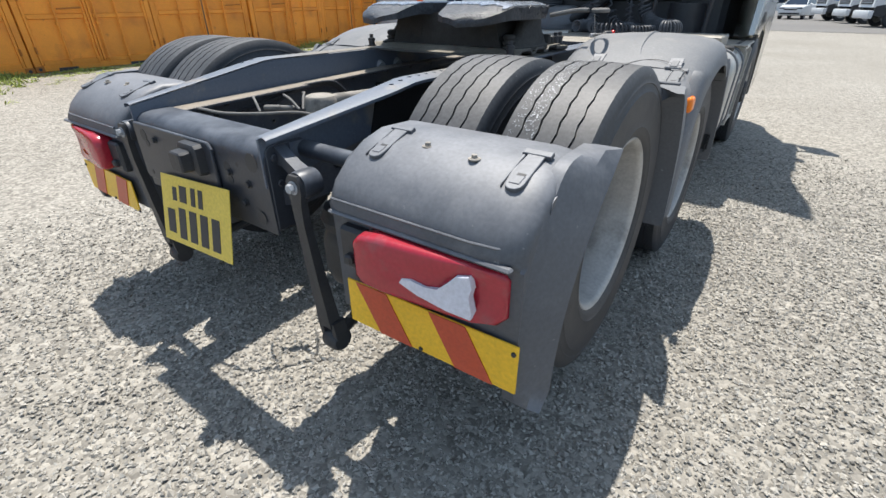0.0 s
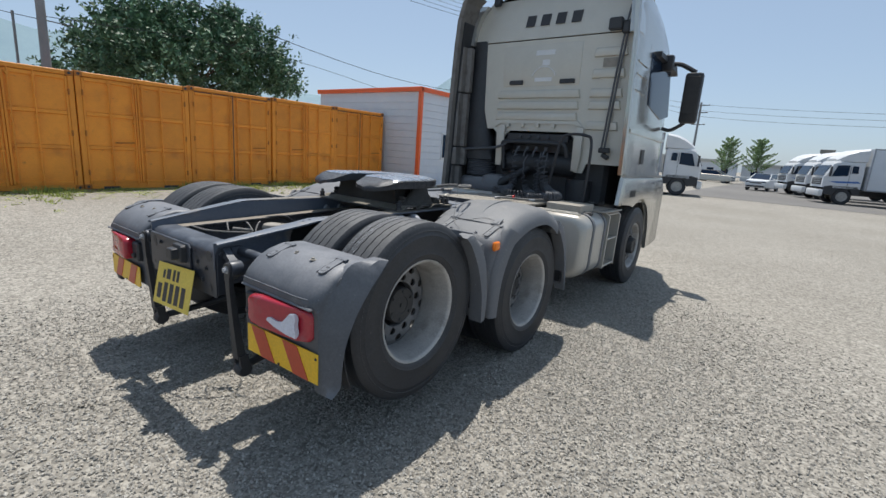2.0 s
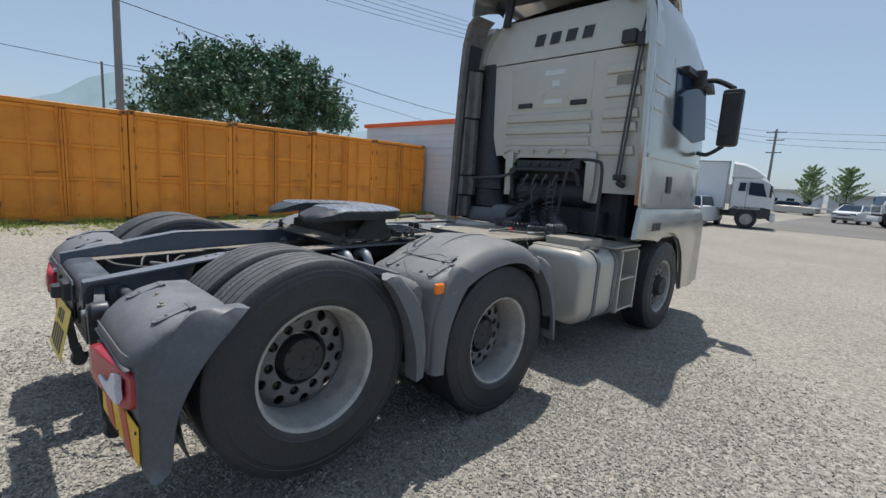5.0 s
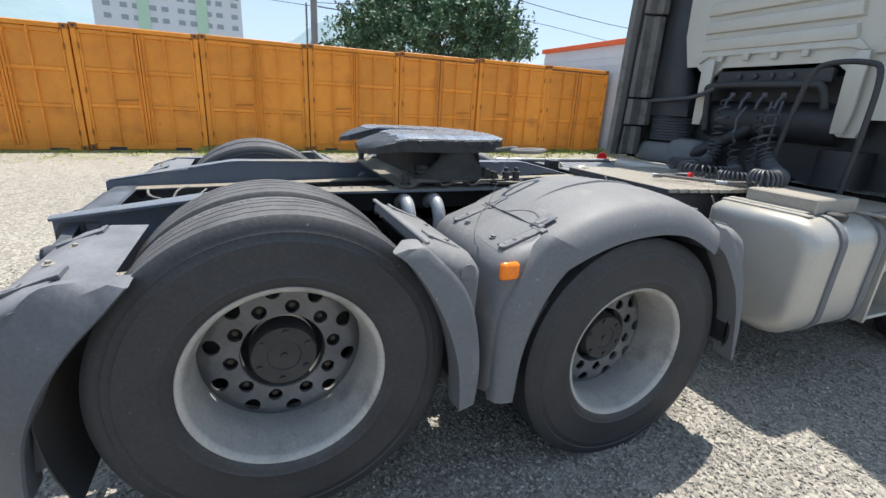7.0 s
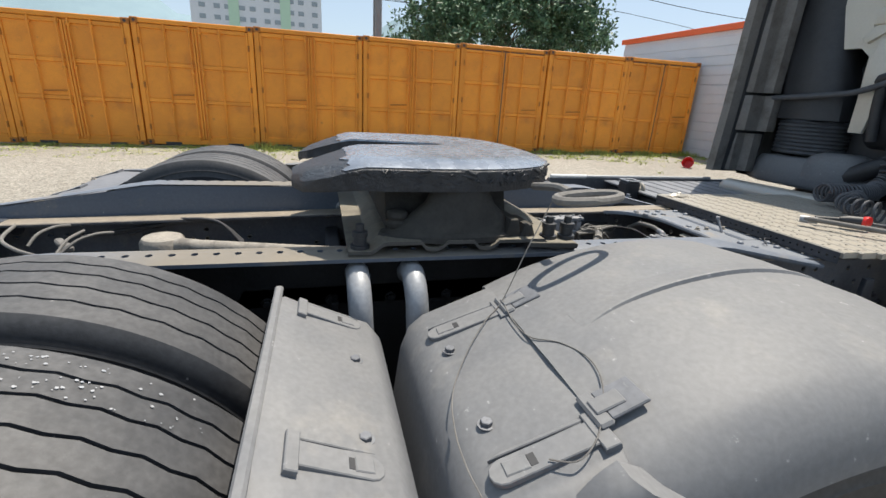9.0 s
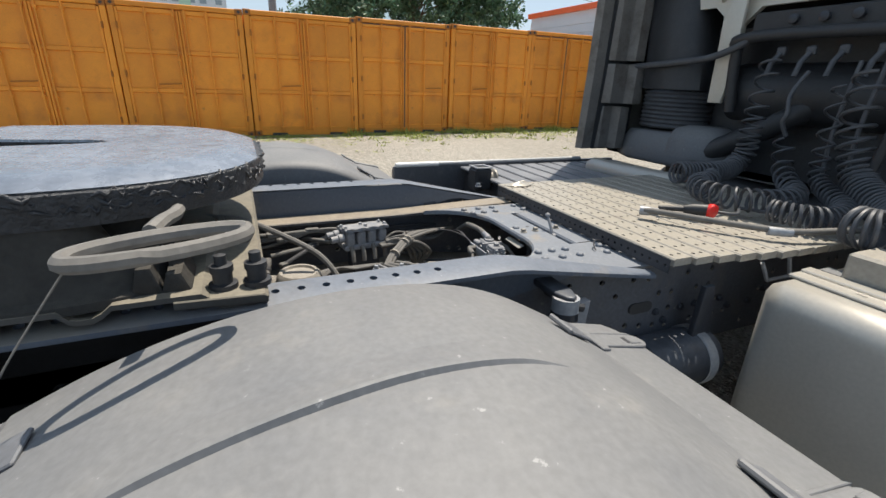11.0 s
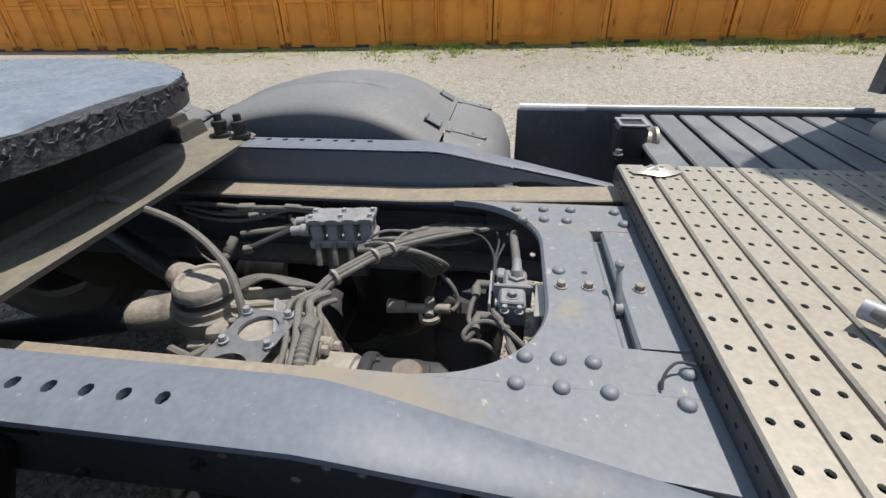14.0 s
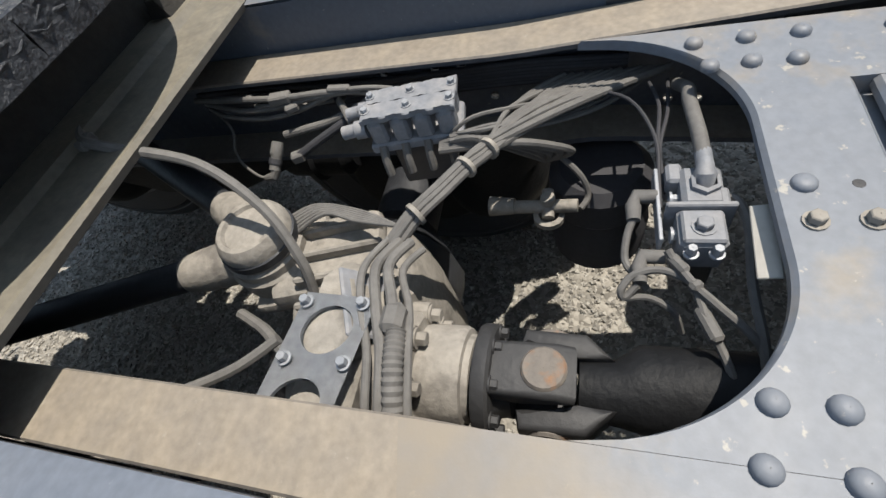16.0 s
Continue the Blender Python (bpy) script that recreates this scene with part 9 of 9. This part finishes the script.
def car(m, label, mat):
    t = root("car", m, label, "car", "parked cars")
    bm = bmesh.new()
    rows = ((-2.28, 0.42, 0.72, 0.74), (-2.2, 0.32, 0.92, 0.84), (-1.9, 0.28, 1.0, 0.90), (-1.1, 0.26, 1.08, 0.92), (0.2, 0.26, 1.10, 0.92), (1.5, 0.26, 1.12, 0.92), (2.1, 0.30, 1.08, 0.88), (2.25, 0.42, 0.95, 0.80))
    loft(bm, [[(-w, y, z0 + 0.06), (-w + 0.08, y, z0), (w - 0.08, y, z0), (w, y, z0 + 0.06), (w + 0.01, y, (z0 + z1) / 2), (w - 0.05, y, z1 - 0.06), (w - 0.14, y, z1), (-w + 0.14, y, z1), (-w + 0.05, y, z1 - 0.06), (-w - 0.01, y, (z0 + z1) / 2)] for y, z0, z1, w in rows])
    b = part("body", bm, mat, t, angle=40)
    bm = bmesh.new()
    loft(bm, [[(-w, y0, z), (w, y0, z), (w, y1, z), (-w, y1, z)] for z, w, y0, y1 in ((1.06, 0.80, -1.25, 2.05), (1.36, 0.72, -0.75, 1.9), (1.58, 0.63, -0.35, 1.7))])
    part("windows", bm, M_darkglass, b)
    part("roof", box(bmesh.new(), (0, 0.68, 1.595), (1.28, 2.1, 0.05), 0.02, None, 2), mat, b)
    for s in (1, -1):
        for y0, y1 in ((-1.22, -0.36), (2.02, 1.68)):
            part("pillar", tube(bmesh.new(), [(s * 0.80, y0, 1.07), (s * 0.725, (y0 + y1) / 2, 1.36), (s * 0.64, y1, 1.58)], 0.035, 6), mat, b)
        part("headlamp", box(bmesh.new(), (s * 0.62, -2.19, 0.82), (0.36, 0.16, 0.11), 0.03), M_darkglass, b)
        part("tail_lamp", box(bmesh.new(), (s * 0.65, 2.2, 0.9), (0.35, 0.08, 0.15), 0.02), M_red, b)
        part("door_mirror", box(bmesh.new(), (s * 0.98, -0.75, 1.12), (0.16, 0.1, 0.12), 0.03), mat, b)
        for y in (-1.4, 1.4):
            o = part("wheel", lathe(bmesh.new(), [(0.0005, 0.01), (0.2, 0.01), (0.21, 0)], (s * 0.90, y, 0.34), "x", 16, s), M_disc, t)
            part("tyre", lathe(bmesh.new(), [(0.21, 0.0), (0.31, 0.01), (0.34, -0.03), (0.34, -0.2), (0.2, -0.2)], (s * 0.90, y, 0.34), "x", 18, s), M_rubber, o)
    part("grille", box(bmesh.new(), (0, -2.27, 0.74), (0.9, 0.05, 0.12), 0.01), M_black, b)
    part("air_dam", box(bmesh.new(), (0, -2.26, 0.44), (1.4, 0.06, 0.12), 0.01), M_black, b)
    part("number_plate", box(bmesh.new(), (0, -2.30, 0.58), (0.5, 0.02, 0.11), 0), M_whitepaint, b)
    return t


cargo_truck(pose(-3.2, 30.6, 0, 0, 0, 103), "white box truck with a roof deflector", 8.0)
cargo_truck(pose(0.6, 49.0, 0, 0, 0, -72), "white box truck parked across the road", 7.0, True)
cargo_truck(pose(1.8, 44.0, 0, 0, 0, -74), "white box truck parked across the road", 7.0, True)
cargo_truck(pose(2.6, 38.6, 0, 0, 0, -76), "white box truck with blue stripe parked across the road", 7.5, True)
cargo_truck(pose(6.5, 33.0, 0, 0, 0, -78), "white box truck parked across the road", 7.5, True)
car(pose(-0.8, 52.4, 0, 0, 0, -12), "white parked saloon car facing the yard", M_whitepaint)
car(pose(-6.3, 28.4, 0, 0, 0, 180), "white parked car seen from behind", M_whitepaint)
car(pose(-6.8, 69, 0, 0, 0, 80), "silver car on the far road", M_tank)
for k, (x, y, w, h, mat) in enumerate(((-11, 92, 9, 2.9, M_panel), (2, 98, 16, 2.6, M_whitepaint), (22, 100, 20, 3.6, M_panel), (-30, 120, 24, 4.0, M_concrete))):
    b = root("warehouse", pose(x, y, 0, 0, 0, 3 * k), "low pale industrial building far off", "building", "distant buildings")
    part("wall", box(bmesh.new(), (0, 0, h / 2), (w, 6, h), 0.02), mat, b)
    part("roof", prism(bmesh.new(), [(-w / 2 - 0.2, h), (w / 2 + 0.2, h), (w / 2 - 1, h + 0.5), (-w / 2 + 1, h + 0.5)], "y", -3.2, 3.2), M_tank, b)
    for j in range(4):
        part("window", box(bmesh.new(), (-w / 2 + w * (j + 0.6) / 4.2, -3.02, h * 0.55), (w / 9, 0.06, h * 0.3), 0), M_darkglass, b)
fence = root("roadside_fence", pose(-14, 84, 0), "low white roadside fence", "fence")
for k in range(24):
    part("post", box(bmesh.new(), (k * 1.6, 0, 0.5), (0.1, 0.1, 1.0), 0.01), M_whitepaint, fence)
part("rail", box(bmesh.new(), (18.5, 0, 0.8), (38, 0.06, 0.25), 0.01), M_whitepaint, fence)
sign = root("sign_board", pose(4.5, 80, 0), "dark roadside sign board on posts", "sign")
part("post", tube(bmesh.new(), [(0, 0, 0), (0, 0, 3.2)], 0.1, 8), M_concrete, sign)
part("board", box(bmesh.new(), (0, 0, 4.2), (1.6, 0.15, 2.2), 0.02), M_dusty, sign)

# ---- grass along the containers ----
def grass_strip(n, seed):
    rng = np.random.default_rng(seed)
    tx, ty = CX + 0.15 + np.abs(rng.normal(0, 1, n // 8)) * rng.choice([0.25, 0.9], n // 8, p=[0.35, 0.65]), rng.uniform(-6, 14, n // 8)
    lush = np.where((ty > 5.2) | ((ty > 0.3) & (ty < 3)), 1.0, 0.4) * (0.4 + 0.9 * np.sin(ty * 2.1) ** 2)
    idx = rng.integers(0, n // 8, n)
    px, py = tx[idx] + rng.normal(0, 0.05, n), ty[idx] + rng.normal(0, 0.06, n)
    hh = rng.uniform(0.03, 0.13, n) * lush[idx] * np.where(tx[idx] < CX + 0.5, 1.2, 0.6)
    a = rng.uniform(0, np.pi, n)
    lean = rng.normal(0, 0.05, (n, 2))
    z = np.array([ground_z(x, y) for x, y in zip(px, py)])
    w = 0.011
    v = np.stack([np.stack([px - w * np.cos(a), py - w * np.sin(a), z], -1), np.stack([px + w * np.cos(a), py + w * np.sin(a), z], -1), np.stack([px + lean[:, 0], py + lean[:, 1], z + hh], -1)], 1).reshape(-1, 3)
    f = (np.arange(n) * 3)[:, None] + np.array([0, 1, 2])[None]
    g = raw("grass", v.tolist(), f.tolist(), M_grass)
    return tagged(g, "tufts of yellow-green weeds along the containers", "grass", kind="stuff")


grass_strip(15000, 21)

# small red bucket by the office
bucket = root("bucket", pose(-9.5, 10.9, ground_z(-9.5, 10.9) + 0.11, 75, 0, 40), "small red plastic bucket lying on the gravel", "bucket")
bm = bmesh.new()
lathe(bm, [(0.0005, -0.125), (0.095, -0.125), (0.13, 0.125), (0.14, 0.13), (0.136, 0.118), (0.125, 0.12), (0.09, -0.115), (0.0005, -0.115)], (0, 0, 0), "z", 20)
part("body", bm, M_redknob, bucket)
part("bucket_handle", tube(bmesh.new(), spline([(-0.135, 0, 0.11), (-0.09, 0.10, 0.13), (0.0, 0.14, 0.14), (0.09, 0.10, 0.13), (0.135, 0, 0.11)], 4), 0.004, 6), M_steel, bucket)
